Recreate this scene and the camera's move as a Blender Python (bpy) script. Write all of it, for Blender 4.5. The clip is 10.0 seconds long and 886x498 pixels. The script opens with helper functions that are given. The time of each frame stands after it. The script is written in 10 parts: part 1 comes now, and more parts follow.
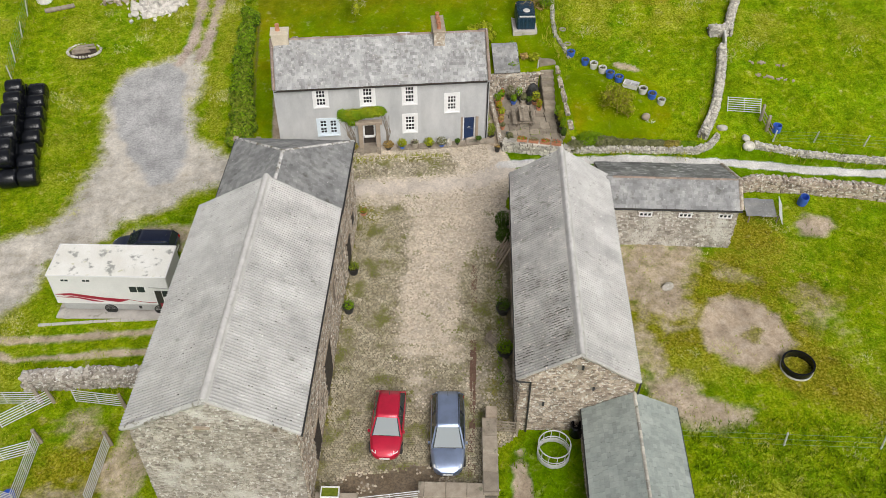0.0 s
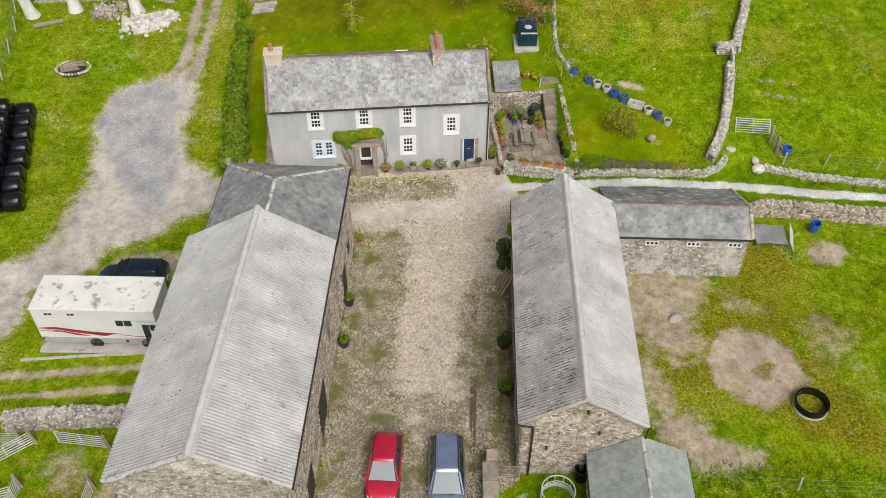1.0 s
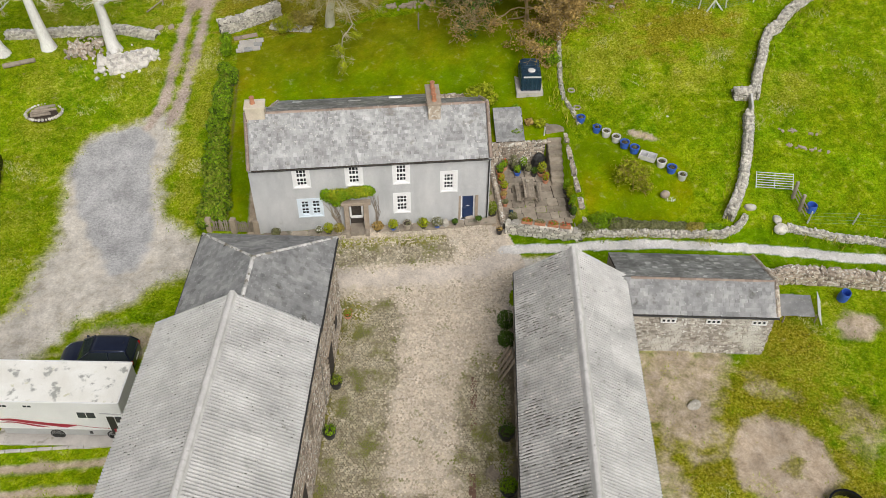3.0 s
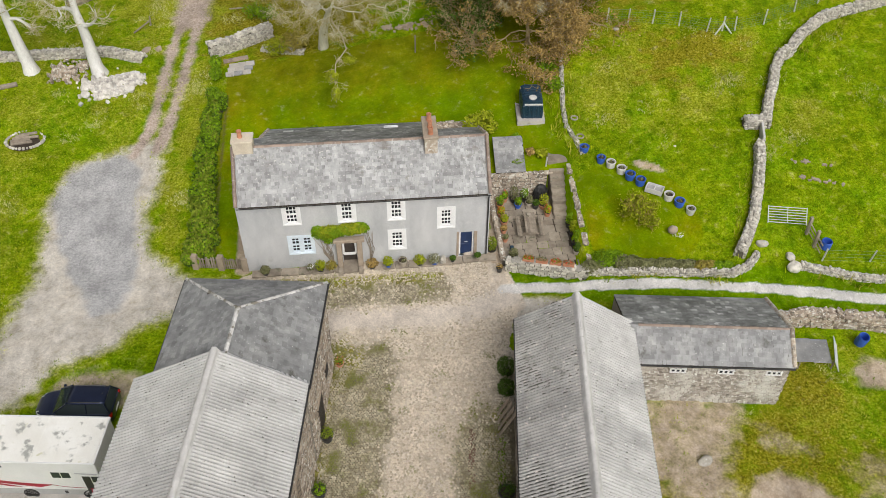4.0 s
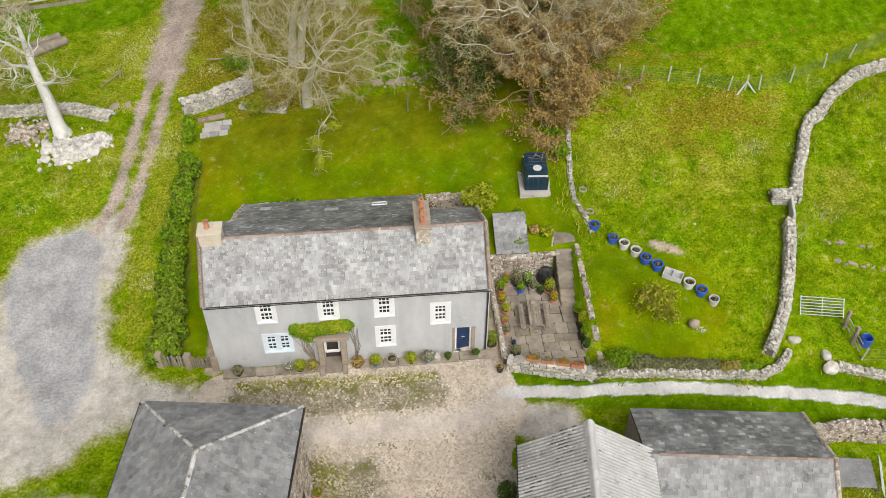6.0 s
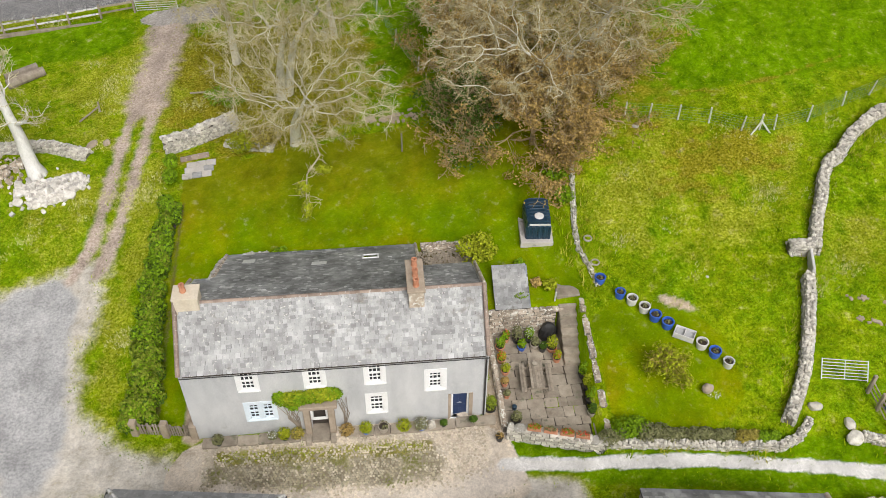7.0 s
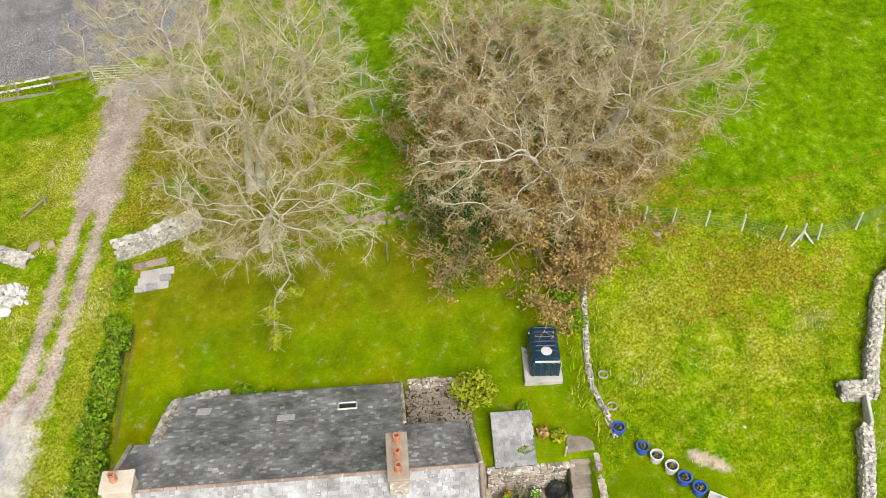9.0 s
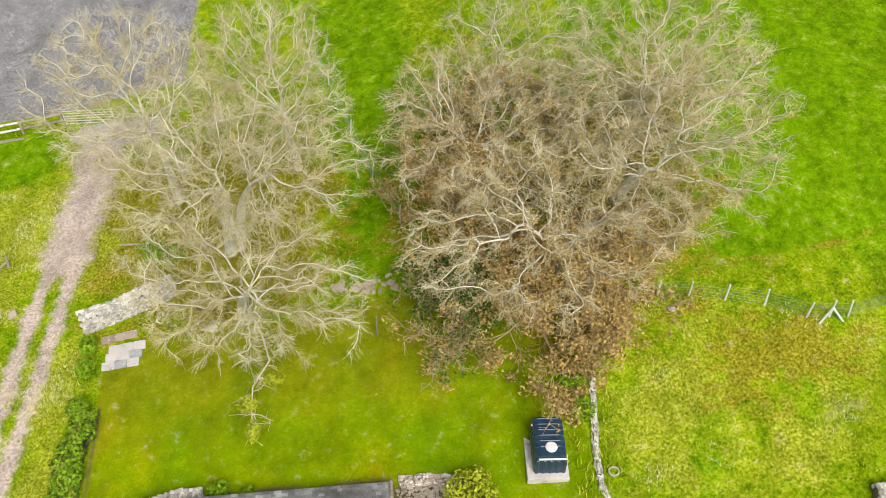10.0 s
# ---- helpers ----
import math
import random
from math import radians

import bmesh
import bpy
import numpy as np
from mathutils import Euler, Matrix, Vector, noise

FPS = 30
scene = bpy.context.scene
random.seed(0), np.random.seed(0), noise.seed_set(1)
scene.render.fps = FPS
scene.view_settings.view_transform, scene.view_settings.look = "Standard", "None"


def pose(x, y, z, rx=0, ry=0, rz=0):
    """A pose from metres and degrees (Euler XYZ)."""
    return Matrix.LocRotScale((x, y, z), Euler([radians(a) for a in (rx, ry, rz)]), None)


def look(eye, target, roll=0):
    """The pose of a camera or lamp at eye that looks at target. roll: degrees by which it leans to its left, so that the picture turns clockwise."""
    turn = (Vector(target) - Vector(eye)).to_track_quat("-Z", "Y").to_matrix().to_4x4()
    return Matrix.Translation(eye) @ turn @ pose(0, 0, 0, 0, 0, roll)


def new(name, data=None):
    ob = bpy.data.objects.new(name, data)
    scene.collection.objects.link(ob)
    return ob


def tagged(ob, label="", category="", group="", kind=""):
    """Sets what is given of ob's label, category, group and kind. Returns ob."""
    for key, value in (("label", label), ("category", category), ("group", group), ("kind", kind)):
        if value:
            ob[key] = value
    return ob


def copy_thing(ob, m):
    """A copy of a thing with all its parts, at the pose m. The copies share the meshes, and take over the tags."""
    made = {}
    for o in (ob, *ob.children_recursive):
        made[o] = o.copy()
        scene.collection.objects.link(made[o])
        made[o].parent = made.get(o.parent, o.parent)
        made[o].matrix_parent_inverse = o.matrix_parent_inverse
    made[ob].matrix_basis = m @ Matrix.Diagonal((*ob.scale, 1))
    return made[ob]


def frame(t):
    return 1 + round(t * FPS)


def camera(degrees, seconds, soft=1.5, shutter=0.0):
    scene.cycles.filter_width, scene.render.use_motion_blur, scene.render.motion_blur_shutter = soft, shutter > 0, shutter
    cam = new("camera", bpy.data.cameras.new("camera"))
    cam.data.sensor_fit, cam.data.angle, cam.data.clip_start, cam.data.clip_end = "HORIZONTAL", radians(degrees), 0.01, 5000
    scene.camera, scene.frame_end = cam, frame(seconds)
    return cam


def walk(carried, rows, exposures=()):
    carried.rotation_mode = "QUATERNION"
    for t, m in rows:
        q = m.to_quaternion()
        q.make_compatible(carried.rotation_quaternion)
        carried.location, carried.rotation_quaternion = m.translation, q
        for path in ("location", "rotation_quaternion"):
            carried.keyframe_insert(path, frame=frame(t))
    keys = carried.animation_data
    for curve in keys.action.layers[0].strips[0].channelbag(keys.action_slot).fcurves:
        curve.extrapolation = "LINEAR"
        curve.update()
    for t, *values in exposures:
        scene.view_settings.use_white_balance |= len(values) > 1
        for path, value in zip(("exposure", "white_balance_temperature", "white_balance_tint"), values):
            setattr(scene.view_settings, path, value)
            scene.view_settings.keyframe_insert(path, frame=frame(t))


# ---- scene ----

cam = camera(53.79, 10.0, 0.5)
AHEAD = (0.06969, 0.71830, -0.69224)
PATH = [
    (0, -8.173, -51.218, 38.518),
    (0.5, -8.012, -49.919, 38.487),
    (1, -7.864, -48.579, 38.457),
    (1.5, -7.695, -47.136, 38.427),
    (2, -7.519, -45.612, 38.397),
    (2.5, -7.307, -44.034, 38.367),
    (4, -6.587, -38.944, 38.276),
    (4.5, -6.326, -37.166, 38.246),
    (5, -6.053, -35.229, 38.216),
    (5.5, -5.811, -33.260, 38.185),
    (7, -4.876, -26.736, 38.095),
    (7.5, -4.517, -24.380, 38.064),
    (8, -4.147, -21.892, 38.034),
    (8.5, -3.822, -19.341, 38.004),
    (9, -3.483, -16.707, 37.974),
    (9.5, -3.095, -13.970, 37.944),
    (10, -2.712, -11.199, 37.913),
]
walk(cam, [(t, look((x, y, z), (x + AHEAD[0], y + AHEAD[1], z + AHEAD[2]), 0.32)) for t, x, y, z in PATH],
     [(0, 0.08), (2.5, 0.05), (4, 0.05), (5.5, 0.15), (7.5, 0.3), (8.5, 0.45), (10, 0.68)])

# ---- world, sun ----
world = bpy.data.worlds.new("sky")
scene.world = world
world.use_nodes = True
wn = world.node_tree.nodes
sky = wn.new("ShaderNodeTexSky")
sky.sky_type, sky.sun_disc = "NISHITA", False
SUN_ELEVATION, SUN_TURN = 47.0, 165.0   # degrees; the turn is clockwise from +y
sky.sun_elevation, sky.sun_rotation = radians(SUN_ELEVATION), radians(SUN_TURN)
sky.air_density, sky.dust_density, sky.ozone_density = 1.0, 5.0, 0.6
sky_grey = wn.new("ShaderNodeHueSaturation")
sky_grey.inputs["Saturation"].default_value = 0.2
world.node_tree.links.new(sky.outputs[0], sky_grey.inputs["Color"])
world.node_tree.links.new(sky_grey.outputs[0], wn["Background"].inputs[0])
wn["Background"].inputs[1].default_value = 0.092
sun = new("sun", bpy.data.lights.new("sun", "SUN"))
sun.data.energy, sun.data.angle, sun.data.color = 1.9, radians(34), (1.0, 0.97, 0.92)
_a, _e = radians(SUN_TURN), radians(SUN_ELEVATION)
sun.matrix_world = look((math.sin(_a) * math.cos(_e) * 80, math.cos(_a) * math.cos(_e) * 80, math.sin(_e) * 80), (0, 0, 0))

# ---- materials ----
def nodes_of(name):
    m = bpy.data.materials.new(name)
    m.use_nodes = True
    return m, m.node_tree.nodes, m.node_tree.links


def noise_node(N, L, scale, detail=6.0, rough=0.6, stretch=None, seed=0.0):
    """Noise over the place in the world, in metres."""
    geo = N.new("ShaderNodeNewGeometry")
    mp = N.new("ShaderNodeMapping")
    mp.inputs["Location"].default_value = (seed, seed * 1.7, seed * 0.6)
    if stretch:
        mp.inputs["Scale"].default_value = stretch
    L.new(geo.outputs["Position"], mp.inputs["Vector"])
    n = N.new("ShaderNodeTexNoise")
    n.inputs["Scale"].default_value, n.inputs["Detail"].default_value, n.inputs["Roughness"].default_value = scale, detail, rough
    L.new(mp.outputs[0], n.inputs["Vector"])
    return n.outputs["Fac"]


def ramp(N, L, fac, stops):
    r = N.new("ShaderNodeValToRGB")
    els = r.color_ramp.elements
    while len(els) < len(stops):
        els.new(0.5)
    for el, (p, c) in zip(els, stops):
        el.position, el.color = p, (*c, 1)
    L.new(fac, r.inputs[0])
    return r.outputs[0]


def mix(N, L, fac, a, b, mode="MIX"):
    m = N.new("ShaderNodeMix")
    m.data_type, m.blend_type = "RGBA", mode
    for sock, v in ((m.inputs[0], fac), (m.inputs[6], a), (m.inputs[7], b)):
        if hasattr(v, "is_linked"):
            L.new(v, sock)
        elif isinstance(v, (int, float)):
            sock.default_value = v
        else:
            sock.default_value = (*v, 1)
    return m.outputs[2]


def mathn(N, L, op, a, b=0.0, clamp=False):
    m = N.new("ShaderNodeMath")
    m.operation, m.use_clamp = op, clamp
    for sock, v in zip(m.inputs, (a, b)):
        if hasattr(v, "is_linked"):
            L.new(v, sock)
        else:
            sock.default_value = v
    return m.outputs[0]


def smooth(N, L, v, lo, hi):
    m = N.new("ShaderNodeMapRange")
    m.interpolation_type = "SMOOTHSTEP"
    L.new(v, m.inputs[0])
    m.inputs[1].default_value, m.inputs[2].default_value = lo, hi
    return m.outputs[0]


def piece_random(N, L):
    """One number for each piece, be it an object of its own or an island of a joined mesh."""
    oi, geo = N.new("ShaderNodeObjectInfo"), N.new("ShaderNodeNewGeometry")
    return mathn(N, L, "FRACT", mathn(N, L, "ADD", oi.outputs["Random"], geo.outputs["Random Per Island"]))


def bump(N, L, height, strength, distance):
    b = N.new("ShaderNodeBump")
    b.inputs["Strength"].default_value, b.inputs["Distance"].default_value = strength, distance
    L.new(height, b.inputs["Height"])
    return b.outputs[0]


def mat(name, stops, scale=3.0, rough=0.85, bumps=0.4, bump_scale=40.0, bump_depth=0.02, metal=0.0, spots=None, vary=None, stretch=None, coat=0.0, seed=0.0, shine=0.5, fine_mix=0.5):
    """A surface: colours over a broad noise, stains or lichen in spots=(colour, scale, from, to), a shade for each piece in
    vary=(stops), and a fine relief."""
    m, N, L = nodes_of(name)
    b = N["Principled BSDF"]
    broad = noise_node(N, L, scale, 8.0, 0.65, stretch, seed)
    col = ramp(N, L, broad, stops)
    if vary:
        col = mix(N, L, 0.75, col, ramp(N, L, piece_random(N, L), vary), "MULTIPLY")
    for spot in spots or ():
        c, sc, lo, hi = spot
        col = mix(N, L, smooth(N, L, noise_node(N, L, sc, 5.0, 0.6, None, seed + 7.3 + sc), lo, hi), col, c)
    fine = noise_node(N, L, bump_scale, 4.0, 0.7, stretch, seed + 3)
    col = mix(N, L, fine_mix, col, ramp(N, L, fine, [(0.3, (0.72, 0.72, 0.72)), (0.7, (1.25, 1.25, 1.25))]), "MULTIPLY")
    L.new(col, b.inputs["Base Color"])
    b.inputs["Roughness"].default_value, b.inputs["Metallic"].default_value = rough, metal
    b.inputs["Coat Weight"].default_value, b.inputs["Specular IOR Level"].default_value = coat, shine
    if bumps:
        L.new(bump(N, L, fine, bumps, bump_depth), b.inputs["Normal"])
    return m


def grey(v, warm=0.0):
    return (v * (1 + warm), v, v * (1 - warm))


SLATE = mat("slate", [(0.3, grey(0.24, 0.01)), (0.5, grey(0.34, 0.0)), (0.7, grey(0.47, 0.0))], 0.8, 0.6, 0.3, 60, 0.006,
            spots=[((0.55, 0.54, 0.5), 7.0, 0.6, 0.68), ((0.17, 0.155, 0.13), 1.0, 0.57, 0.75), ((0.6, 0.59, 0.55), 16.0, 0.66, 0.7)],
            vary=[(0.0, grey(0.58)), (0.3, grey(0.9)), (0.75, grey(1.06, 0.01)), (1.0, grey(1.36))])
SLATE_MID = mat("slate_mid", [(0.3, grey(0.18)), (0.5, grey(0.27)), (0.7, grey(0.38, 0.02))], 0.9, 0.6, 0.3, 60, 0.006,
                spots=[((0.42, 0.42, 0.39), 6.0, 0.62, 0.72), ((0.1, 0.095, 0.08), 1.3, 0.58, 0.75), ((0.7, 0.69, 0.66), 11.0, 0.67, 0.69)],
                vary=[(0.0, grey(0.7)), (0.5, grey(0.97)), (1.0, grey(1.22))], seed=6)
# slate for the north-facing slopes, their shade put into a darker colour
SLATE_SHADED = mat("slate_shaded", [(0.32, grey(0.1)), (0.5, grey(0.23)), (0.68, grey(0.42))], 0.7, 0.6, 0.3, 60, 0.006,
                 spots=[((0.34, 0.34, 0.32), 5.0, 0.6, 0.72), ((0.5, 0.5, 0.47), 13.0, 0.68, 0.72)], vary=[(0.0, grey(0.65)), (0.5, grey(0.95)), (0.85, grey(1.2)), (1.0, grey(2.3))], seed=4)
SLATE_GREEN = mat("slate_green", [(0.3, (0.27, 0.305, 0.285)), (0.6, (0.38, 0.415, 0.385)), (0.8, (0.46, 0.49, 0.455))], 0.9, 0.55, 0.3, 60, 0.006,
                  spots=[((0.42, 0.43, 0.38), 7.0, 0.64, 0.72)], vary=[(0.0, grey(0.8)), (0.5, grey(1.0)), (1.0, grey(1.16))], seed=9)
ASBESTOS = mat("fibre_cement", [(0.3, grey(0.37, 0.02)), (0.5, grey(0.48, 0.02)), (0.7, grey(0.6, 0.02))], 0.6, 0.9, 0.35, 70, 0.006,
               spots=[((0.2, 0.195, 0.17), 1.6, 0.6, 0.82), ((0.68, 0.68, 0.65), 7.0, 0.62, 0.7), ((0.1, 0.1, 0.085), 9.0, 0.66, 0.7)],
               vary=[(0.0, grey(0.9)), (0.5, grey(1.0)), (1.0, grey(1.06))], stretch=(1, 1, 0.5), seed=2)
STONE = mat("rubble_stone", [(0.25, (0.23, 0.18, 0.14)), (0.5, (0.39, 0.33, 0.265)), (0.75, (0.58, 0.53, 0.45))], 3.0, 0.92, 0.6, 30, 0.02,
            spots=[((0.68, 0.66, 0.6), 6.0, 0.54, 0.62), ((0.7, 0.68, 0.62), 1.0, 0.58, 0.8), ((0.11, 0.1, 0.075), 2.0, 0.62, 0.74)],
            vary=[(0.0, (0.4, 0.36, 0.33)), (0.4, grey(0.95, 0.04)), (0.75, grey(1.1, 0.03)), (1.0, grey(1.5, 0.02))])
LIMESTONE = mat("drystone", [(0.25, (0.34, 0.32, 0.28)), (0.5, (0.5, 0.475, 0.42)), (0.75, (0.66, 0.635, 0.57))], 3.0, 0.92, 0.6, 30, 0.02,
                spots=[((0.66, 0.65, 0.62), 7.0, 0.6, 0.68), ((0.17, 0.18, 0.09), 2.0, 0.62, 0.76)],
                vary=[(0.0, grey(0.5)), (0.35, grey(0.88, 0.03)), (0.7, grey(1.15, 0.02)), (1.0, grey(1.5))], seed=5)
LIMEWASHED = mat("limewashed_rubble", [(0.25, (0.25, 0.225, 0.195)), (0.5, (0.39, 0.36, 0.32)), (0.75, (0.57, 0.54, 0.49))], 1.6, 0.92, 0.6, 30, 0.02,
                 spots=[((0.72, 0.71, 0.67), 5.0, 0.56, 0.64), ((0.63, 0.61, 0.56), 0.5, 0.52, 0.68), ((0.2, 0.15, 0.11), 1.3, 0.6, 0.75)],
                 vary=[(0.0, (0.5, 0.45, 0.4)), (0.4, grey(0.95, 0.03)), (1.0, grey(1.45, 0.01))], seed=12)
ASBESTOS_STAINED = mat("stained_fibre_cement", [(0.3, grey(0.26, 0.03)), (0.5, grey(0.38, 0.03)), (0.7, grey(0.52, 0.03))], 0.7, 0.9, 0.35, 70, 0.006,
               spots=[((0.2, 0.2, 0.175), 1.1, 0.56, 0.74), ((0.7, 0.64, 0.6), 6.0, 0.6, 0.68), ((0.1, 0.1, 0.085), 7.0, 0.64, 0.7)],
               vary=[(0.0, grey(0.85)), (0.5, grey(1.0)), (1.0, grey(1.1))], seed=8)
RUBBLE_PALE = mat("pale_rubble", [(0.25, (0.45, 0.42, 0.38)), (0.5, (0.64, 0.61, 0.57)), (0.75, (0.78, 0.76, 0.72))], 3.0, 0.92, 0.5, 30, 0.02, vary=[(0.0, grey(0.55)), (0.4, grey(0.95, 0.02)), (1.0, grey(1.25))], seed=15)
POINTING = mat("lime_pointing", [(0.3, (0.2, 0.175, 0.145)), (0.7, (0.36, 0.325, 0.275))], 3.0, 0.95, 0.5, 25, 0.02)
RIDGE_PALE = mat("pale_ridge_cement", [(0.3, grey(0.46, 0.03)), (0.7, grey(0.66, 0.03))], 1.5, 0.9, 0.3, 50, 0.006, spots=[((0.25, 0.24, 0.2), 4.0, 0.62, 0.74)])
MORTAR = mat("wall_core", [(0.3, (0.1, 0.088, 0.07)), (0.7, (0.2, 0.18, 0.15))], 4.0, 0.95, 0.5, 25, 0.02)
RENDER_GREY = mat("grey_render", [(0.3, grey(0.42, -0.02)), (0.5, grey(0.52, -0.01)), (0.7, grey(0.6))], 0.7, 0.9, 0.25, 45, 0.008,
                  spots=[((0.6, 0.6, 0.58), 1.3, 0.58, 0.8), ((0.3, 0.3, 0.28), 0.8, 0.6, 0.82)], stretch=(1, 1, 0.4))
WHITE = mat("white_paint", [(0.3, grey(0.8)), (0.7, grey(0.87))], 2.0, 0.5, 0.1, 50, 0.003)
PALE_BLUE = mat("pale_blue_paint", [(0.3, (0.7, 0.79, 0.87)), (0.7, (0.76, 0.83, 0.89))], 2.0, 0.5, 0.1, 50, 0.003)
SANDSTONE = mat("sandstone", [(0.3, (0.3, 0.24, 0.18)), (0.7, (0.44, 0.36, 0.28))], 2.5, 0.9, 0.4, 30, 0.01, seed=3)
BRICK_RED = mat("red_sandstone_ridge", [(0.3, (0.22, 0.16, 0.13)), (0.7, (0.36, 0.28, 0.23))], 2.5, 0.9, 0.4, 30, 0.01,
                spots=[((0.55, 0.52, 0.47), 5.0, 0.6, 0.7)], vary=[(0, grey(0.75)), (1, grey(1.3))])
MORTAR_WHITE = mat("lime_mortar", [(0.3, grey(0.48, 0.03)), (0.7, grey(0.68, 0.02))], 3.0, 0.9, 0.5, 25, 0.01,
                   spots=[((0.22, 0.2, 0.16), 3.0, 0.5, 0.62)], vary=[(0, grey(0.7)), (1, grey(1.2))])
TERRACOTTA = mat("terracotta", [(0.3, (0.42, 0.17, 0.09)), (0.7, (0.58, 0.28, 0.17))], 4.0, 0.85, 0.3, 30, 0.005)
CREAM = mat("cream_render", [(0.3, (0.55, 0.47, 0.36)), (0.7, (0.7, 0.62, 0.5))], 2.0, 0.9, 0.3, 30, 0.008)
BLACK_IRON = mat("black_iron", [(0.3, grey(0.018)), (0.7, grey(0.035))], 5.0, 0.5, 0.1, 50, 0.002)
GALV = mat("galvanised_steel", [(0.3, grey(0.55)), (0.7, grey(0.72))], 5.0, 0.5, 0.1, 60, 0.002, metal=0.25)
WOOD_GREY = mat("weathered_wood", [(0.3, (0.2, 0.16, 0.12)), (0.7, (0.36, 0.31, 0.25))], 3.0, 0.9, 0.5, 20, 0.01, stretch=(1, 1, 0.2),
                vary=[(0, grey(0.8)), (1, grey(1.25))])
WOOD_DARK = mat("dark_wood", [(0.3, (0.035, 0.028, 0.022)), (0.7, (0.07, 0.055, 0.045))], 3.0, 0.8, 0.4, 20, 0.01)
NAVY = mat("navy_paint", [(0.3, (0.012, 0.03, 0.09)), (0.7, (0.02, 0.045, 0.13))], 2.0, 0.35, 0.05, 50, 0.002)
CONCRETE = mat("concrete", [(0.3, grey(0.36, 0.08)), (0.7, grey(0.52, 0.07))], 1.2, 0.92, 0.4, 40, 0.01,
               spots=[((0.22, 0.21, 0.16), 1.5, 0.58, 0.75)])
FLAGSTONE = mat("flagstone", [(0.3, (0.22, 0.18, 0.14)), (0.7, (0.4, 0.345, 0.275))], 1.5, 0.9, 0.4, 35, 0.01,
                spots=[((0.15, 0.15, 0.1), 2.0, 0.58, 0.72)], vary=[(0, grey(0.75)), (1, grey(1.25))])


def glass(name, tint=(0.02, 0.025, 0.03), rough=0.05):
    m, N, L = nodes_of(name)
    b = N["Principled BSDF"]
    b.inputs["Base Color"].default_value, b.inputs["Roughness"].default_value = (*tint, 1), rough
    b.inputs["IOR"].default_value = 1.5
    return m


PANE = glass("window_glass")

# ---- geometry helpers ----
def thing(name, m=None, label="", category="", group="", kind=""):
    ob = new(name)
    if m is not None:
        ob.matrix_world = m
    return tagged(ob, label, category, group, kind)


def mesh_of(name, verts, faces, material, flat=True):
    me = bpy.data.meshes.new(name)
    me.from_pydata([tuple(v) for v in verts], [], [tuple(f) for f in faces])
    for one in material if isinstance(material, (list, tuple)) else (material,):
        me.materials.append(one)
    if not flat:
        me.shade_smooth()
    return me


def put(name, me, parent=None, m=None, label="", category="", group="", kind=""):
    ob = new(name, me)
    if parent is not None:
        ob.parent = parent
    if m is not None:
        ob.matrix_basis = m
    return tagged(ob, label, category, group, kind)


def part(name, bm, material, parent=None, label="", m=None, flat=True, kind="", category=""):
    me = bpy.data.meshes.new(name)
    bmesh.ops.recalc_face_normals(bm, faces=bm.faces)
    bm.to_mesh(me)
    bm.free()
    me.materials.append(material)
    if not flat:
        me.shade_smooth()
    return put(name, me, parent, m, label, category, "", kind)


def add_box(bm, lo, hi, bevel=0.0, m=None):
    size = [hi[i] - lo[i] for i in range(3)]
    mid = [(hi[i] + lo[i]) / 2 for i in range(3)]
    mm = Matrix.Translation(mid) @ Matrix.Diagonal((*size, 1))
    made = bmesh.ops.create_cube(bm, size=1.0, matrix=(m @ mm) if m is not None else mm)
    if bevel:
        edges = {e for v in made["verts"] for e in v.link_edges}
        bmesh.ops.bevel(bm, geom=list(edges), offset=bevel, segments=1, affect="EDGES")
    return bm


def box(lo, hi, bevel=0.0, m=None):
    return add_box(bmesh.new(), lo, hi, bevel, m)


def add_tube(bm, pts, radii, sides=8, caps=True):
    rings = []
    pts = [Vector(p) for p in pts]
    for i, p in enumerate(pts):
        d = (pts[min(i + 1, len(pts) - 1)] - pts[max(i - 1, 0)]).normalized()
        a = d.orthogonal().normalized() if i == 0 else (rings_a - d * rings_a.dot(d)).normalized()
        rings_a = a
        b = d.cross(a)
        r = radii[i] if isinstance(radii, (list, tuple)) else radii
        rings.append([bm.verts.new(p + (a * math.cos(2 * math.pi * k / sides) + b * math.sin(2 * math.pi * k / sides)) * r) for k in range(sides)])
    for r0, r1 in zip(rings, rings[1:]):
        for k in range(sides):
            bm.faces.new((r0[k], r0[(k + 1) % sides], r1[(k + 1) % sides], r1[k]))
    if caps:
        bm.faces.new(rings[0][::-1])
        bm.faces.new(rings[-1])
    return bm


def tube(pts, radii, sides=8):
    return add_tube(bmesh.new(), pts, radii, sides)


def lathe(profile, sides=16, hoop=False):
    """A turned shape from (radius, height) pairs; hoop: an open ring, whose profile closes on itself."""
    bm = bmesh.new()
    rings = [[bm.verts.new((r * math.cos(2 * math.pi * k / sides), r * math.sin(2 * math.pi * k / sides), z)) for k in range(sides)] for r, z in profile]
    for r0, r1 in zip(rings, rings[1:] + rings[:1] if hoop else rings[1:]):
        for k in range(sides):
            bm.faces.new((r0[k], r0[(k + 1) % sides], r1[(k + 1) % sides], r1[k]))
    if not hoop:
        bm.faces.new(rings[0][::-1])
        bm.faces.new(rings[-1])
    return bm


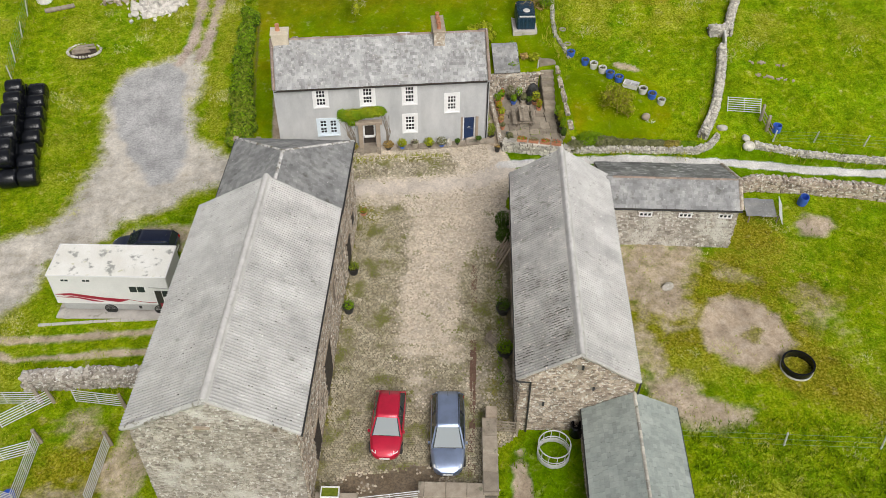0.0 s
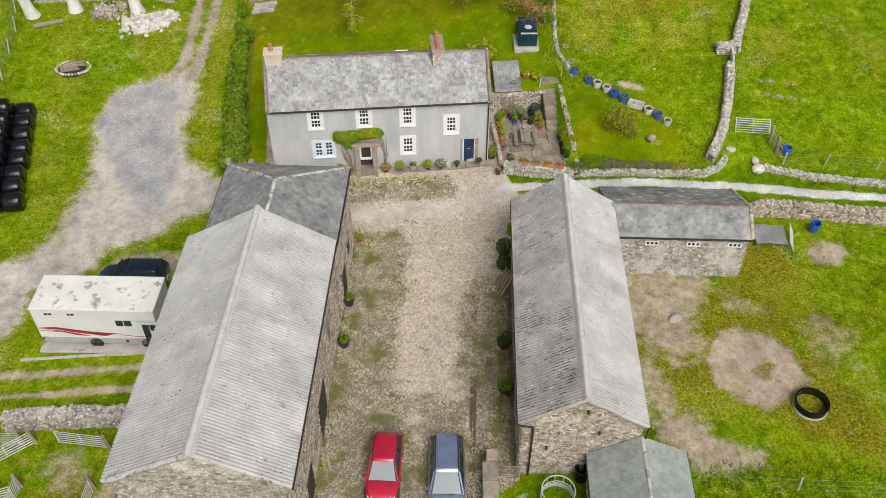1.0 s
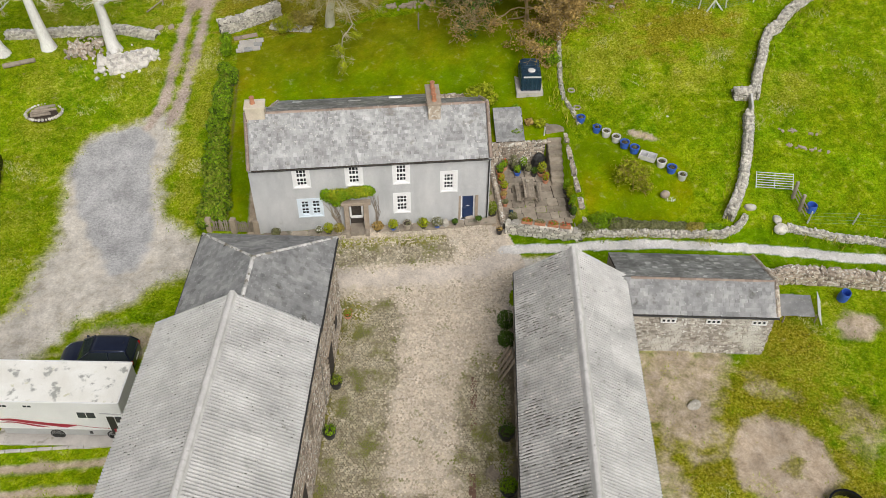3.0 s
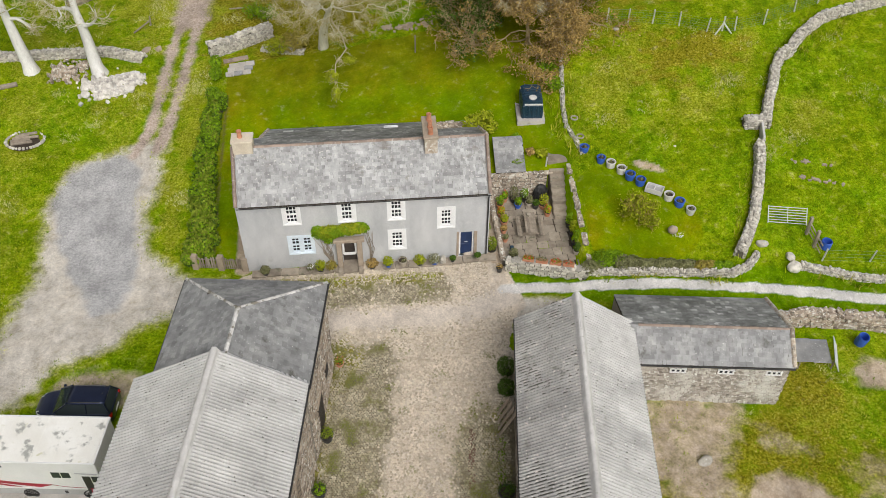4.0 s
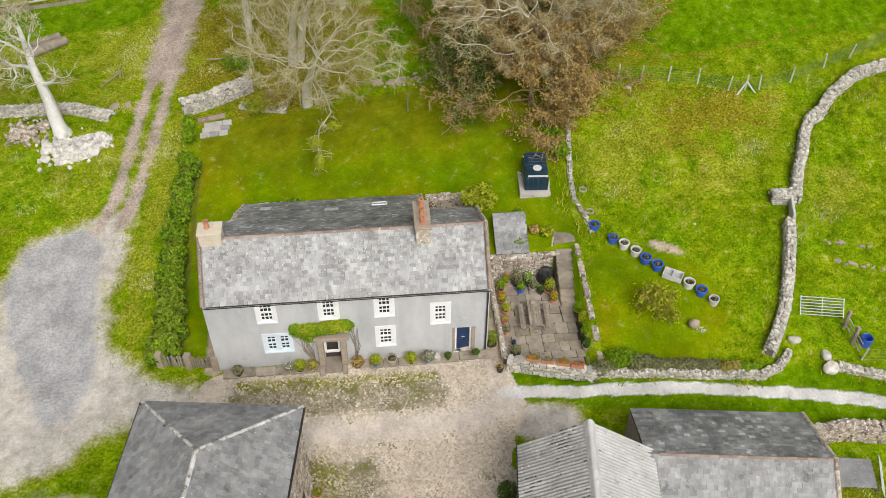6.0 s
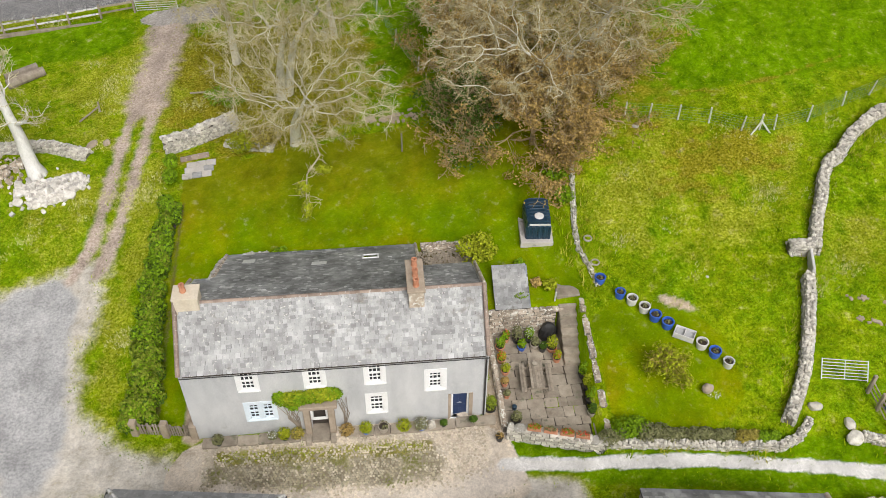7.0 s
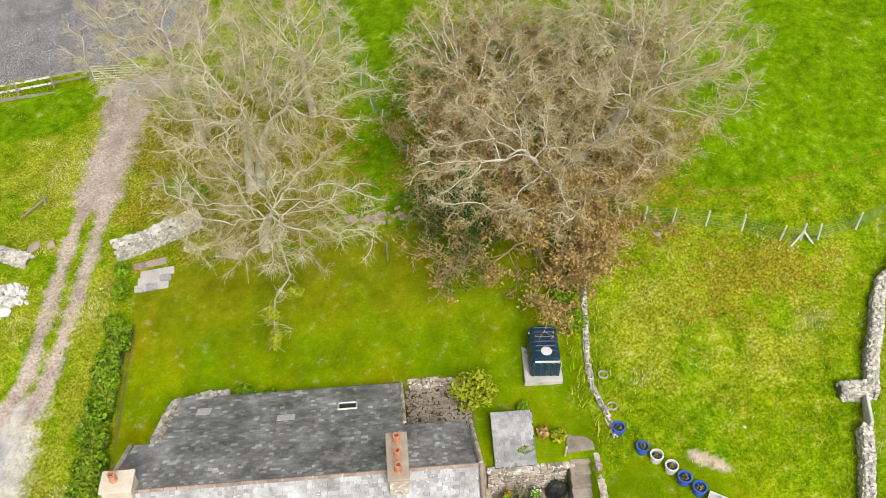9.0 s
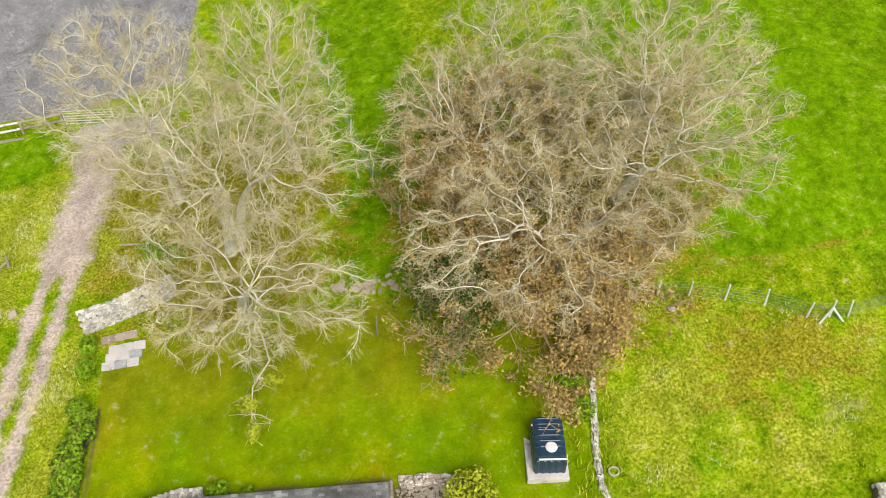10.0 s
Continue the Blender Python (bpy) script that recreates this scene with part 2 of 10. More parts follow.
def prism(poly, thickness, down=(0, 0, -1)):
    """A flat polygon in space, given a thickness."""
    bm = bmesh.new()
    top = [bm.verts.new(p) for p in poly]
    low = [bm.verts.new(Vector(p) + Vector(down) * thickness) for p in poly]
    bm.faces.new(top)
    bm.faces.new(low[::-1])
    n = len(poly)
    for i in range(n):
        bm.faces.new((top[i], low[i], low[(i + 1) % n], top[(i + 1) % n]))
    return bm


def chunk(rng, cut=0.22, rough=0.12):
    """A stone: a box of side 1 with cut corners and uneven faces. Vertices and faces."""
    bm = bmesh.new()
    bmesh.ops.create_cube(bm, size=1.0)
    bmesh.ops.bevel(bm, geom=list(bm.edges), offset=cut, segments=1, affect="EDGES")
    for v in bm.verts:
        v.co += Vector((rng.uniform(-rough, rough), rng.uniform(-rough, rough), rng.uniform(-rough, rough)))
    bm.verts.index_update()
    out = [tuple(v.co) for v in bm.verts], [tuple(v.index for v in f.verts) for f in bm.faces]
    bm.free()
    return out


def chunk_block(rng):
    """A plainer stone for the joined rest: an uneven block."""
    vs = [(x * rng.uniform(0.36, 0.52), y * rng.uniform(0.36, 0.52), z * rng.uniform(0.36, 0.52)) for z in (-1, 1) for y in (-1, 1) for x in (-1, 1)]
    return vs, [(0, 2, 3, 1), (4, 5, 7, 6), (0, 1, 5, 4), (2, 6, 7, 3), (0, 4, 6, 2), (1, 3, 7, 5)]


_rng = random.Random(5)
CHUNKS = [chunk(_rng) for _ in range(10)]
BLOCKS = [chunk_block(_rng) for _ in range(10)]
FLAT_CHUNKS = [chunk(_rng, 0.08, 0.03) for _ in range(6)]


def joined(name, shapes, items, material, parent=None, label="", kind="stuff", category=""):
    """Many pieces in one mesh: items are (shape index, matrix)."""
    vs, fs, n = [], [], 0
    arrs = [(np.array(v), f) for v, f in shapes]
    for k, m in items:
        v, f = arrs[k % len(arrs)]
        mm = np.array(m)
        vs.append(v @ mm[:3, :3].T + mm[:3, 3])
        fs += [tuple(i + n for i in face) for face in f]
        n += len(v)
    if not vs:
        return None
    return put(name, mesh_of(name, np.concatenate(vs).tolist(), fs, material), parent, None, label, category, "", kind)


_piece_meshes = {}


def pieces(name, shapes, items, material, parent, limit=300, rest="infill", label=""):
    """The first of the items as parts of their own, that share meshes, and the rest joined."""
    for i, (k, m) in enumerate(items[:limit]):
        key = (id(shapes), k % len(shapes), material.name)
        if key not in _piece_meshes:
            _piece_meshes[key] = mesh_of(name, *shapes[k % len(shapes)], material)
        put(name, _piece_meshes[key], parent, m)
    if len(items) > limit:
        joined(rest, BLOCKS if shapes is CHUNKS else shapes, items[limit:], material, parent, label)


def basis(o, a, b, n):
    """The matrix whose axes are a, b, n at o."""
    a, b, n = Vector(a), Vector(b), Vector(n)
    return Matrix(((a.x, b.x, n.x, o[0]), (a.y, b.y, n.y, o[1]), (a.z, b.z, n.z, o[2]), (0, 0, 0, 1)))


def stones_on(o, a, b, n, width, top, rng, course=0.13, length=0.3, depth=0.12, holes=(), low=0.0):
    """Courses of rubble on a wall face: o the lower corner, a along, b up, n outward. top(s): the height at s along."""
    out, t = [], low
    tallest = max(top(s * width / 20) for s in range(21))
    while t < tallest:
        h = course * rng.uniform(0.7, 1.35)
        s = -rng.uniform(0, length * 0.5)
        while s < width:
            w = length * rng.uniform(0.5, 1.6)
            cs, ct = s + w / 2, t + h / 2
            inside = 0.03 < cs < width - 0.03 and ct + h * 0.4 < top(cs) and not any(x0 < cs + w * 0.35 and cs - w * 0.35 < x1 and z0 < ct < z1 for x0, z0, x1, z1 in holes)
            if inside:
                w0, w1 = max(s, 0.0), min(s + w, width)
                p = Vector(o) + Vector(a) * ((w0 + w1) / 2) + Vector(b) * ct + Vector(n) * rng.uniform(-0.02, 0.035)
                m = basis(p, a, b, n) @ Matrix.Rotation(rng.uniform(-0.06, 0.06), 4, "Z") @ Matrix.Diagonal(((w1 - w0) * 0.95, h * 0.95, depth, 1))
                out.append((rng.randrange(10), m))
            s += w
        t += h
    return out


def slates_on(o, a, b, length, slope, rng, row=0.3, width=0.42, keep=lambda s, t: True, thick=0.022):
    """Rows of slates on a roof slope: o the eaves corner, a along the eaves, b up the slope. From the eaves upwards, each
    lapped over the one below."""
    out = []
    a, b = Vector(a).normalized(), Vector(b).normalized()
    n = a.cross(b)
    if n.z < 0:
        n = -n
    t, r, total = 0.0, 0, slope
    while t < total - 0.04:
        size = row * (1.25 - 0.5 * t / total) * rng.uniform(0.92, 1.08)
        s = -width * (0.5 if r % 2 else 0.0) * rng.uniform(0.7, 1.2)
        while s < length:
            w = width * rng.uniform(0.65, 1.35) * (1.15 - 0.3 * t / total)
            w0, w1 = max(s, 0.0), min(s + w, length)
            if w1 - w0 > 0.06 and keep((w0 + w1) / 2, t + size / 2):
                lap = min(size * 1.18, total - t + 0.02)
                p = Vector(o) + a * ((w0 + w1) / 2) + b * (t + lap / 2) + n * (0.028 + rng.uniform(-0.004, 0.006))
                m = basis(p, a, b, n) @ Matrix.Rotation(-0.055 + rng.uniform(-0.012, 0.012), 4, "X") @ Matrix.Rotation(rng.uniform(-0.012, 0.012), 4, "Z")
                out.append((rng.randrange(6), m @ Matrix.Diagonal((w1 - w0 - 0.008, lap, thick, 1))))
            s += w
        t += size
        r += 1
    return out


def ridge_caps(name, p, q, material, parent, width=0.34, step=0.5, height=0.09, rng=random.Random(2)):
    """Angled ridge tiles from p to q, each a piece."""
    p, q = Vector(p), Vector(q)
    d = (q - p).normalized()
    side = d.cross(Vector((0, 0, 1))).normalized()
    up = side.cross(d)
    n = max(1, round((q - p).length / step))
    ln = (q - p).length / n
    key = ("cap", material.name, round(width, 2))
    if key not in _piece_meshes:
        w, h = 0.5, 1.0
        prof = [(-w, -0.9), (-0.28, 0.2), (0, 0.55), (0.28, 0.2), (w, -0.9), (w, -1.3), (-w, -1.3)]
        vs = [(x, -0.5, z) for x, z in prof] + [(x, 0.5, z) for x, z in prof]
        k = len(prof)
        fs = [tuple(range(k))[::-1], tuple(range(k, 2 * k))] + [(i, (i + 1) % k, k + (i + 1) % k, k + i) for i in range(k)]
        _piece_meshes[key] = mesh_of(name, vs, fs, material)
    for i in range(n):
        c = p + d * ln * (i + 0.5) + up * (0.05 + rng.uniform(-0.008, 0.012))
        m = basis(c, side, d, up) @ Matrix.Rotation(rng.uniform(-0.02, 0.02), 4, "Z") @ Matrix.Diagonal((width, ln * 0.98, height, 1))
        put(name, _piece_meshes[key], parent, m)

# ---- the lie of the land ----
GX = [-80, -34, -24, -14, -2, 8, 18, 45]
GY = [-80, -14, -8, -3, 2, 8, 12, 16, 20, 26, 40, 90]
RISE = [
    [-2.5, -.6, -.6, -.7, -.6, -.1, .5, 1.3, 1.8, 2.0, 2.6, 5],
    [-2, -.5, -.5, -.5, -.5, 0, .6, 1.4, 1.9, 2.1, 2.8, 6],
    [-1.5, -.3, -.3, -.4, -.3, .2, .7, 1.7, 2.2, 2.3, 3.2, 7],
    [-1, -.2, -.2, -.2, 0, 1.4, 2.0, 2.4, 2.6, 3.3, 4.6, 9],
    [-.8, -.2, -.3, -.3, .2, 2.3, 2.9, 3.5, 4.2, 5.0, 7, 12],
    [-.8, .1, .3, .7, 2.0, 2.9, 3.7, 5.0, 5.9, 7.4, 10, 16],
    [-1, -.1, .2, .9, 2.7, 4.0, 5.0, 6.1, 6.9, 8.8, 11.5, 18],
    [-1.5, -.4, 0, 1.0, 2.9, 4.4, 5.6, 6.8, 8, 10, 13, 20],
]
_rise = np.array(RISE, float)


def _bilinear(x, y):
    i = np.clip(np.searchsorted(GX, x) - 1, 0, len(GX) - 2)
    j = np.clip(np.searchsorted(GY, y) - 1, 0, len(GY) - 2)
    gx, gy = np.array(GX, float), np.array(GY, float)
    a = np.clip((x - gx[i]) / (gx[i + 1] - gx[i]), 0, 1)
    b = np.clip((y - gy[j]) / (gy[j + 1] - gy[j]), 0, 1)
    return (_rise[i, j] * (1 - a) + _rise[i + 1, j] * a) * (1 - b) + (_rise[i, j + 1] * (1 - a) + _rise[i + 1, j + 1] * a) * b


PATIO = (0.6, -1.9, 6.1, 5.45)     # the sunk terrace beside the house
PATIO_Z = 0.18


def land(x, y):
    """Height of the ground; takes arrays."""
    x, y = np.asarray(x, float), np.asarray(y, float)
    z = sum(_bilinear(x + dx, y + dy) for dx in (-1.5, 0, 1.5) for dy in (-1.5, 0, 1.5)) / 9
    inside = (x > PATIO[0]) & (x < PATIO[2] - 0.35) & (y > -1.7 - 0.25 * x) & (y < PATIO[3])
    z = np.where(inside, PATIO_Z - 0.05, z)
    alley = (x > -0.6) & (x <= PATIO[0]) & (y > -1.5) & (y < PATIO[3])
    z = np.where(alley, np.minimum(z, 0.1), z)
    return z


def land_at(x, y):
    return float(land(np.array([x]), np.array([y]))[0])


def dist_line(x, y, pts):
    """Distance from a chain of points."""
    best = np.full(np.shape(x), 1e9)
    for (x0, y0), (x1, y1) in zip(pts, pts[1:]):
        dx, dy = x1 - x0, y1 - y0
        t = np.clip(((x - x0) * dx + (y - y0) * dy) / (dx * dx + dy * dy), 0, 1)
        best = np.minimum(best, np.hypot(x - x0 - t * dx, y - y0 - t * dy))
    return best


def blob(x, y, cx, cy, rx, ry, turn=0.0):
    """1 in the middle of an ellipse, 0 on its rim, negative outside."""
    c, s = math.cos(radians(turn)), math.sin(radians(turn))
    u, v = ((x - cx) * c + (y - cy) * s) / rx, (-(x - cx) * s + (y - cy) * c) / ry
    return 1 - np.hypot(u, v)


def inside(x, y, pts):
    """Distance from an outline, positive within it."""
    odd = np.zeros(np.shape(x), bool)
    for (x0, y0), (x1, y1) in zip(pts, pts[1:] + pts[:1]):
        odd ^= ((y0 > y) != (y1 > y)) & (x < (x1 - x0) * (y - y0) / ((y1 - y0) or 1e-9) + x0)
    return np.where(odd, 1, -1) * dist_line(x, y, pts + pts[:1])


def wobble(x, y, scale, seed):
    """A smooth unevenness from a few waves, about -1 to 1."""
    r = np.random.RandomState(seed)
    out = 0 * x
    for k in range(7):
        a, f, p = r.uniform(0, 6.28), scale * r.uniform(0.6, 2.2), r.uniform(0, 6.28)
        out = out + np.sin((x * math.cos(a) + y * math.sin(a)) * f + p)
    return out / 3.2


def soft(v, lo, hi):
    t = np.clip((v - lo) / (hi - lo), 0, 1)
    return t * t * (3 - 2 * t)


def spread(lo, hi, step, far):
    mid = np.arange(lo, hi + step / 2, step)
    grow, d = [], step
    while not grow or grow[-1] < far:
        d *= 1.35
        grow.append((grow[-1] if grow else 0) + d)
    g = np.array(grow)
    return np.concatenate([lo - g[::-1], mid, hi + g])


gx, gy = spread(-40, 34, 0.22, 1500), spread(-34, 46, 0.22, 1500)
X, Y = np.meshgrid(gx, gy, indexing="ij")
wob = 0.5 * wobble(X, Y, 1.3, 1) + 0.5 * wobble(X, Y, 4.0, 2)
near = (np.abs(X) < 60) & (np.abs(Y) < 70)
Z = land(X, Y) + np.where(near, 0.05 * wobble(X, Y, 0.9, 3) + 0.02 * wobble(X, Y, 3.0, 4), 2.5 * wobble(X, Y, 0.01, 6))

# where each kind of ground lies
yard = (soft(-dist_line(X, Y, [(-9.2, -30), (-5.2, -6), (-4.4, -3.8)]) + 5.6 + 0.15 * wob, -0.2, 0.2)
        + soft(-dist_line(X, Y, [(-14.3, -2.2), (0.6, -3.0)]) + 2.0 + 0.1 * wob, -0.2, 0.2)) .clip(0, 1)
yard = np.maximum(yard, soft(-dist_line(X, Y, [(-2.9, -24.6), (-0.5, -8.5)]) + 1.3, -0.1, 0.1))
yard *= soft(0.5 - Y, 0, 0.15)
yard *= 1 - soft(X + 0.25 * Y - 0.4, 0.0, 0.5) * soft(Y + 5.5, 0, 1)
drive = soft(inside(X, Y, [(-23.2, 12.4), (-25.4, 11.2), (-27.6, 10.2), (-28.4, 6.8), (-27.9, 1.3), (-28.1, -0.5), (-28.9, -4.3), (-30.2, -6.5), (-38, -10), (-38, -16.0), (-31.4, -14.6), (-29.6, -12.6),
                          (-29.3, -9.8), (-26.0, -8.2), (-25.6, -6.6), (-22.2, -5.2), (-21.0, -3.7), (-18.9, -3.2), (-13.5, -4.2), (-13.5, -0.9), (-17.6, -0.9), (-19.2, 0.1), (-21.3, 2.2), (-22.0, 5.4), (-21.4, 8.3), (-21.4, 12.4)]) + 0.3 * wob, -1.1, 0.9)
brown_car = soft(blob(X, Y, -22.6, -8.6, 3.2, 1.9, 8) + 0.3 * wob, -0.2, 0.5)
lane = soft(-dist_line(X, Y, [(0.6, -3.0), (4.3, -3.55), (11, -4.15), (17, -5.1), (22, -6.15), (28, -6.9), (48, -8.9)]) + 0.36 + 0.05 * wob, -0.15, 0.15)
drive = np.maximum(drive, soft(-dist_line(X, Y, [(-2, -4.4), (3.4, -5.2)]) + 0.9 + 0.2 * wob, -0.5, 0.3))
track = np.maximum(soft(-dist_line(X, Y, [(-23.4, 11.4), (-22.5, 13.6), (-22.1, 16.5), (-21.9, 20), (-21.7, 24.4), (-21.5, 28.5)]) + 0.36 + 0.22 * wob, -0.4, 0.3),
                   soft(-dist_line(X, Y, [(-21.9, 11.3), (-21.0, 14.4), (-20.6, 18.0), (-20.4, 21.6), (-20.2, 25), (-19.8, 28.5)]) + 0.36 + 0.22 * wob, -0.4, 0.3))
track = np.maximum(track, 0.95 * soft(-dist_line(X, Y, [(-20.9, 26.5), (-20.6, 30), (-20.3, 33.5), (-20.2, 37)]) + 1.35 + 0.4 * wob, -0.9, 0.6))
pad = soft(-dist_line(X, Y, [(-21.5, 37.6), (-17.5, 37.0)]) + 1.1 + 0.3 * wob, -0.3, 0.2)
bare = np.maximum.reduce([
    soft(inside(X, Y, [(11.2, -17.0), (12.6, -16.7), (13.8, -17.2), (15.0, -18.6), (15.2, -20.6), (14.0, -21.9), (12.4, -22.4), (11.0, -22.0), (10.0, -20.5), (10.1, -18.8)]) + 0.2 * wob, -0.5, 0.5) * (1 - 0.6 * soft(blob(X, Y, 12.9, -19.9, 0.9, 0.8) + 0.5 * wob, 0.0, 0.6)),
    soft(inside(X, Y, [(5.9, -11.6), (11.9, -12.0), (11.4, -13.6), (10.6, -15.2), (9.6, -18.4), (8.2, -19.2), (6.8, -17.8), (5.6, -15)]) + 0.9 * wob, -1.4, 1.2) * 0.8,
    soft(inside(X, Y, [(5.6, -22.4), (8.4, -22.7), (9.0, -24.0), (11.0, -25.1), (9.8, -26.0), (7.2, -25.7), (6.0, -24)]) + 0.5 * wob, -0.9, 0.7) * 0.9,
    soft(blob(X, Y, 6.6, -20.6, 0.9, 2.6, 5) + 0.3 * wob, -0.3, 0.5) * 0.6,
    soft(blob(X, Y, 20.2, -11.3, 1.5, 1.0, 0) + 0.25 * wob, -0.3, 0.4) * 0.9,
    soft(blob(X, Y, 17.5, -18.5, 2.0, 3.0, 0) + 0.5 * wob, -0.2, 0.8) * 0.4,
    soft(blob(X, Y, 13.5, -15.2, 1.7, 0.8, -20) + 0.5 * wob, -0.2, 0.8) * 0.45,
    soft(blob(X, Y, -2.0, -29.0, 0.5, 3.0, -8) + 0.3 * wob, -0.2, 0.3),
    soft(-dist_line(X, Y, [(-31.5, -16.0), (-28, -16.35), (-21, -16.35)]) + 0.2 + 0.1 * wob, -0.25, 0.15),
    soft(-dist_line(X, Y, [(-31, -16.8), (-29.5, -17.7), (-21, -17.85)]) + 0.16 + 0.12 * wob, -0.25, 0.15),
    soft(blob(X, Y, -24.6, -22.6, 1.5, 1.6, 0) + 0.5 * wob, -0.3, 0.6) * 0.5,
    soft(blob(X, Y, -21.8, -25.0, 1.2, 3.6, -8) + 0.3 * wob, -0.2, 0.3) * 0.7,
    soft(blob(X, Y, -25.0, -27.0, 2.0, 1.2, 0) + 0.4 * wob, -0.3, 0.5) * 0.5,
    soft(blob(X, Y, 11.1, 4.6, 1.1, 0.3, -32) + 0.3 * wob, -0.2, 0.3),
    0.75 * brown_car,
    soft(-dist_line(X, Y, [(0.35, -1.6), (0.4, 5.4)]) + 0.55, -0.1, 0.1) * soft(X + 0.05, 0, 0.1),
    soft(-dist_line(X, Y, [(-15.2, 0.0), (-15.25, 5.5)]) + 0.45 + 0.1 * wob, -0.15, 0.15),
    soft(-dist_line(X, Y, [(-1.8, -1.2), (0.2, -1.5)]) + 0.8, -0.2, 0.2),
])
dark_gravel = soft(inside(X, Y, [(-24.4, 11.2), (-27.2, 9.7), (-27.8, 7.5), (-27.0, 4.6), (-25.6, 1.1), (-23.6, -2.4), (-22.6, -2.2), (-22.2, 1.0), (-22.8, 4.3), (-23.2, 6.8), (-23.0, 9.5)]) + 0.35 + 0.25 * wob, -0.6, 0.5)
dark_gravel = np.maximum(dark_gravel, soft(Y - 39.6 - 0.13 * (X + 30) + 0.1 * wob, -0.1, 0.15) * soft(-X - 15.5 + 0.3 * wob, -0.4, 0.4))
lawn = soft(X + 17.4 + 0.1 * wob, -0.1, 0.2) * soft(6.2 - X + 0.1 * wob, -0.1, 0.2) * soft(Y - 0.8, 0, 0.5) * soft(20.6 + 0.05 * X - Y + 0.3 * wob, -0.3, 0.5)
lawn = np.maximum(lawn, soft(blob(X, Y, 9.2, 1.2, 4.6, 3.8, -35) + 0.04 * wob, -0.05, 0.1) * soft(X - 6.2, 0, 0.3) * 0.9)
lush = np.maximum(soft(Y - 18.5 - 0.08 * (X - 12) + 0.3 * wob - 0.5 * soft(12 - X, 0, 8), -0.5, 1.0) * soft(X - 8.5, 0, 2), soft(-dist_line(X, Y, [(-2, 24), (-3, 34), (-4, 44)]) + 3.2 + 0.8 * wob, -1, 1))
lush = np.maximum(lush, soft(-dist_line(X, Y, [(-36, 34), (-25.5, 36)]) + 2.6 + 0.3 * wob, -0.6, 0.6))
lush = np.maximum(lush, soft(blob(X, Y, -0.3, -28.6, 2.8, 4.2) * 3, 0, 1))
verge = soft(-dist_line(X, Y, [(1, -2.6), (6, -3.3), (16, -4.9), (30, -6.6), (40, -7.5)]) + 1.7, -0.3, 0.4)
lush = np.maximum(lush, 0.8 * verge)
lush = np.maximum(lush, 0.7 * soft(blob(X, Y, 13, -12.6, 2.6, 1.2, -10) + 0.3 * wob, -0.2, 0.5))
straw = (0.1 + 0.5 * wobble(X, Y, 0.5, 11) + 0.3 * wobble(X, Y, 1.6, 12)).clip(0, 1) * soft(Y - 4, 0, 3) * soft(19 - Y, 0, 2) * soft(X - 6, 0, 2)
straw = np.maximum(straw, (0.45 + 0.5 * wobble(X, Y, 0.8, 13)).clip(0, 1) * soft(blob(X, Y, -22.5, 13, 5, 14) + 0.2 * wob, -0.1, 0.4))
straw = np.maximum(straw, (0.25 + 0.45 * wobble(X, Y, 0.7, 14)).clip(0, 1) * soft(-X - 24, 0, 3))
straw = np.maximum(straw, (0.3 + 0.5 * wobble(X, Y, 0.7, 15)).clip(0, 1) * soft(-7 - Y, 0, 2) * soft(X - 5.5, 0, 2))
straw = np.maximum(straw, 0.9 * soft(blob(X, Y, -20, 29, 9, 6.5) + 0.4 * wob, -0.3, 0.5))
straw = np.maximum(straw, 0.85 * soft(-dist_line(X, Y, [(-20.0, 0.5), (-20.2, 8), (-19.4, 12), (-19.2, 20)]) + 0.7 + 0.6 * wob, -0.6, 0.6))
straw *= 1 - lush
brown = np.maximum(soft(blob(X, Y, 15.6, 14.1, 5.6, 2.8, 0) + 0.45 * wob, -0.1, 0.8) * 0.95, soft(blob(X, Y, -12, 27, 8, 10) + 0.35 * wob, -0.2, 0.5))
brown = np.maximum(brown, 0.8 * soft(blob(X, Y, -17.3, 31, 3, 6) + 0.35 * wob, -0.3, 0.6))
brown = np.maximum(brown, soft(blob(X, Y, 6, 23, 9, 9) + 0.35 * wob, -0.2, 0.5))
brown = np.maximum(brown, soft(blob(X, Y, -24.5, -25.5, 3.5, 4.5) + 0.45 * wob, -0.2, 0.7) * 0.8)
brown = np.maximum(brown, soft(blob(X, Y, 4, 20, 6, 4) + 0.35 * wob, -0.2, 0.5))
brown = np.maximum(brown, soft(blob(X, Y, 11.5, -18.0, 9.5, 9.0) + 0.4 * wobble(X, Y, 0.6, 19) + 0.25 * wob, -0.2, 0.8) * 0.85)
brown = np.maximum(brown, soft(-dist_line(X, Y, [(13, 20), (17, 19), (21, 19.6), (26, 21)]) + 0.05 + 0.2 * wob, -0.2, 0.2))
# cobbles show along both sides of the yard, round the cars and before the house; the middle is worn and silted over
off_axis = X - (-5.6 + 0.13 * (Y + 17))
cobbled = np.maximum(soft(-off_axis + 0.45 * wob, 1.0, 2.6), soft(off_axis + 0.45 * wob, 1.0, 2.6) * soft(-Y - 9, 0, 5)) * soft(-Y - 5.6 + 0.5 * wob, -0.3, 1.5)
cobbled = np.maximum(cobbled, soft(-Y - 17.5 + 1.2 * wob, 0, 5))
cobbled = np.maximum(cobbled, 0.7 * soft(-dist_line(X, Y, [(-13.5, -2.3), (-3.3, -2.5)]) + 1.1 + 0.3 * wob, -0.3, 0.4))
cobbled *= yard * (1 - 0.45 * soft(wobble(X, Y, 0.8, 23), 0.5, 1.3))
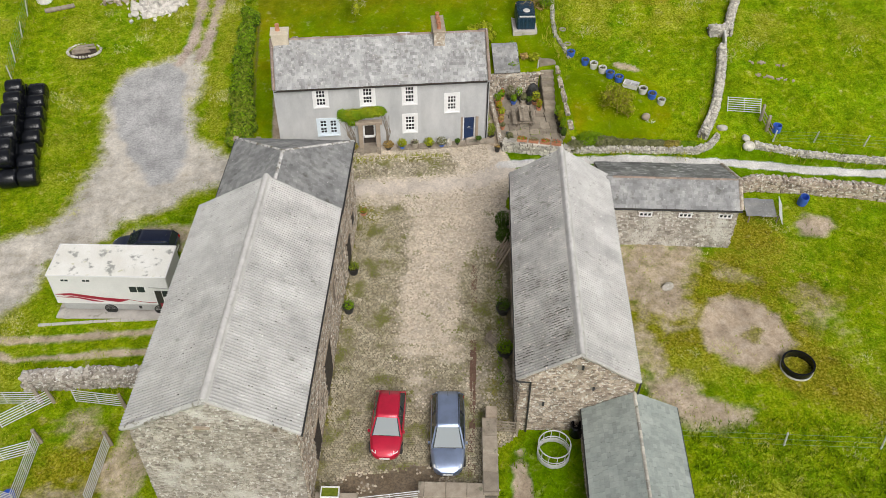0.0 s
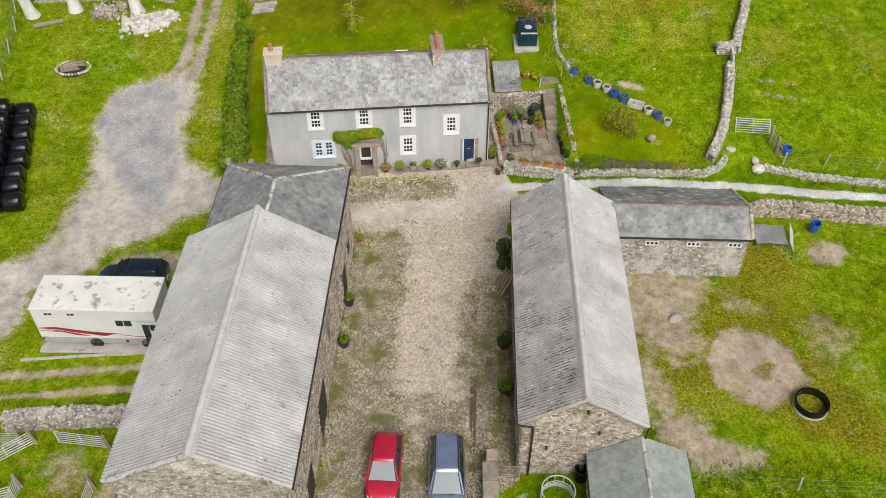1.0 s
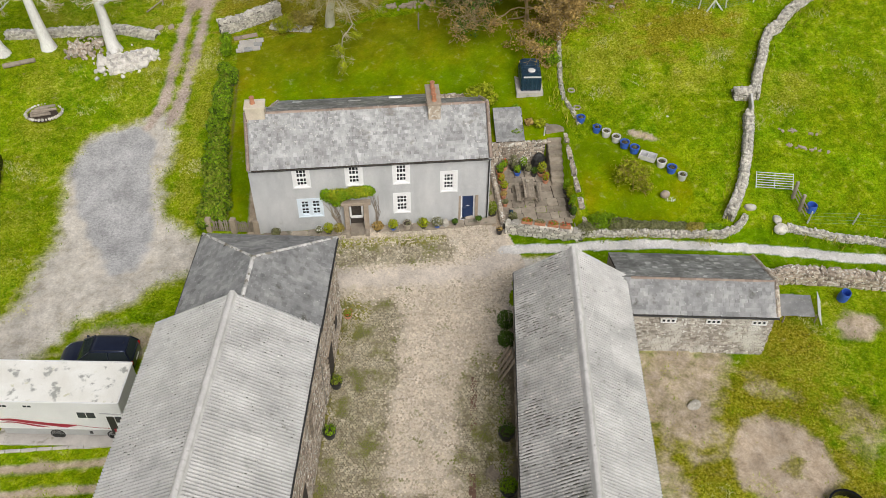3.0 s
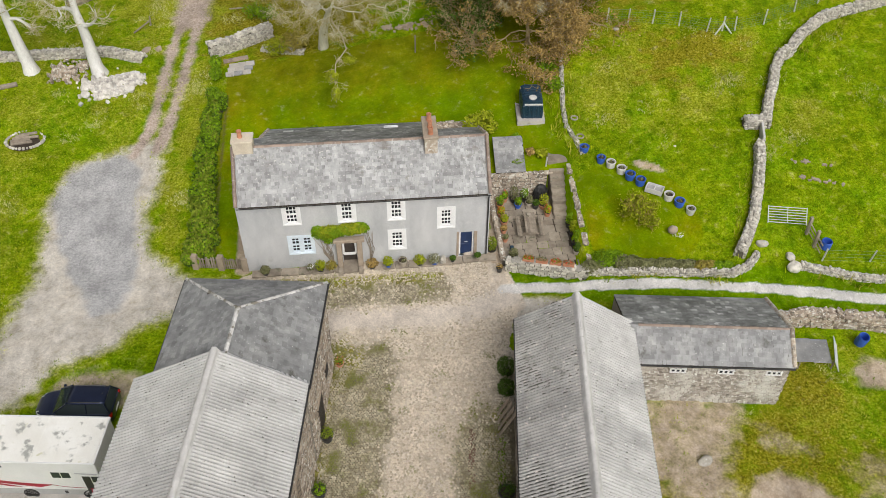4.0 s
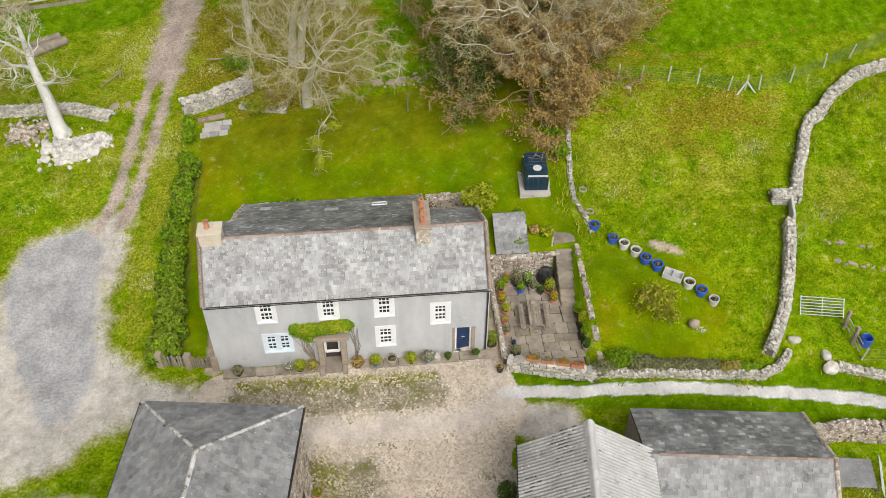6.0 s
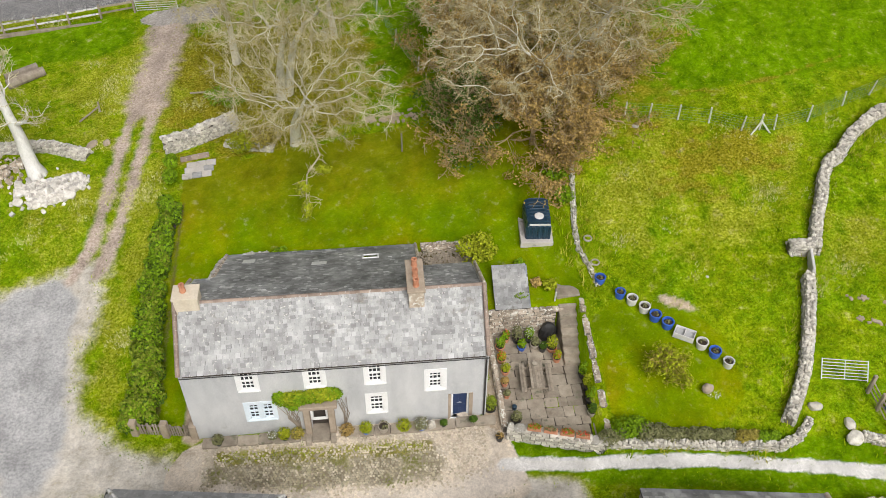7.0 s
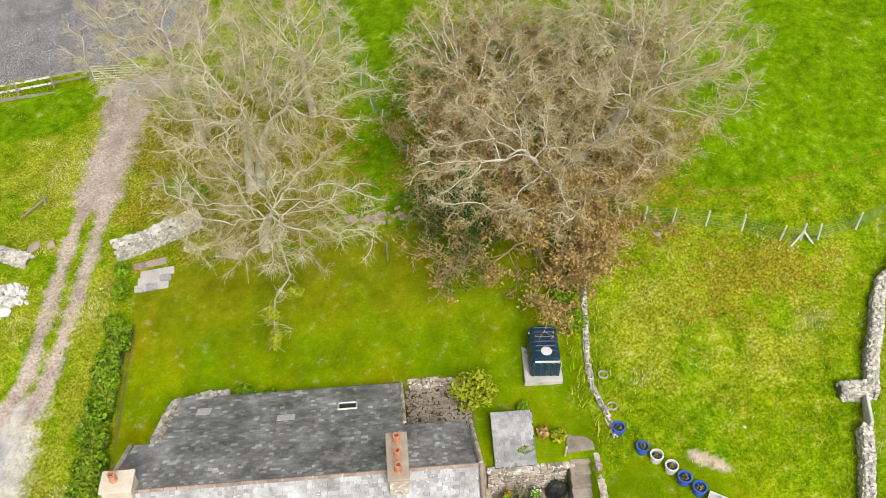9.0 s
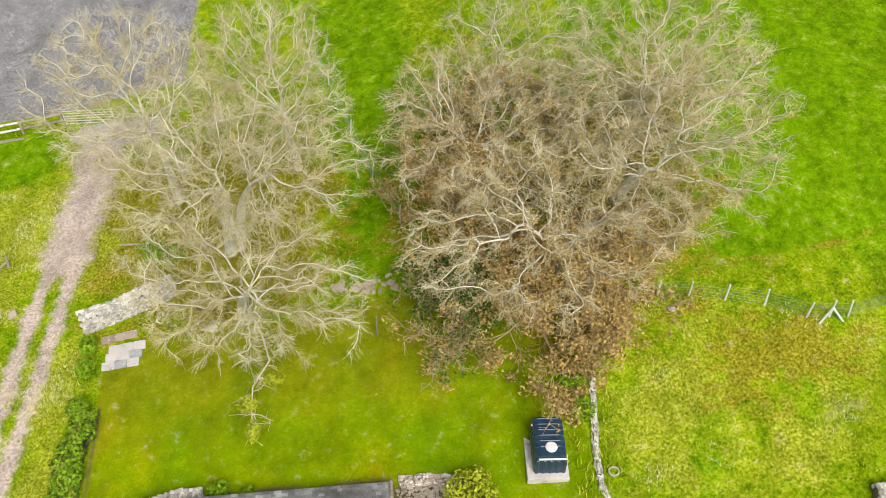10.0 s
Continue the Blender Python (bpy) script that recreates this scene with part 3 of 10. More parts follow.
mud_dark = soft(blob(X, Y, -7.8, -27.6, 3.4, 1.2, -3) + 0.4 * wob, -0.2, 0.5) * yard
mud_dark = np.maximum(mud_dark, soft(inside(X, Y, [(-2.9, 5.8), (0.5, 5.8), (0.5, 10.0), (-2.9, 10.1)]), -0.2, 0.2))
mud_dark = np.maximum(mud_dark, 0.8 * soft(-dist_line(X, Y, [(-12.0, 10.35), (-3.0, 10.3)]) + 0.3 + 0.15 * wob, -0.2, 0.2))
# narrow dark brown strip along the lawn side of the hedge
mud_dark = np.maximum(mud_dark, 0.7 * soft(-dist_line(X, Y, [(-17.2, 1.0), (-17.15, 16.0)]) + 0.12 + 0.1 * wob, -0.15, 0.15))
cobbled *= 1 - mud_dark
green = np.maximum(soft(-dist_line(X, Y, [(-13.6, -1.35), (-3.4, -1.55)]) + 0.45 + 0.2 * wob, -0.25, 0.3), soft(blob(X, Y, -9.2, -7.5, 1.1, 2.3, -8) + 0.5 * wob, -0.3, 0.7))
green = np.maximum(green, 0.8 * soft(-dist_line(X, Y, [(-12.9, -27.5), (-10.4, -10)]) + 0.7 + 0.6 * wob, -0.6, 0.6))
green = np.maximum(green, 0.8 * soft(-dist_line(X, Y, [(-3.2, -27.5), (-0.9, -12)]) + 0.5 + 0.5 * wob, -0.5, 0.6)) * yard
cross = soft(-dist_line(X, Y, [(-13.4, -3.6), (-10, -4.5), (-5.7, -4.55), (-2, -4.5), (0.9, -3.5)]) + 0.75 + 0.25 * wob, -0.5, 0.4) * yard
cobbled *= 1 - 0.9 * cross
mossy = cobbled.copy()

n0, n1 = X.shape
idx = np.arange(n0 * n1).reshape(n0, n1)
quads = np.stack([idx[:-1, :-1], idx[1:, :-1], idx[1:, 1:], idx[:-1, 1:]], -1).reshape(-1, 4)
gm = bpy.data.meshes.new("ground")
gm.vertices.add(n0 * n1)
gm.vertices.foreach_set("co", np.stack([X, Y, Z], -1).astype(np.float32).ravel())
gm.loops.add(quads.size)
gm.loops.foreach_set("vertex_index", quads.astype(np.int32).ravel())
gm.polygons.add(len(quads))
gm.polygons.foreach_set("loop_start", np.arange(0, quads.size, 4, dtype=np.int32))
gm.polygons.foreach_set("loop_total", np.full(len(quads), 4, np.int32))
gm.update(calc_edges=True)
gm.shade_smooth()
for attr, layers in (("cover_a", (drive, bare, dark_gravel, track)), ("cover_b", (lawn, lush, straw, brown)), ("cover_c", (yard, mossy, lane, pad)), ("cover_d", (cross, green, mud_dark, brown_car))):
    at = gm.attributes.new(attr, "FLOAT_COLOR", "POINT")
    at.data.foreach_set("color", np.stack([np.broadcast_to(v, X.shape) for v in layers], -1).astype(np.float32).ravel())


def ground_material():
    m, N, L = nodes_of("ground")
    b = N["Principled BSDF"]
    n1, n2, n3, n4 = (noise_node(N, L, s, 8, 0.65, None, k) for k, s in enumerate((0.25, 1.6, 7.0, 26.0)))
    speck = noise_node(N, L, 14.0, 3, 0.8, None, 21)
    chans = []
    for attr in ("cover_a", "cover_b", "cover_c", "cover_d"):
        a = N.new("ShaderNodeAttribute")
        a.attribute_name = attr
        s = N.new("ShaderNodeSeparateColor")
        L.new(a.outputs["Color"], s.inputs[0])
        chans += [*s.outputs[:3], a.outputs["Alpha"]]
    drive_, bare_, dark_, track_, lawn_, lush_, straw_, brown_, yard_, moss_, lane_, pad_, cross_, green_, mud_dark_, car_ = chans

    def edge(mask, hard=0.22, amount=0.5, by=None):
        """The mask's rim, broken up by noise."""
        v = mathn(N, L, "ADD", mask, mathn(N, L, "MULTIPLY", mathn(N, L, "SUBTRACT", by or n3, 0.5), amount * 2))
        return smooth(N, L, v, 0.5 - hard, 0.5 + hard)

    rough_grass = ramp(N, L, n2, [(0.3, (0.075, 0.15, 0.001)), (0.45, (0.145, 0.235, 0.002)), (0.58, (0.215, 0.295, 0.004)), (0.74, (0.3, 0.335, 0.03))])
    rough_grass = mix(N, L, 0.6, rough_grass, ramp(N, L, n1, [(0.35, (0.75, 0.95, 0.6)), (0.6, (1.2, 1.05, 1.0))]), "MULTIPLY")
    lush_grass = ramp(N, L, n2, [(0.3, (0.06, 0.13, 0.0)), (0.52, (0.115, 0.22, 0.0)), (0.72, (0.19, 0.285, 0.002))])
    lawn_grass = ramp(N, L, n1, [(0.35, (0.1, 0.185, 0.0)), (0.5, (0.145, 0.222, 0.0)), (0.62, (0.19, 0.235, 0.0)), (0.8, (0.265, 0.225, 0.003))])
    lawn_grass = mix(N, L, 0.4, lawn_grass, ramp(N, L, n2, [(0.35, (0.7, 0.8, 0.7)), (0.65, (1.25, 1.15, 1.0))]), "MULTIPLY")
    far = N.new("ShaderNodeSeparateXYZ")
    L.new(N.new("ShaderNodeNewGeometry").outputs["Position"], far.inputs[0])
    litter = mathn(N, L, "MULTIPLY", smooth(N, L, mathn(N, L, "ADD", far.outputs["Y"], mathn(N, L, "MULTIPLY", n1, 5.0)), 14.5, 21.0), 0.45)
    lawn_grass = mix(N, L, litter, lawn_grass, ramp(N, L, n2, [(0.3, (0.15, 0.12, 0.002)), (0.7, (0.25, 0.2, 0.012))]))
    straw_c = ramp(N, L, n3, [(0.3, (0.17, 0.21, 0.006)), (0.52, (0.28, 0.3, 0.018)), (0.72, (0.42, 0.41, 0.08))])
    brown_c = ramp(N, L, n3, [(0.3, (0.12, 0.11, 0.006)), (0.52, (0.22, 0.185, 0.012)), (0.72, (0.33, 0.28, 0.04))])
    dirt = ramp(N, L, n2, [(0.3, (0.42, 0.375, 0.315)), (0.5, (0.54, 0.5, 0.44)), (0.7, (0.64, 0.605, 0.55))])
    bare_c = ramp(N, L, n2, [(0.3, (0.34, 0.26, 0.19)), (0.5, (0.45, 0.36, 0.27)), (0.7, (0.54, 0.45, 0.36))])
    track_c = ramp(N, L, n3, [(0.3, (0.33, 0.255, 0.205)), (0.5, (0.44, 0.355, 0.3)), (0.72, (0.55, 0.465, 0.41))])
    gravel = ramp(N, L, n3, [(0.3, (0.35, 0.345, 0.345)), (0.5, (0.41, 0.405, 0.405)), (0.7, (0.48, 0.475, 0.475))])
    road_c = ramp(N, L, speck, [(0.3, (0.06, 0.06, 0.064)), (0.5, (0.16, 0.157, 0.16)), (0.58, (0.36, 0.35, 0.345)), (0.66, (0.75, 0.73, 0.71))])
    gravel = mix(N, L, smooth(N, L, far.outputs["Y"], 25.0, 30.0), gravel, road_c)
    yard_c = ramp(N, L, n2, [(0.3, (0.47, 0.395, 0.315)), (0.5, (0.585, 0.505, 0.415)), (0.72, (0.67, 0.6, 0.515))])
    moss_c = ramp(N, L, n2, [(0.3, (0.035, 0.038, 0.006)), (0.5, (0.075, 0.066, 0.018)), (0.7, (0.14, 0.115, 0.05))])
    lane_c = ramp(N, L, n2, [(0.3, (0.55, 0.53, 0.51)), (0.7, (0.7, 0.68, 0.66))])
    pad_c = ramp(N, L, n3, [(0.3, (0.3, 0.27, 0.25)), (0.7, (0.43, 0.4, 0.37))])
    col = mix(N, L, edge(lush_, 0.35), rough_grass, lush_grass)
    col = mix(N, L, mathn(N, L, "MULTIPLY", edge(straw_, 0.4, 0.6, n2), 0.75), col, straw_c)
    col = mix(N, L, mathn(N, L, "MULTIPLY", edge(brown_, 0.45, 0.6, n2), 0.85), col, brown_c)
    col = mix(N, L, edge(lawn_, 0.15, 0.25), col, lawn_grass)
    fringe = edge(mathn(N, L, "ADD", mathn(N, L, "MAXIMUM", drive_, dark_), 0.32), 0.4, 0.7, n2)
    fringe = mathn(N, L, "MULTIPLY", fringe, smooth(N, L, mathn(N, L, "MAXIMUM", drive_, dark_), 0.005, 0.12))
    col = mix(N, L, fringe, col, straw_c)
    col = mix(N, L, edge(drive_, 0.42, 0.5, n2), col, dirt)
    col = mix(N, L, edge(bare_, 0.45, 0.55, n2), col, bare_c)
    col = mix(N, L, edge(dark_, 0.4, 0.3), col, gravel)
    col = mix(N, L, edge(track_, 0.45, 0.5, n2), col, track_c)
    col = mix(N, L, edge(yard_, 0.12, 0.3), col, yard_c)
    col = mix(N, L, mathn(N, L, "MULTIPLY", edge(moss_, 0.35, 0.6), 0.72), col, moss_c)
    col = mix(N, L, mathn(N, L, "MULTIPLY", edge(cross_, 0.45, 0.35), 0.75), col, (0.6, 0.535, 0.47))
    col = mix(N, L, mathn(N, L, "MULTIPLY", edge(green_, 0.4, 0.9), 0.9), col, ramp(N, L, n3, [(0.3, (0.09, 0.085, 0.012)), (0.5, (0.2, 0.19, 0.03)), (0.7, (0.33, 0.29, 0.1))]))
    col = mix(N, L, mathn(N, L, "MULTIPLY", edge(mud_dark_, 0.4, 0.7), 0.85), col, ramp(N, L, n3, [(0.3, (0.06, 0.04, 0.022)), (0.7, (0.17, 0.12, 0.07))]))
    col = mix(N, L, edge(lane_, 0.25, 0.3), col, lane_c)
    col = mix(N, L, edge(pad_, 0.2, 0.5), col, pad_c)
    worn = mathn(N, L, "MAXIMUM", mathn(N, L, "MAXIMUM", mathn(N, L, "MAXIMUM", drive_, mathn(N, L, "MULTIPLY", dark_, smooth(N, L, far.outputs["Y"], 32.0, 28.0))), mathn(N, L, "MAXIMUM", track_, bare_)), yard_)
    mown = mathn(N, L, "MAXIMUM", lawn_, mathn(N, L, "MULTIPLY", lush_, 0.7))
    plain = mathn(N, L, "MAXIMUM", mathn(N, L, "MAXIMUM", mown, lane_), mathn(N, L, "MULTIPLY", worn, 0.75))
    rugged = mathn(N, L, "SUBTRACT", 0.7, mathn(N, L, "MULTIPLY", plain, 0.54))
    col = mix(N, L, rugged, col, ramp(N, L, n3, [(0.34, grey(0.4)), (0.5, grey(0.97)), (0.66, grey(1.5))]), "MULTIPLY")
    patchy = noise_node(N, L, 0.75, 5, 0.6, (1, 0.7, 1), 33)
    col = mix(N, L, 0.6, col, ramp(N, L, patchy, [(0.34, grey(0.66)), (0.5, grey(1.0)), (0.66, grey(1.3))]), "MULTIPLY")
    col = mix(N, L, mathn(N, L, "SUBTRACT", 0.75, mathn(N, L, "MULTIPLY", mathn(N, L, "MAXIMUM", worn, mown), 0.35)), col, ramp(N, L, n4, [(0.32, grey(0.34)), (0.68, grey(1.58))]), "MULTIPLY")
    col = mix(N, L, mathn(N, L, "MULTIPLY", smooth(N, L, speck, 0.7, 0.76), mathn(N, L, "SUBTRACT", 0.3, mathn(N, L, "MULTIPLY", mown, 0.24))), col, (0.46, 0.43, 0.24))
    L.new(col, b.inputs["Base Color"])
    b.inputs["Roughness"].default_value = 0.95
    b.inputs["Specular IOR Level"].default_value = 0.04
    h = mathn(N, L, "ADD", n3, mathn(N, L, "MULTIPLY", n4, 0.6))
    L.new(bump(N, L, h, 0.6, 0.06), b.inputs["Normal"])
    return m


gm.materials.append(ground_material())
ground = put("ground", gm, label="sloping farm ground of grass, worn earth drive and cobbled yard", category="ground", kind="structure")

# ---- buildings ----
ROOF_MOSS = mat("roof_moss", [(0.3, (0.035, 0.035, 0.025)), (0.7, (0.12, 0.115, 0.09))], 5.0, 0.95, 0.5, 30, 0.01, vary=[(0, grey(0.6)), (1, grey(1.4))])


def gable_walls(parent, x0, x1, xr, y0, y1, zl, zr, zt, base, material=POINTING, thick=0.5, label=""):
    """Four walls of a building with its ridge along y at xr: eaves at zl and zr, ridge at zt."""
    for nm, y, s in (("gable_wall", y0, 1), ("gable_wall", y1, -1)):
        part(nm, prism([(x0, y, base), (x1, y, base), (x1, y, zr), (xr, y, zt), (x0, y, zl)], thick, (0, s, 0)), material, parent, label)
    part("side_wall", box((x0, y0 + thick, base), (x0 + thick, y1 - thick, zl)), material, parent, label)
    part("side_wall", box((x1 - thick, y0 + thick, base), (x1, y1 - thick, zr)), material, parent, label)


def wave_sheet(length, width=1.0, pitch=0.165, depth=0.09, thick=0.008):
    """A corrugated sheet lying along +y (up the slope), its waves across x."""
    n = max(1, round(width / pitch))
    shape = [(0.0, 0.0), (0.1, 0.36), (0.24, 0.8), (0.42, 1.0), (0.58, 1.0), (0.76, 0.8), (0.9, 0.36)]   # broad crests, narrow valleys
    xs = [(i + u) * width / n for i in range(n) for u, h in shape] + [width]
    zs = [depth * h for i in range(n) for u, h in shape] + [0.0]
    vs = [(x, y, z) for y in (0, length) for x, z in zip(xs, zs)] + [(x, y, z - thick) for y in (0, length) for x, z in zip(xs, zs)]
    c = len(xs)
    fs = []
    for i in range(c - 1):
        fs += [(i, i + 1, c + i + 1, c + i), (2 * c + i + 1, 2 * c + i, 3 * c + i, 3 * c + i + 1), (2 * c + i, 2 * c + i + 1, i + 1, i), (c + i, c + i + 1, 3 * c + i + 1, 3 * c + i)]
    return vs, fs


def corrugated_slope(parent, eave0, eave1, ridge0, rows, material, rng, sheet=1.02, moss=0.0):
    """Sheets from the eaves line up to the ridge line. Returns the roof part."""
    e0, e1, r0 = Vector(eave0), Vector(eave1), Vector(ridge0)
    a = (e1 - e0).normalized()
    b = (r0 - e0)
    b -= a * b.dot(a)
    slope = b.length
    b.normalize()
    n = a.cross(b)
    if n.z < 0:
        a, e0, n = -a, e1, -n
    length = (e1 - Vector(eave0)).length
    cols = max(1, round(length / sheet))
    w = length / cols
    steps = [slope * f for f in rows]
    inset = (Vector(eave1) - Vector(eave0)).normalized() * 0.15
    p0, p1 = Vector(eave0) + inset, Vector(eave1) - inset
    roof = part("roof", prism([p0, p1, p1 + b * slope, p0 + b * slope], 0.06, -n), WOOD_DARK, parent)
    for j, (t0, t1) in enumerate(zip(steps, steps[1:])):
        me = mesh_of("sheet", *wave_sheet(t1 - t0 + 0.14, w + 0.03), material)
        for i in range(cols):
            o = e0 + a * (w * i) + b * t0 + n * (0.045 + rng.uniform(-0.004, 0.004))
            m = basis(o, a, b, n) @ Matrix.Rotation(-0.012, 4, "X") @ Matrix.Rotation(rng.uniform(-0.004, 0.004), 4, "Z")
            put("sheet", me, roof, m)
    # dark moss lodged in the valleys, in drifts
    waves, items = max(1, round((w + 0.03) / 0.165)), []
    for i in range(cols * waves):
        x = w * (i // waves) + (i % waves) * (w + 0.03) / waves
        for _ in range(int(slope / 0.2)):
            t = rng.uniform(0.1, slope - 0.3)
            p = e0 + a * x + b * t
            drift = noise.noise(Vector((p.x * 0.55, p.y * 0.55 + 3.0, p.z * 1.3 + 7.0 * moss)))
            if rng.random() < (3.0 * (drift - 0.3 + moss) if moss > 0.2 else 0.03 + 0.3 * drift):
                o = p + n * 0.062
                items.append((rng.randrange(10), basis(o, a, b, n) @ Matrix.Diagonal((rng.uniform(0.05, 0.09) if moss > 0.2 else rng.uniform(0.035, 0.07), rng.uniform(0.06, 0.26) if moss > 0.2 else rng.uniform(0.04, 0.1), 0.05, 1))))
    joined("moss", BLOCKS, items, ROOF_MOSS, roof, "dark moss in the valleys of the sheets")
    return roof


def round_ridge(parent, p, q, material, radius=0.16, step=1.0):
    """Half-round ridge pieces on a corrugated roof."""
    p, q = Vector(p), Vector(q)
    d = (q - p).normalized()
    n = max(1, round((q - p).length / step))
    ln = (q - p).length / n
    side = d.cross(Vector((0, 0, 1))).normalized()
    prof = [(-0.25, -0.16), (-0.16, -0.02)] + [(radius * math.cos(t), radius * math.sin(t) * 0.8) for t in (2.6, 2.1, 1.57, 1.04, 0.54)] + [(0.16, -0.02), (0.25, -0.16)]
    k = len(prof)
    vs = [(x, y, z) for y in (0, ln * 1.03) for x, z in prof] + [(x * 0.93, y, z - 0.03) for y in (0, ln * 1.03) for x, z in prof]
    fs = []
    for i in range(k - 1):
        fs += [(i, i + 1, k + i + 1, k + i), (2 * k + i + 1, 2 * k + i, 3 * k + i, 3 * k + i + 1), (2 * k + i, 2 * k + i + 1, i + 1, i), (k + i, k + i + 1, 3 * k + i + 1, 3 * k + i)]
    me = mesh_of("ridge_piece", vs, fs, material)
    for i in range(n):
        put("ridge_piece", me, parent, basis(p + d * ln * i + Vector((0, 0, 0.1 + 0.008 * (i % 2))), side, d, side.cross(d)))


rng = random.Random(11)

# the tall barn with the corrugated roof
B1 = pose(-15.12, -20, 0, 0, 0, -7.29)
barn = thing("barn", B1, "tall rubble stone barn with a grey corrugated roof", "barn")
B1L, B1R, B1F, B1B, B1E, B1T, B1X = -3.93, 4.0, -8.4, 6.55, 6.2, 8.45, 0.12
gable_walls(barn, B1L + 0.25, B1R - 0.25, B1X, B1F + 0.2, B1B, B1E - 0.05, B1E - 0.05, B1T - 0.15, -0.8)
r1 = corrugated_slope(barn, (B1R, B1F, B1E), (B1R, B1B, B1E), (B1X, B1F, B1T), (0, 0.36, 0.7, 1.0), ASBESTOS, rng, moss=0.06)
r2 = corrugated_slope(barn, (B1L, B1F, B1E), (B1L, B1B, B1E), (B1X, B1F, B1T), (0, 0.36, 0.7, 1.0), ASBESTOS, rng, moss=0.06)
round_ridge(r1, (B1X, B1F, B1T), (B1X, B1B, B1T), RIDGE_PALE)
# lime mortar along the front verge
for x, z, sgn in ((B1L, B1E, 1), (B1R, B1E, -1)):
    bmv = bmesh.new()
    p, q = Vector((x, B1F + 0.06, z - 0.02)), Vector((B1X, B1F + 0.06, B1T - 0.04))
    add_tube(bmv, [p.lerp(q, i / 14) for i in range(15)], [0.15 + rng.uniform(-0.05, 0.06) - 0.1 * (sgn < 0) for i in range(15)], 6)
    part("verge_mortar", bmv, MORTAR_WHITE if sgn > 0 else CONCRETE, barn)

# the hipped slate end of the tall barn
A_L, A_R, A_B, A_E, A_X, A_T, A_H = -3.3, 4.0, 13.25, 5.95, 0.45, 8.0, 9.5
annexe = thing("annexe", B1, "rubble stone annexe with a hipped grey slate roof", "barn")
part("wall", box((A_L + 0.2, B1B + 0.02, -0.8), (A_R - 0.2, A_B - 0.2, A_E - 0.02)), POINTING, annexe)


def slate_face(parent, poly, material, rng, a, b, length, slope, keep, row=0.3, width=0.42, limit=300, under=WOOD_DARK):
    """A roof face: the boarding and its slates, with keep(s, t) true inside the outline."""
    face = part("roof", prism(poly, 0.1), under, parent)
    items = slates_on(poly[0], a, b, length, slope, rng, row, width, keep)
    pieces("slate", FLAT_CHUNKS, items, material, face, limit, "slating")
    return face


E0, E1 = Vector((A_R, B1B - 0.05, A_E)), Vector((A_R, A_B, A_E))
J, J0 = Vector((A_X, A_H, A_T)), Vector((A_X, B1B - 0.05, A_T))
G0, G1 = Vector((A_L, B1B - 0.05, A_E)), Vector((A_L, A_B, A_E))
sl_r = (J0 - E0).length
sl_l = (J0 - G0).length
LEN = A_B - B1B + 0.05
HIP = A_H - B1B + 0.05
ar = slate_face(annexe, [E0, E1, J, J0], SLATE_MID, rng, (0, 1, 0), J0 - E0, LEN, sl_r, lambda s, t: s < LEN - (LEN - HIP) * t / sl_r - 0.05, 0.24, 0.26, 200)
al = slate_face(annexe, [G0, G1, J, J0], SLATE_MID, rng, (0, 1, 0), J0 - G0, LEN, sl_l, lambda s, t: s < LEN - (LEN - HIP) * t / sl_l - 0.05, 0.24, 0.26, 60)
hip_mid = Vector((A_X, A_B, A_E))
sl_b = (J - hip_mid).length
wid = A_R - A_L
ab = slate_face(annexe, [G1, E1, J], SLATE_MID, rng, (1, 0, 0), J - hip_mid, wid, sl_b,
                lambda s, t: (A_X - A_L) * t / sl_b + 0.05 < s < wid - (A_R - A_X) * t / sl_b - 0.05, 0.24, 0.26, 120)
ridge_caps("hip_tile", E1, J, MORTAR_WHITE, ar, 0.17, 0.42, 0.06)
ridge_caps("hip_tile", G1, J, MORTAR_WHITE, al, 0.17, 0.42, 0.06)
ridge_caps("ridge_tile", J0, J, MORTAR_WHITE, ar, 0.2, 0.42, 0.06)
part("lead_flashing", prism([(A_R - 0.1, B1B - 0.15, A_E + 0.16), (A_R - 0.1, B1B + 0.5, A_E + 0.08), (A_X, B1B + 0.35, A_T + 0.03), (0, B1B - 0.15, B1T + 0.02)], 0.03), GALV, annexe, "pale lead flashing")

# the lower barn
B2 = pose(2.12, -17, 0, 0, 0, -7.32)
low_barn = thing("barn", B2, "low rubble stone barn with a worn corrugated roof", "barn")
B2L, B2R, B2F, B2B, B2E, B2T = -3.0, 3.07, -8.55, 7.61, 4.1, 6.07
gable_walls(low_barn, B2L + 0.2, B2R - 0.2, 0, B2F + 0.2, B2B - 0.15, B2E - 0.05, B2E - 0.05, B2T - 0.15, -0.8)
s1 = corrugated_slope(low_barn, (B2L, B2F, B2E), (B2L, B2B, B2E), (0, B2F, B2T), (0, 0.5, 1.0), ASBESTOS_STAINED, rng, moss=0.22)
s2 = corrugated_slope(low_barn, (B2R, B2F, B2E), (B2R, B2B, B2E), (0, B2F, B2T), (0, 0.5, 1.0), ASBESTOS, rng, moss=0.08)
round_ridge(s1, (0, B2F, B2T), (0, B2B, B2T), RIDGE_PALE, 0.13)
for x in (B2L, B2R):
    bmv = bmesh.new()
    p, q = Vector((x, B2F + 0.14, B2E - 0.06)), Vector((0, B2F + 0.14, B2T - 0.08))
    add_tube(bmv, [p.lerp(q, i / 10) for i in range(11)], [0.11 + rng.uniform(-0.03, 0.04) for i in range(11)], 6)
    part("verge_mortar", bmv, CONCRETE, low_barn)

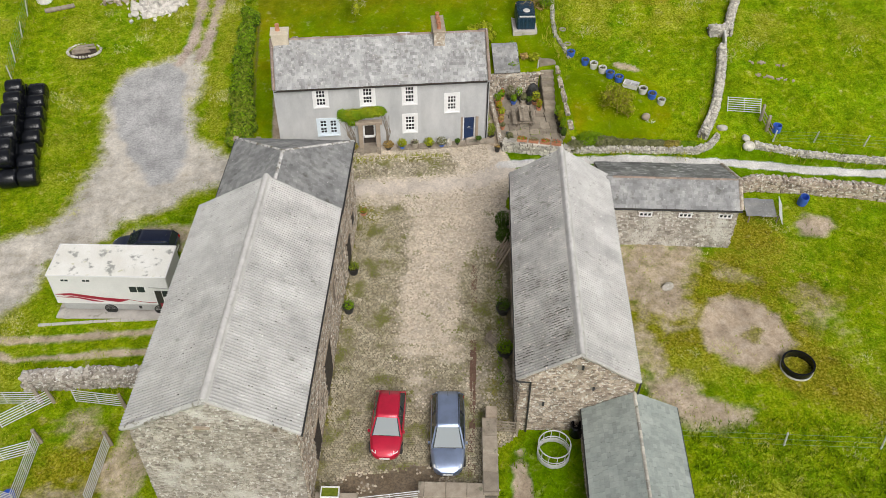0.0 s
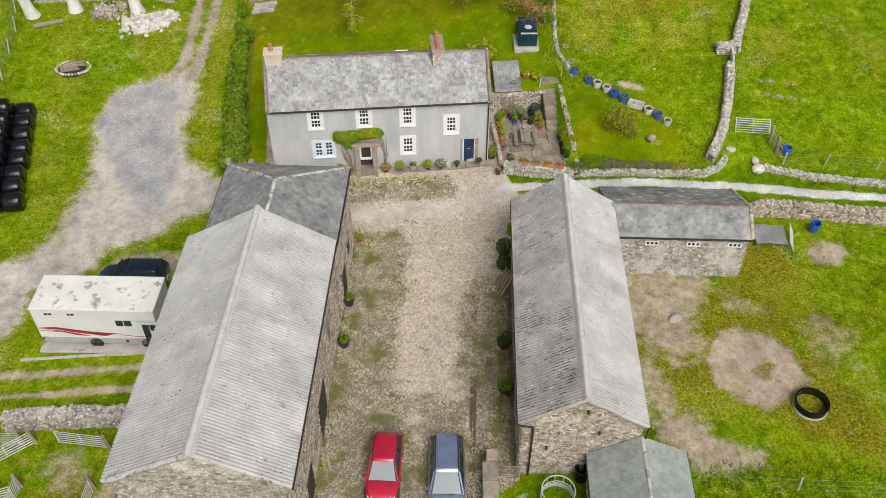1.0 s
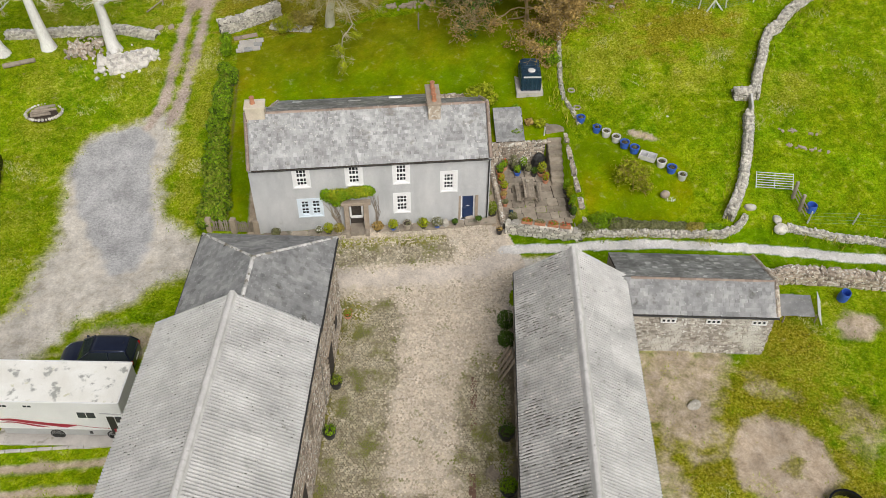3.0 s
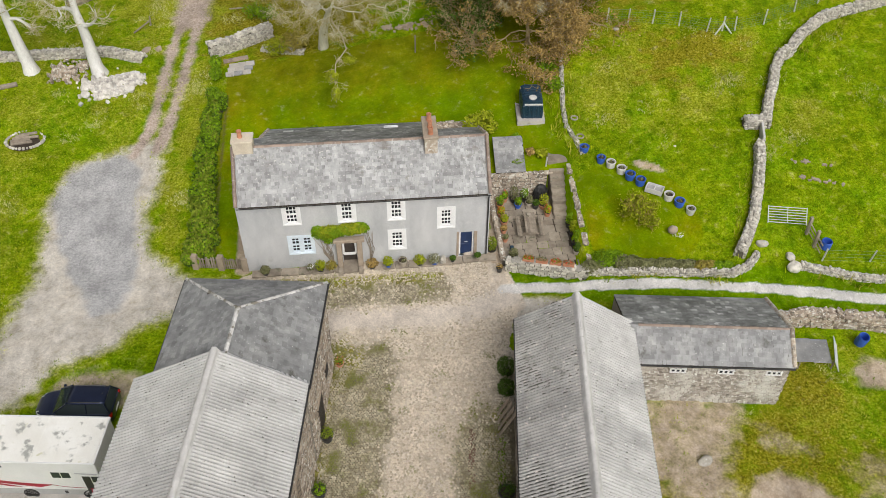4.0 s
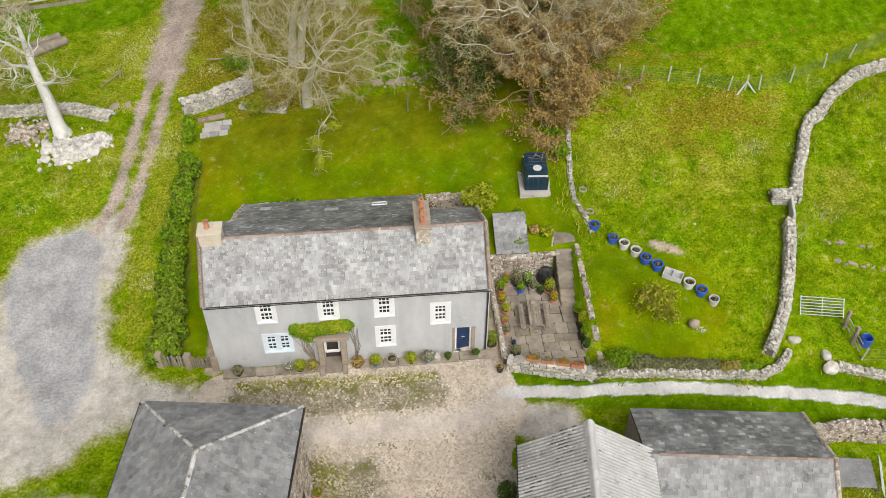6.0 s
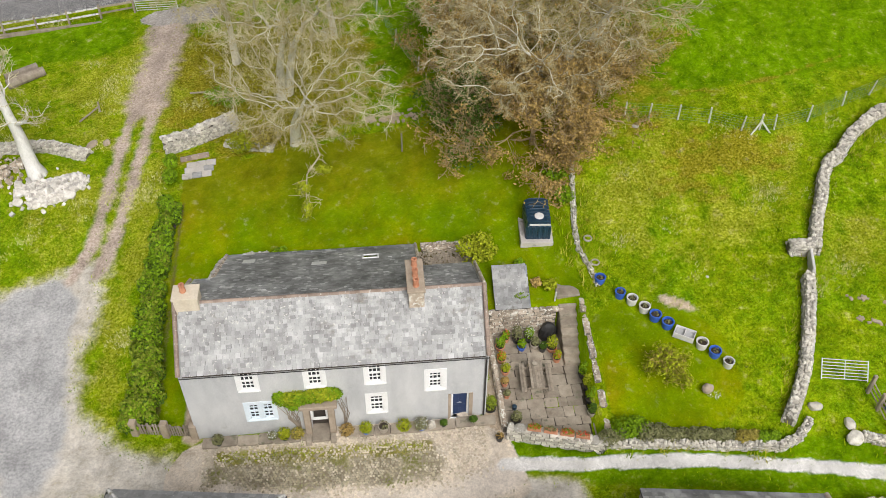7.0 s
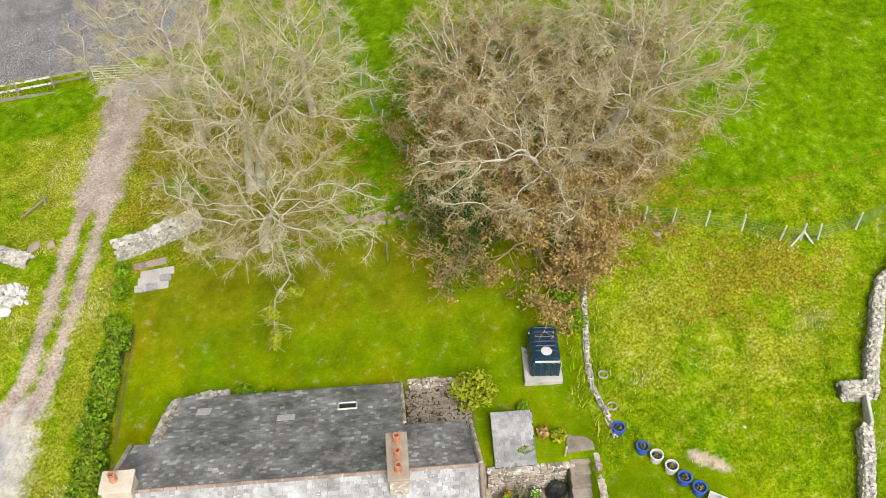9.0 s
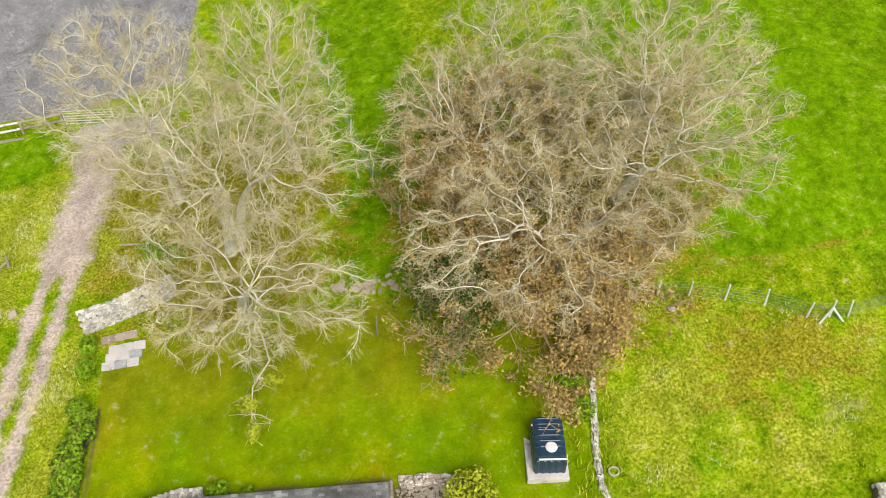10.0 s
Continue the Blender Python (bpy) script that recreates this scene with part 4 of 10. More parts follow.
# the long outbuilding behind the lower barn
CM = pose(10, -10.7, 0, 0, 0, -97.2)
out = thing("outbuilding", CM, "low stone outbuilding with a mossy grey slate roof", "outbuilding")
C0, C1, CB, CF, CZB, CZF, CT = -4.3, 4.21, -3.77, 1.73, 2.53, 3.28, 4.33
part("wall", prism([(CB + 0.2, C0, -0.5), (CF - 0.15, C0, -0.5), (CF - 0.15, C0, CZF - 0.05), (0, C0, CT - 0.12), (CB + 0.2, C0, CZB - 0.05)], C1 - C0 - 0.15, (0, 1, 0)), POINTING, out)
slf, slb = math.hypot(CF, CT - CZF), math.hypot(CB, CT - CZB)
cf = slate_face(out, [(CF, C0, CZF), (CF, C1, CZF), (0, C1, CT), (0, C0, CT)], SLATE_MID, rng, (0, 1, 0), (-CF, 0, CT - CZF), C1 - C0, slf, lambda s, t: True, 0.22, 0.24, 220)
cb = slate_face(out, [(CB, C0, CZB), (CB, C1, CZB), (0, C1, CT), (0, C0, CT)], SLATE_SHADED, rng, (0, 1, 0), (-CB, 0, CT - CZB), C1 - C0, slb, lambda s, t: True, 0.23, 0.26, 220)
ridge_caps("ridge_tile", (0, C0 + 0.6, CT), (0, C1, CT), BRICK_RED, cf, 0.16, 0.45, 0.06)
for x, z in ((CF, CZF), (CB, CZB)):
    ridge_caps("coping_stone", (x, C1 - 0.05, z + 0.08), (0, C1 - 0.05, CT + 0.05), STONE, cf, 0.26, 0.5, 0.08)

# the small slated store in front of the lower barn
store = thing("store", B2, "small stone store with a green-grey slate roof", "outbuilding")
D0, D1, DL, DR, DX, DZL, DZR, DT = B2F + 0.1, -17.5, 0.45, 5.2, 2.9, 1.7, 2.1, 3.25
part("wall", prism([(DL + 0.2, D1, -0.8), (DR - 0.2, D1, -0.8), (DR - 0.2, D1, DZR - 0.05), (DX, D1, DT - 0.12), (DL + 0.2, D1, DZL - 0.05)], D0 - D1, (0, 1, 0)), POINTING, store)
sll, slr = math.hypot(DX - DL, DT - DZL), math.hypot(DR - DX, DT - DZR)
dl = slate_face(store, [(DL, D1, DZL), (DL, D0, DZL), (DX, D0, DT), (DX, D1, DT)], SLATE_GREEN, rng, (0, 1, 0), (DX - DL, 0, DT - DZL), D0 - D1, sll, lambda s, t: True, 0.23, 0.26, 150)
dr = slate_face(store, [(DR, D1, DZR), (DR, D0, DZR), (DX, D0, DT), (DX, D1, DT)], SLATE_GREEN, rng, (0, 1, 0), (DX - DR, 0, DT - DZR), D0 - D1, slr, lambda s, t: True, 0.23, 0.26, 150)
ridge_caps("ridge_tile", (DX, D1, DT), (DX, D0, DT), LIMESTONE, dl, 0.18, 0.45, 0.06)

# the farmhouse
house = thing("farmhouse", Matrix(), "two-storey grey rendered farmhouse with a slate roof", "house")
HX0, HX1, HE, HT, HR = -14.9, 0.0, 5.2, 7.62, 2.3
REAR = 0.57                     # the fall of the rear slope, in metres a metre
HB, LB, LX0, LX1 = 5.75, 9.9, -13.7, -2.95


def rear_z(y):
    return HT - REAR * (y - HR)


part("side_wall", prism([(HX0, 0, -0.6), (HX0, HB - 0.1, -0.6), (HX0, HB - 0.1, rear_z(HB) - 0.1), (HX0, HR, HT - 0.12), (HX0, 0, HE - 0.1)], 0.5, (1, 0, 0)), RENDER_GREY, house)
part("side_wall", prism([(HX1, 0, -0.6), (HX1, HB - 0.1, -0.6), (HX1, HB - 0.1, rear_z(HB) - 0.1), (HX1, HR, HT - 0.12), (HX1, 0, HE - 0.1)], 0.5, (-1, 0, 0)), RENDER_GREY, house)
part("rear_wall", box((HX0 + 0.5, HB - 0.6, -0.6), (HX1 - 0.5, HB - 0.1, rear_z(HB) - 0.1)), RENDER_GREY, house)
part("lean_to_wall", prism([(LX0 + 0.2, HB - 0.1, -0.2), (LX0 + 0.2, LB - 0.15, -0.2), (LX0 + 0.2, LB - 0.15, rear_z(LB) - 0.1), (LX0 + 0.2, HB - 0.1, rear_z(HB) - 0.1)], LX1 - LX0 - 0.4, (1, 0, 0)), POINTING, house)

# openings in the front: x0, z0, x1, z1 of the hole, and the white band round it
WINDOWS = [
    (-12.08, 3.62, -11.42, 4.9, -12.3, 3.45, -11.2, 5.06, WHITE),
    (-8.85, 3.62, -8.2, 4.9, -9.08, 3.42, -7.96, 5.02, WHITE),
    (-5.92, 3.55, -5.28, 4.86, -6.15, 3.35, -5.05, 5.0, WHITE),
    (-2.95, 2.75, -2.32, 3.95, -3.18, 2.5, -2.06, 4.22, WHITE),
    (-5.95, 1.15, -5.28, 2.4, -6.18, 0.95, -5.05, 2.65, WHITE),
    (-12.0, 1.25, -11.5, 2.4, -12.22, 1.05, -10.6, 2.62, PALE_BLUE),
    (-11.3, 1.25, -10.8, 2.4, 0, 0, 0, 0, PALE_BLUE),
]
DOORS = [(-8.98, 0.0, -8.12, 2.0), (-1.8, 0.1, -0.92, 2.08)]
# the front wall is laid round its openings, strip by strip
xs = sorted({HX0 + 0.5, HX1 - 0.5, *(v for w in WINDOWS for v in (w[0], w[2])), *(v for d in DOORS for v in (d[0], d[2]))})
zs = sorted({-0.6, HE - 0.1, *(v for w in WINDOWS for v in (w[1], w[3])), *(v for d in DOORS for v in (d[1], d[3]))})
bmw = bmesh.new()
corner = {}


def vert_at(x, y, z):
    if (x, y, z) not in corner:
        corner[x, y, z] = bmw.verts.new((x, y, z))
    return corner[x, y, z]


def solid(i, j):
    if not (0 <= i < len(xs) - 1 and 0 <= j < len(zs) - 1):
        return False
    x, z = (xs[i] + xs[i + 1]) / 2, (zs[j] + zs[j + 1]) / 2
    return not any(o[0] < x < o[2] and o[1] < z < o[3] for o in [w[:4] for w in WINDOWS] + DOORS)


for i in range(len(xs) - 1):
    for j in range(len(zs) - 1):
        if solid(i, j):
            xa, xb, za, zb = xs[i], xs[i + 1], zs[j], zs[j + 1]
            for y in (0, 0.45):
                bmw.faces.new([vert_at(xa, y, za), vert_at(xb, y, za), vert_at(xb, y, zb), vert_at(xa, y, zb)])
            for ii, jj, p, q in ((i - 1, j, (xa, za), (xa, zb)), (i + 1, j, (xb, za), (xb, zb)), (i, j - 1, (xa, za), (xb, za)), (i, j + 1, (xa, zb), (xb, zb))):
                if not solid(ii, jj):
                    bmw.faces.new([vert_at(p[0], 0, p[1]), vert_at(q[0], 0, q[1]), vert_at(q[0], 0.45, q[1]), vert_at(p[0], 0.45, p[1])])
front = part("front_wall", bmw, RENDER_GREY, house)
part("inner_floor", box((HX0 + 0.5, 0.46, -0.55), (HX1 - 0.5, HB - 0.6, -0.1)), WOOD_DARK, house)
part("inner_partition", box((HX0 + 0.5, 2.2, -0.1), (HX1 - 0.5, 2.3, HE)), WOOD_DARK, house)

for i, (x0, z0, x1, z1, bx0, bz0, bx1, bz1, paint) in enumerate(WINDOWS):
    win = part("window", box((x0 - 0.02, 0.1, z0 - 0.02), (x1 + 0.02, 0.13, z1 + 0.02)), PANE, house, "small-paned sash window with painted surround" if i < 5 else "pale blue casement with painted surround")
    bmf = bmesh.new()
    for lo, hi in (((x0, 0.04, z0), (x0 + 0.06, 0.12, z1)), ((x1 - 0.06, 0.04, z0), (x1, 0.12, z1)), ((x0, 0.04, z0), (x1, 0.12, z0 + 0.07)), ((x0, 0.04, z1 - 0.06), (x1, 0.12, z1)),
                   ((x0, 0.03, (z0 + z1) / 2 - 0.05), (x1, 0.12, (z0 + z1) / 2 + 0.05))):
        add_box(bmf, lo, hi)
    part("frame", bmf, paint, win)
    cols = 3 if i < 5 else 2
    for k in range(1, cols):
        x = x0 + (x1 - x0) * k / cols
        part("glazing_bar", box((x - 0.022, 0.06, z0), (x + 0.022, 0.115, z1)), paint, win)
    for k in (1, 3):
        z = z0 + (z1 - z0) * k / 4
        part("glazing_bar", box((x0, 0.062, z - 0.022), (x1, 0.113, z + 0.022)), paint, win)
    if bx1:
        # painted reveal band, with the opening or the pair of openings left free
        holes = [w for w in WINDOWS if bx0 < w[0] < bx1 and bz0 < w[1] < bz1]
        bb = bmesh.new()
        holes = [(h[0] + 0.012, h[1] + 0.012, h[2] - 0.012, h[3] - 0.012) for h in holes]
        hx = sorted({bx0, bx1, *(v for h in holes for v in (h[0], h[2]))})
        for xa, xb in zip(hx, hx[1:]):
            z = bz0
            for lo, hi in sorted((h[1], h[3]) for h in holes if h[0] < (xa + xb) / 2 < h[2]) + [(bz1, 99)]:
                if lo > z:
                    add_box(bb, (xa, -0.025, z), (xb, 0.36, lo))
                z = hi
        part("surround", bb, paint, win)
        part("sill", box((bx0 + 0.08, -0.1, bz0 + 0.06), (bx1 - 0.08, -0.02, bz0 + 0.15), 0.01), paint, win)

# roof of the house
fs_len = math.hypot(HR + 0.2, HT - HE)
rf = slate_face(house, [(HX0 + 0.25, -0.2, HE), (HX1 - 0.2, -0.2, HE), (HX1 - 0.2, HR, HT), (HX0 + 0.25, HR, HT)], SLATE, rng, (1, 0, 0), (0, HR + 0.2, HT - HE), HX1 - HX0 - 0.45, fs_len, lambda s, t: True, 0.2, 0.21, 300)
rs = Vector((0, HR - HB, HT - rear_z(HB)))
ls = Vector((0, HR - LB, HT - rear_z(LB)))
rr = slate_face(house, [(HX0 + 0.25, HB, rear_z(HB)), (HX1 - 0.2, HB, rear_z(HB)), (HX1 - 0.2, HR, HT), (HX0 + 0.25, HR, HT)], SLATE_SHADED, rng, (1, 0, 0), rs, HX1 - HX0 - 0.45, rs.length, lambda s, t: True, 0.2, 0.22, 150)
lt = Vector((0, HB - LB, rear_z(HB) - rear_z(LB)))
rl = slate_face(house, [(LX0, LB, rear_z(LB)), (LX1, LB, rear_z(LB)), (LX1, HB, rear_z(HB)), (LX0, HB, rear_z(HB))], SLATE_SHADED, rng, (1, 0, 0), lt, LX1 - LX0, lt.length, lambda s, t: True, 0.22, 0.24, 120)
ridge_caps("ridge_tile", (HX0 + 0.9, HR, HT), (HX1 - 0.1, HR, HT), BRICK_RED, rf, 0.18, 0.5, 0.06)
for x in (HX0 + 0.08, HX1 - 0.05):
    ridge_caps("coping_stone", (x, -0.25, HE + 0.06), (x, HR, HT + 0.08), BRICK_RED, rf, 0.22, 0.45, 0.07)
    ridge_caps("coping_stone", (x, HB, rear_z(HB) + 0.06), (x, HR, HT + 0.08), STONE, rr, 0.2, 0.45, 0.07)
ridge_caps("coping_stone", (LX0, LB, rear_z(LB) + 0.06), (LX0, HB + 0.2, rear_z(HB + 0.2) + 0.06), STONE, rl, 0.24, 0.45, 0.08)
ridge_caps("coping_stone", (LX1, LB, rear_z(LB) + 0.06), (LX1, HB + 0.2, rear_z(HB + 0.2) + 0.06), STONE, rl, 0.18, 0.45, 0.07)
part("gutter", tube([(HX0 + 0.1, -0.3, HE - 0.06), (HX1, -0.3, HE - 0.06)], 0.024, 8), BLACK_IRON, house)
part("downpipe", tube([(HX1 - 0.12, -0.3, HE - 0.08), (HX1 - 0.12, -0.1, HE - 0.4), (HX1 - 0.12, -0.1, 0.05)], 0.045, 8), BLACK_IRON, house)

# chimneys
def chimney(x0, x1, y0, y1, z0, z1, material, pots, cap=None):
    c = part("chimney", box((x0, y0, z0), (x1, y1, z1 - 0.12), 0.02), material, house)
    part("capping", box((x0 - 0.06, y0 - 0.06, z1 - 0.14), (x1 + 0.06, y1 + 0.06, z1), 0.02), cap or material, c)
    for px, py in pots:
        part("chimney_pot", lathe([(0.15, 0), (0.16, 0.06), (0.135, 0.1), (0.125, 0.36), (0.155, 0.4), (0.15, 0.46), (0.09, 0.46), (0.09, 0.2)], 14), TERRACOTTA, c, "", Matrix.Translation((px, py, z1)))
    return c


chimney(-14.75, -13.62, 1.98, 2.85, 6.6, 8.25, CREAM, [(-14.3, 2.45)])
chimney(-3.75, -3.0, 1.6, 3.7, 6.4, 8.15, STONE, [(-3.37, 1.95), (-3.37, 2.6), (-3.37, 3.3)], SANDSTONE)

# ---- drystone walls ----
def drystone(name, pts, height, width, label, limit=110, material=LIMESTONE, base=0.15, course=0.11, length=0.165, cope=True, seed=1, kind=""):
    """A wall of loose stones along a chain of points on the ground."""
    rg = random.Random(seed)
    w = thing(name, Matrix(), label, "wall", kind=kind)
    chain = []
    for (x0, y0), (x1, y1) in zip(pts, pts[1:]):
        n = max(1, round(math.hypot(x1 - x0, y1 - y0) / 0.5))
        chain += [(x0 + (x1 - x0) * i / n, y0 + (y1 - y0) * i / n) for i in range(n)]
    chain.append(pts[-1])
    bm = bmesh.new()
    rows, items, tops = [], [], []
    for i, (x, y) in enumerate(chain):
        xa, ya = chain[max(i - 1, 0)]
        xb, yb = chain[min(i + 1, len(chain) - 1)]
        d = Vector((xb - xa, yb - ya, 0)).normalized()
        s = Vector((-d.y, d.x, 0))
        z, h = land_at(x, y), height * rg.uniform(0.82, 1.12)
        p = Vector((x, y, z))
        rows.append((p, d, s, h))
    k = 0.8
    prev = None
    for p, d, s, h in rows:
        ring = [bm.verts.new(q) for q in (p - s * width * 0.42 - Vector((0, 0, 0.4)), p + s * width * 0.42 - Vector((0, 0, 0.4)), p + s * width * 0.42 * k + Vector((0, 0, h * 0.9)), p - s * width * 0.42 * k + Vector((0, 0, h * 0.9)))]
        if prev:
            for j in range(4):
                bm.faces.new((prev[j], prev[(j + 1) % 4], ring[(j + 1) % 4], ring[j]))
        else:
            bm.faces.new(ring[::-1])
        prev = ring
    bm.faces.new(prev)
    part("core", bm, MORTAR, w)
    for (p0, d, s, h0), (p1, _, s1, h1) in zip(rows, rows[1:]):
        ln = (p1 - p0).length
        for side in (1, -1):
            t = -0.05
            while t < min(h0, h1) * 0.92:
                ch = course * rg.uniform(0.7, 1.35)
                a = rg.uniform(-0.1, 0.1)
                while a < ln:
                    cl = length * rg.uniform(0.5, 1.5)
                    p = p0.lerp(p1, min(1, (a + cl / 2) / ln)) + s * side * (width * (0.5 - 0.1 * t / height) + rg.uniform(-0.04, 0.05)) + Vector((0, 0, t + ch / 2))
                    m = basis(p, d, s, (0, 0, 1)) @ Matrix.Rotation(rg.uniform(-0.15, 0.15), 4, "Y") @ Matrix.Rotation(rg.uniform(-0.2, 0.2), 4, "Z")
                    items.append((rg.randrange(10), m @ Matrix.Diagonal((cl * 0.97, width * 0.32, ch * 0.97, 1))))
                    a += cl
                t += ch
        if cope:
            a = 0.0
            while a < ln:
                cl = length * rg.uniform(0.6, 1.4)
                for side in ((-0.3, 0.0, 0.3) if width > 0.5 else (-0.2, 0.2)):
                    side += rg.uniform(-0.06, 0.06)
                    p = p0.lerp(p1, min(1, (a + cl / 2) / ln)) + s * side * width + Vector((0, 0, (h0 + h1) / 2 - 0.02 + rg.uniform(-0.05, 0.07)))
                    m = basis(p, d, s, (0, 0, 1)) @ Matrix.Rotation(rg.uniform(-0.5, 0.5), 4, "Y") @ Matrix.Rotation(rg.uniform(-1.5, 1.5), 4, "Z")
                    tops.append((rg.randrange(10), m @ Matrix.Diagonal((cl * 1.15, width * rg.uniform(0.24, 0.46), 0.2 * rg.uniform(0.5, 1.6), 1))))
                a += cl
    pieces("stone", CHUNKS, tops + items, material, w, limit, "rubble_facing")
    return w


DRY = "grey limestone drystone wall, lichened and uneven"
drystone("field_wall", [(15.1, -2.6), (16.0, -1.3), (16.7, -0.1), (17.4, 1.6), (18.2, 3.8), (18.5, 5.0)], 0.6, 0.52, DRY, 150, seed=1)
drystone("field_wall", [(19.4, 6.6), (20.3, 8.8), (21.0, 10.1), (21.5, 11.4), (22.2, 12.5), (23.1, 13.0), (23.7, 13.8), (24.4, 14.5), (26.3, 15.8), (28.1, 16.4), (29.6, 16.7), (36, 18.2)], 0.6, 0.52, DRY, 150, seed=2)
drystone("wall_stub", [(18.0, 7.0), (19.4, 6.9)], 0.65, 0.65, "short tumbled end of a drystone wall", 60, seed=3)
drystone("lane_wall", [(5.6, -2.75), (7.6, -3.0), (11.6, -3.5), (14.3, -3.8), (15.4, -3.4), (16.2, -2.6)], 0.3, 0.34, "low drystone wall under garden shrubs beside the lane", 90, seed=4)
drystone("lane_wall", [(18.6, -3.6), (20.0, -4.1), (22, -4.7), (23.8, -5.1), (27, -5.7), (36, -6.7)], 0.26, 0.4, "broken drystone wall in long grass beside the lane", 80, seed=5)
drystone("retaining_wall", [(14.6, -7.7), (17.4, -7.4), (19.7, -7.8), (22.5, -8.3), (26.3, -9.1), (38, -11.1)], 0.85, 0.6, "rough stone retaining wall below the lane", 150, STONE, seed=6, course=0.2, length=0.34)
drystone("garden_wall", [(7.7, 18.0), (7.1, 14.8), (6.8, 12.6), (6.5, 10.3), (6.5, 8.9), (6.9, 7.6), (7.1, 6.4)], 0.1, 0.2, "low overgrown stone wall beside the lawn", 60, LIMESTONE, seed=7)
drystone("garden_wall", [(-18.8, 21.1), (-17.0, 21.8), (-14.2, 23.1)], 1.0, 0.7, "pale drystone wall at the head of the lawn", 120, seed=8)
drystone("garden_wall", [(-14.8, 21.3), (-13.0, 20.6), (-11.6, 20.2)], 0.25, 0.5, "tumbled low stones beside the tree trunk", 40, seed=9)
fallen = thing("tumbled_stones", Matrix(), "tumbled brown-grey stones in grass behind the lawn", "stones")
rgt = random.Random(10)
fall_items = []
for k in range(60):
    t, c = rgt.random(), rgt.gauss(0, 0.22)
    fx, fy, fs = -5.6 + 4.0 * t, 21.5 - 0.5 * t + c, rgt.uniform(0.1, 0.26)
    fall_items.append((k, pose(fx, fy, land_at(fx, fy) + 0.05, 0, 0, rgt.uniform(0, 360)) @ Matrix.Diagonal((fs * 1.3, fs, 0.16, 1))))
pieces("stone", CHUNKS, fall_items, SANDSTONE, fallen)
drystone("pen_wall", [(-28.2, -19.6), (-24.7, -19.7), (-19.6, -20.1)], 0.95, 0.7, "weathered rubble wall running to the barn", 120, LIMEWASHED, seed=11)
drystone("tree_wall", [(-36, 22.9), (-32.6, 22.8), (-30.2, 22.8), (-26.6, 22.6), (-23.9, 21.3)], 0.4, 0.75, "low pale stone wall beneath the bare trees", 80, seed=12)
kerb = thing("lorry_kerb", Matrix(), "low broken kerb of concrete beside the hardstanding", "kerb", kind="structure")
for k in range(9):
    part("kerb_stone", box((-0.38, -0.09, -0.15), (0.38, 0.09, 0.09), 0.02), CONCRETE, kerb, "", pose(-28.2 + 0.8 * k, -15.2 - 0.02 * k, land_at(-28.2 + 0.8 * k, -15.2), 0, 0, -1 + 2 * (k % 2)))
footing = thing("ruined_footing", Matrix(), "grassed-over stones of a footing in the field", "stones")
rgf = random.Random(14)
foot_items = []
for k in range(34):
    t, row = rgf.random(), k % 3 == 0
    fx, fy = (20.3 + 2.6 * t, 3.9 - 0.7 * t) if row else (20.3 + 3.2 * t, 2.6 - 1.0 * t)
    fx, fy, fs = fx + rgf.gauss(0, 0.05), fy + rgf.gauss(0, 0.08), rgf.uniform(0.07, 0.18)
    foot_items.append((k, pose(fx, fy, land_at(fx, fy) + 0.0, 0, 0, rgf.uniform(0, 360)) @ Matrix.Diagonal((fs * 1.4, fs, 0.14, 1))))
pieces("stone", CHUNKS, foot_items, SANDSTONE, footing)


# yard wall with flat coping
def coped_wall(name, pts, height, width, label, seed):
    rg = random.Random(seed)
    w = thing(name, Matrix(), label, "wall")
    for (x0, y0), (x1, y1) in zip(pts, pts[1:]):
        d = Vector((x1 - x0, y1 - y0, 0))
        ln = d.length
        d.normalize()
        s = Vector((-d.y, d.x, 0))
        z = min(land_at(x0, y0), land_at(x1, y1)) - 0.15
        m = basis((x0, y0, z), d, s, (0, 0, 1))
        part("core", box((0, -width * 0.42, -0.2), (ln, width * 0.42, height), 0, m), MORTAR, w)
        items = []
        for sd in (1, -1):
            items += stones_on(Vector((x0, y0, z)) + s * sd * width * 0.42, d, (0, 0, 1), s * sd, ln, lambda q: height + 0.05, rg)
        pieces("stone", CHUNKS, items, STONE, w, 60, "rubble_facing")
        a = -0.1
        while a < ln + 0.1:
            cl = rg.uniform(0.7, 1.2)
            part("coping", box((a, -width * 0.55, height), (min(a + cl, ln + 0.25) - 0.015, width * 0.55, height + 0.14 + rg.uniform(0, 0.02)), 0.02, m), FLAGSTONE, w)
            a += cl
    return w


coped_wall("yard_wall", [(-3.15, -24.9), (-3.6, -29.0)], 1.0, 0.7, "rubble yard wall with broad flat coping stones", 21)
coped_wall("yard_wall", [(-4.0, -28.95), (-6.9, -28.6)], 0.95, 0.75, "rubble yard wall with broad flat coping stones", 22)
coped_wall("yard_wall", [(-10.2, -28.7), (-12.0, -28.5)], 0.8, 0.5, "short rubble wall beside the barn corner", 23)


# ---- rubble facing of the barns ----
def face(parent, o, a, n, width, top, seed, holes=(), limit=300, material=STONE, low=0.0, course=0.13, length=0.3):
    """Rubble on one wall of a building, in the building's own frame."""
    pieces("stone", CHUNKS, stones_on(o, a, (0, 0, 1), n, width, top, random.Random(seed), course, length, 0.1, holes, low)[::-1], material, parent, limit, "rubble_facing")


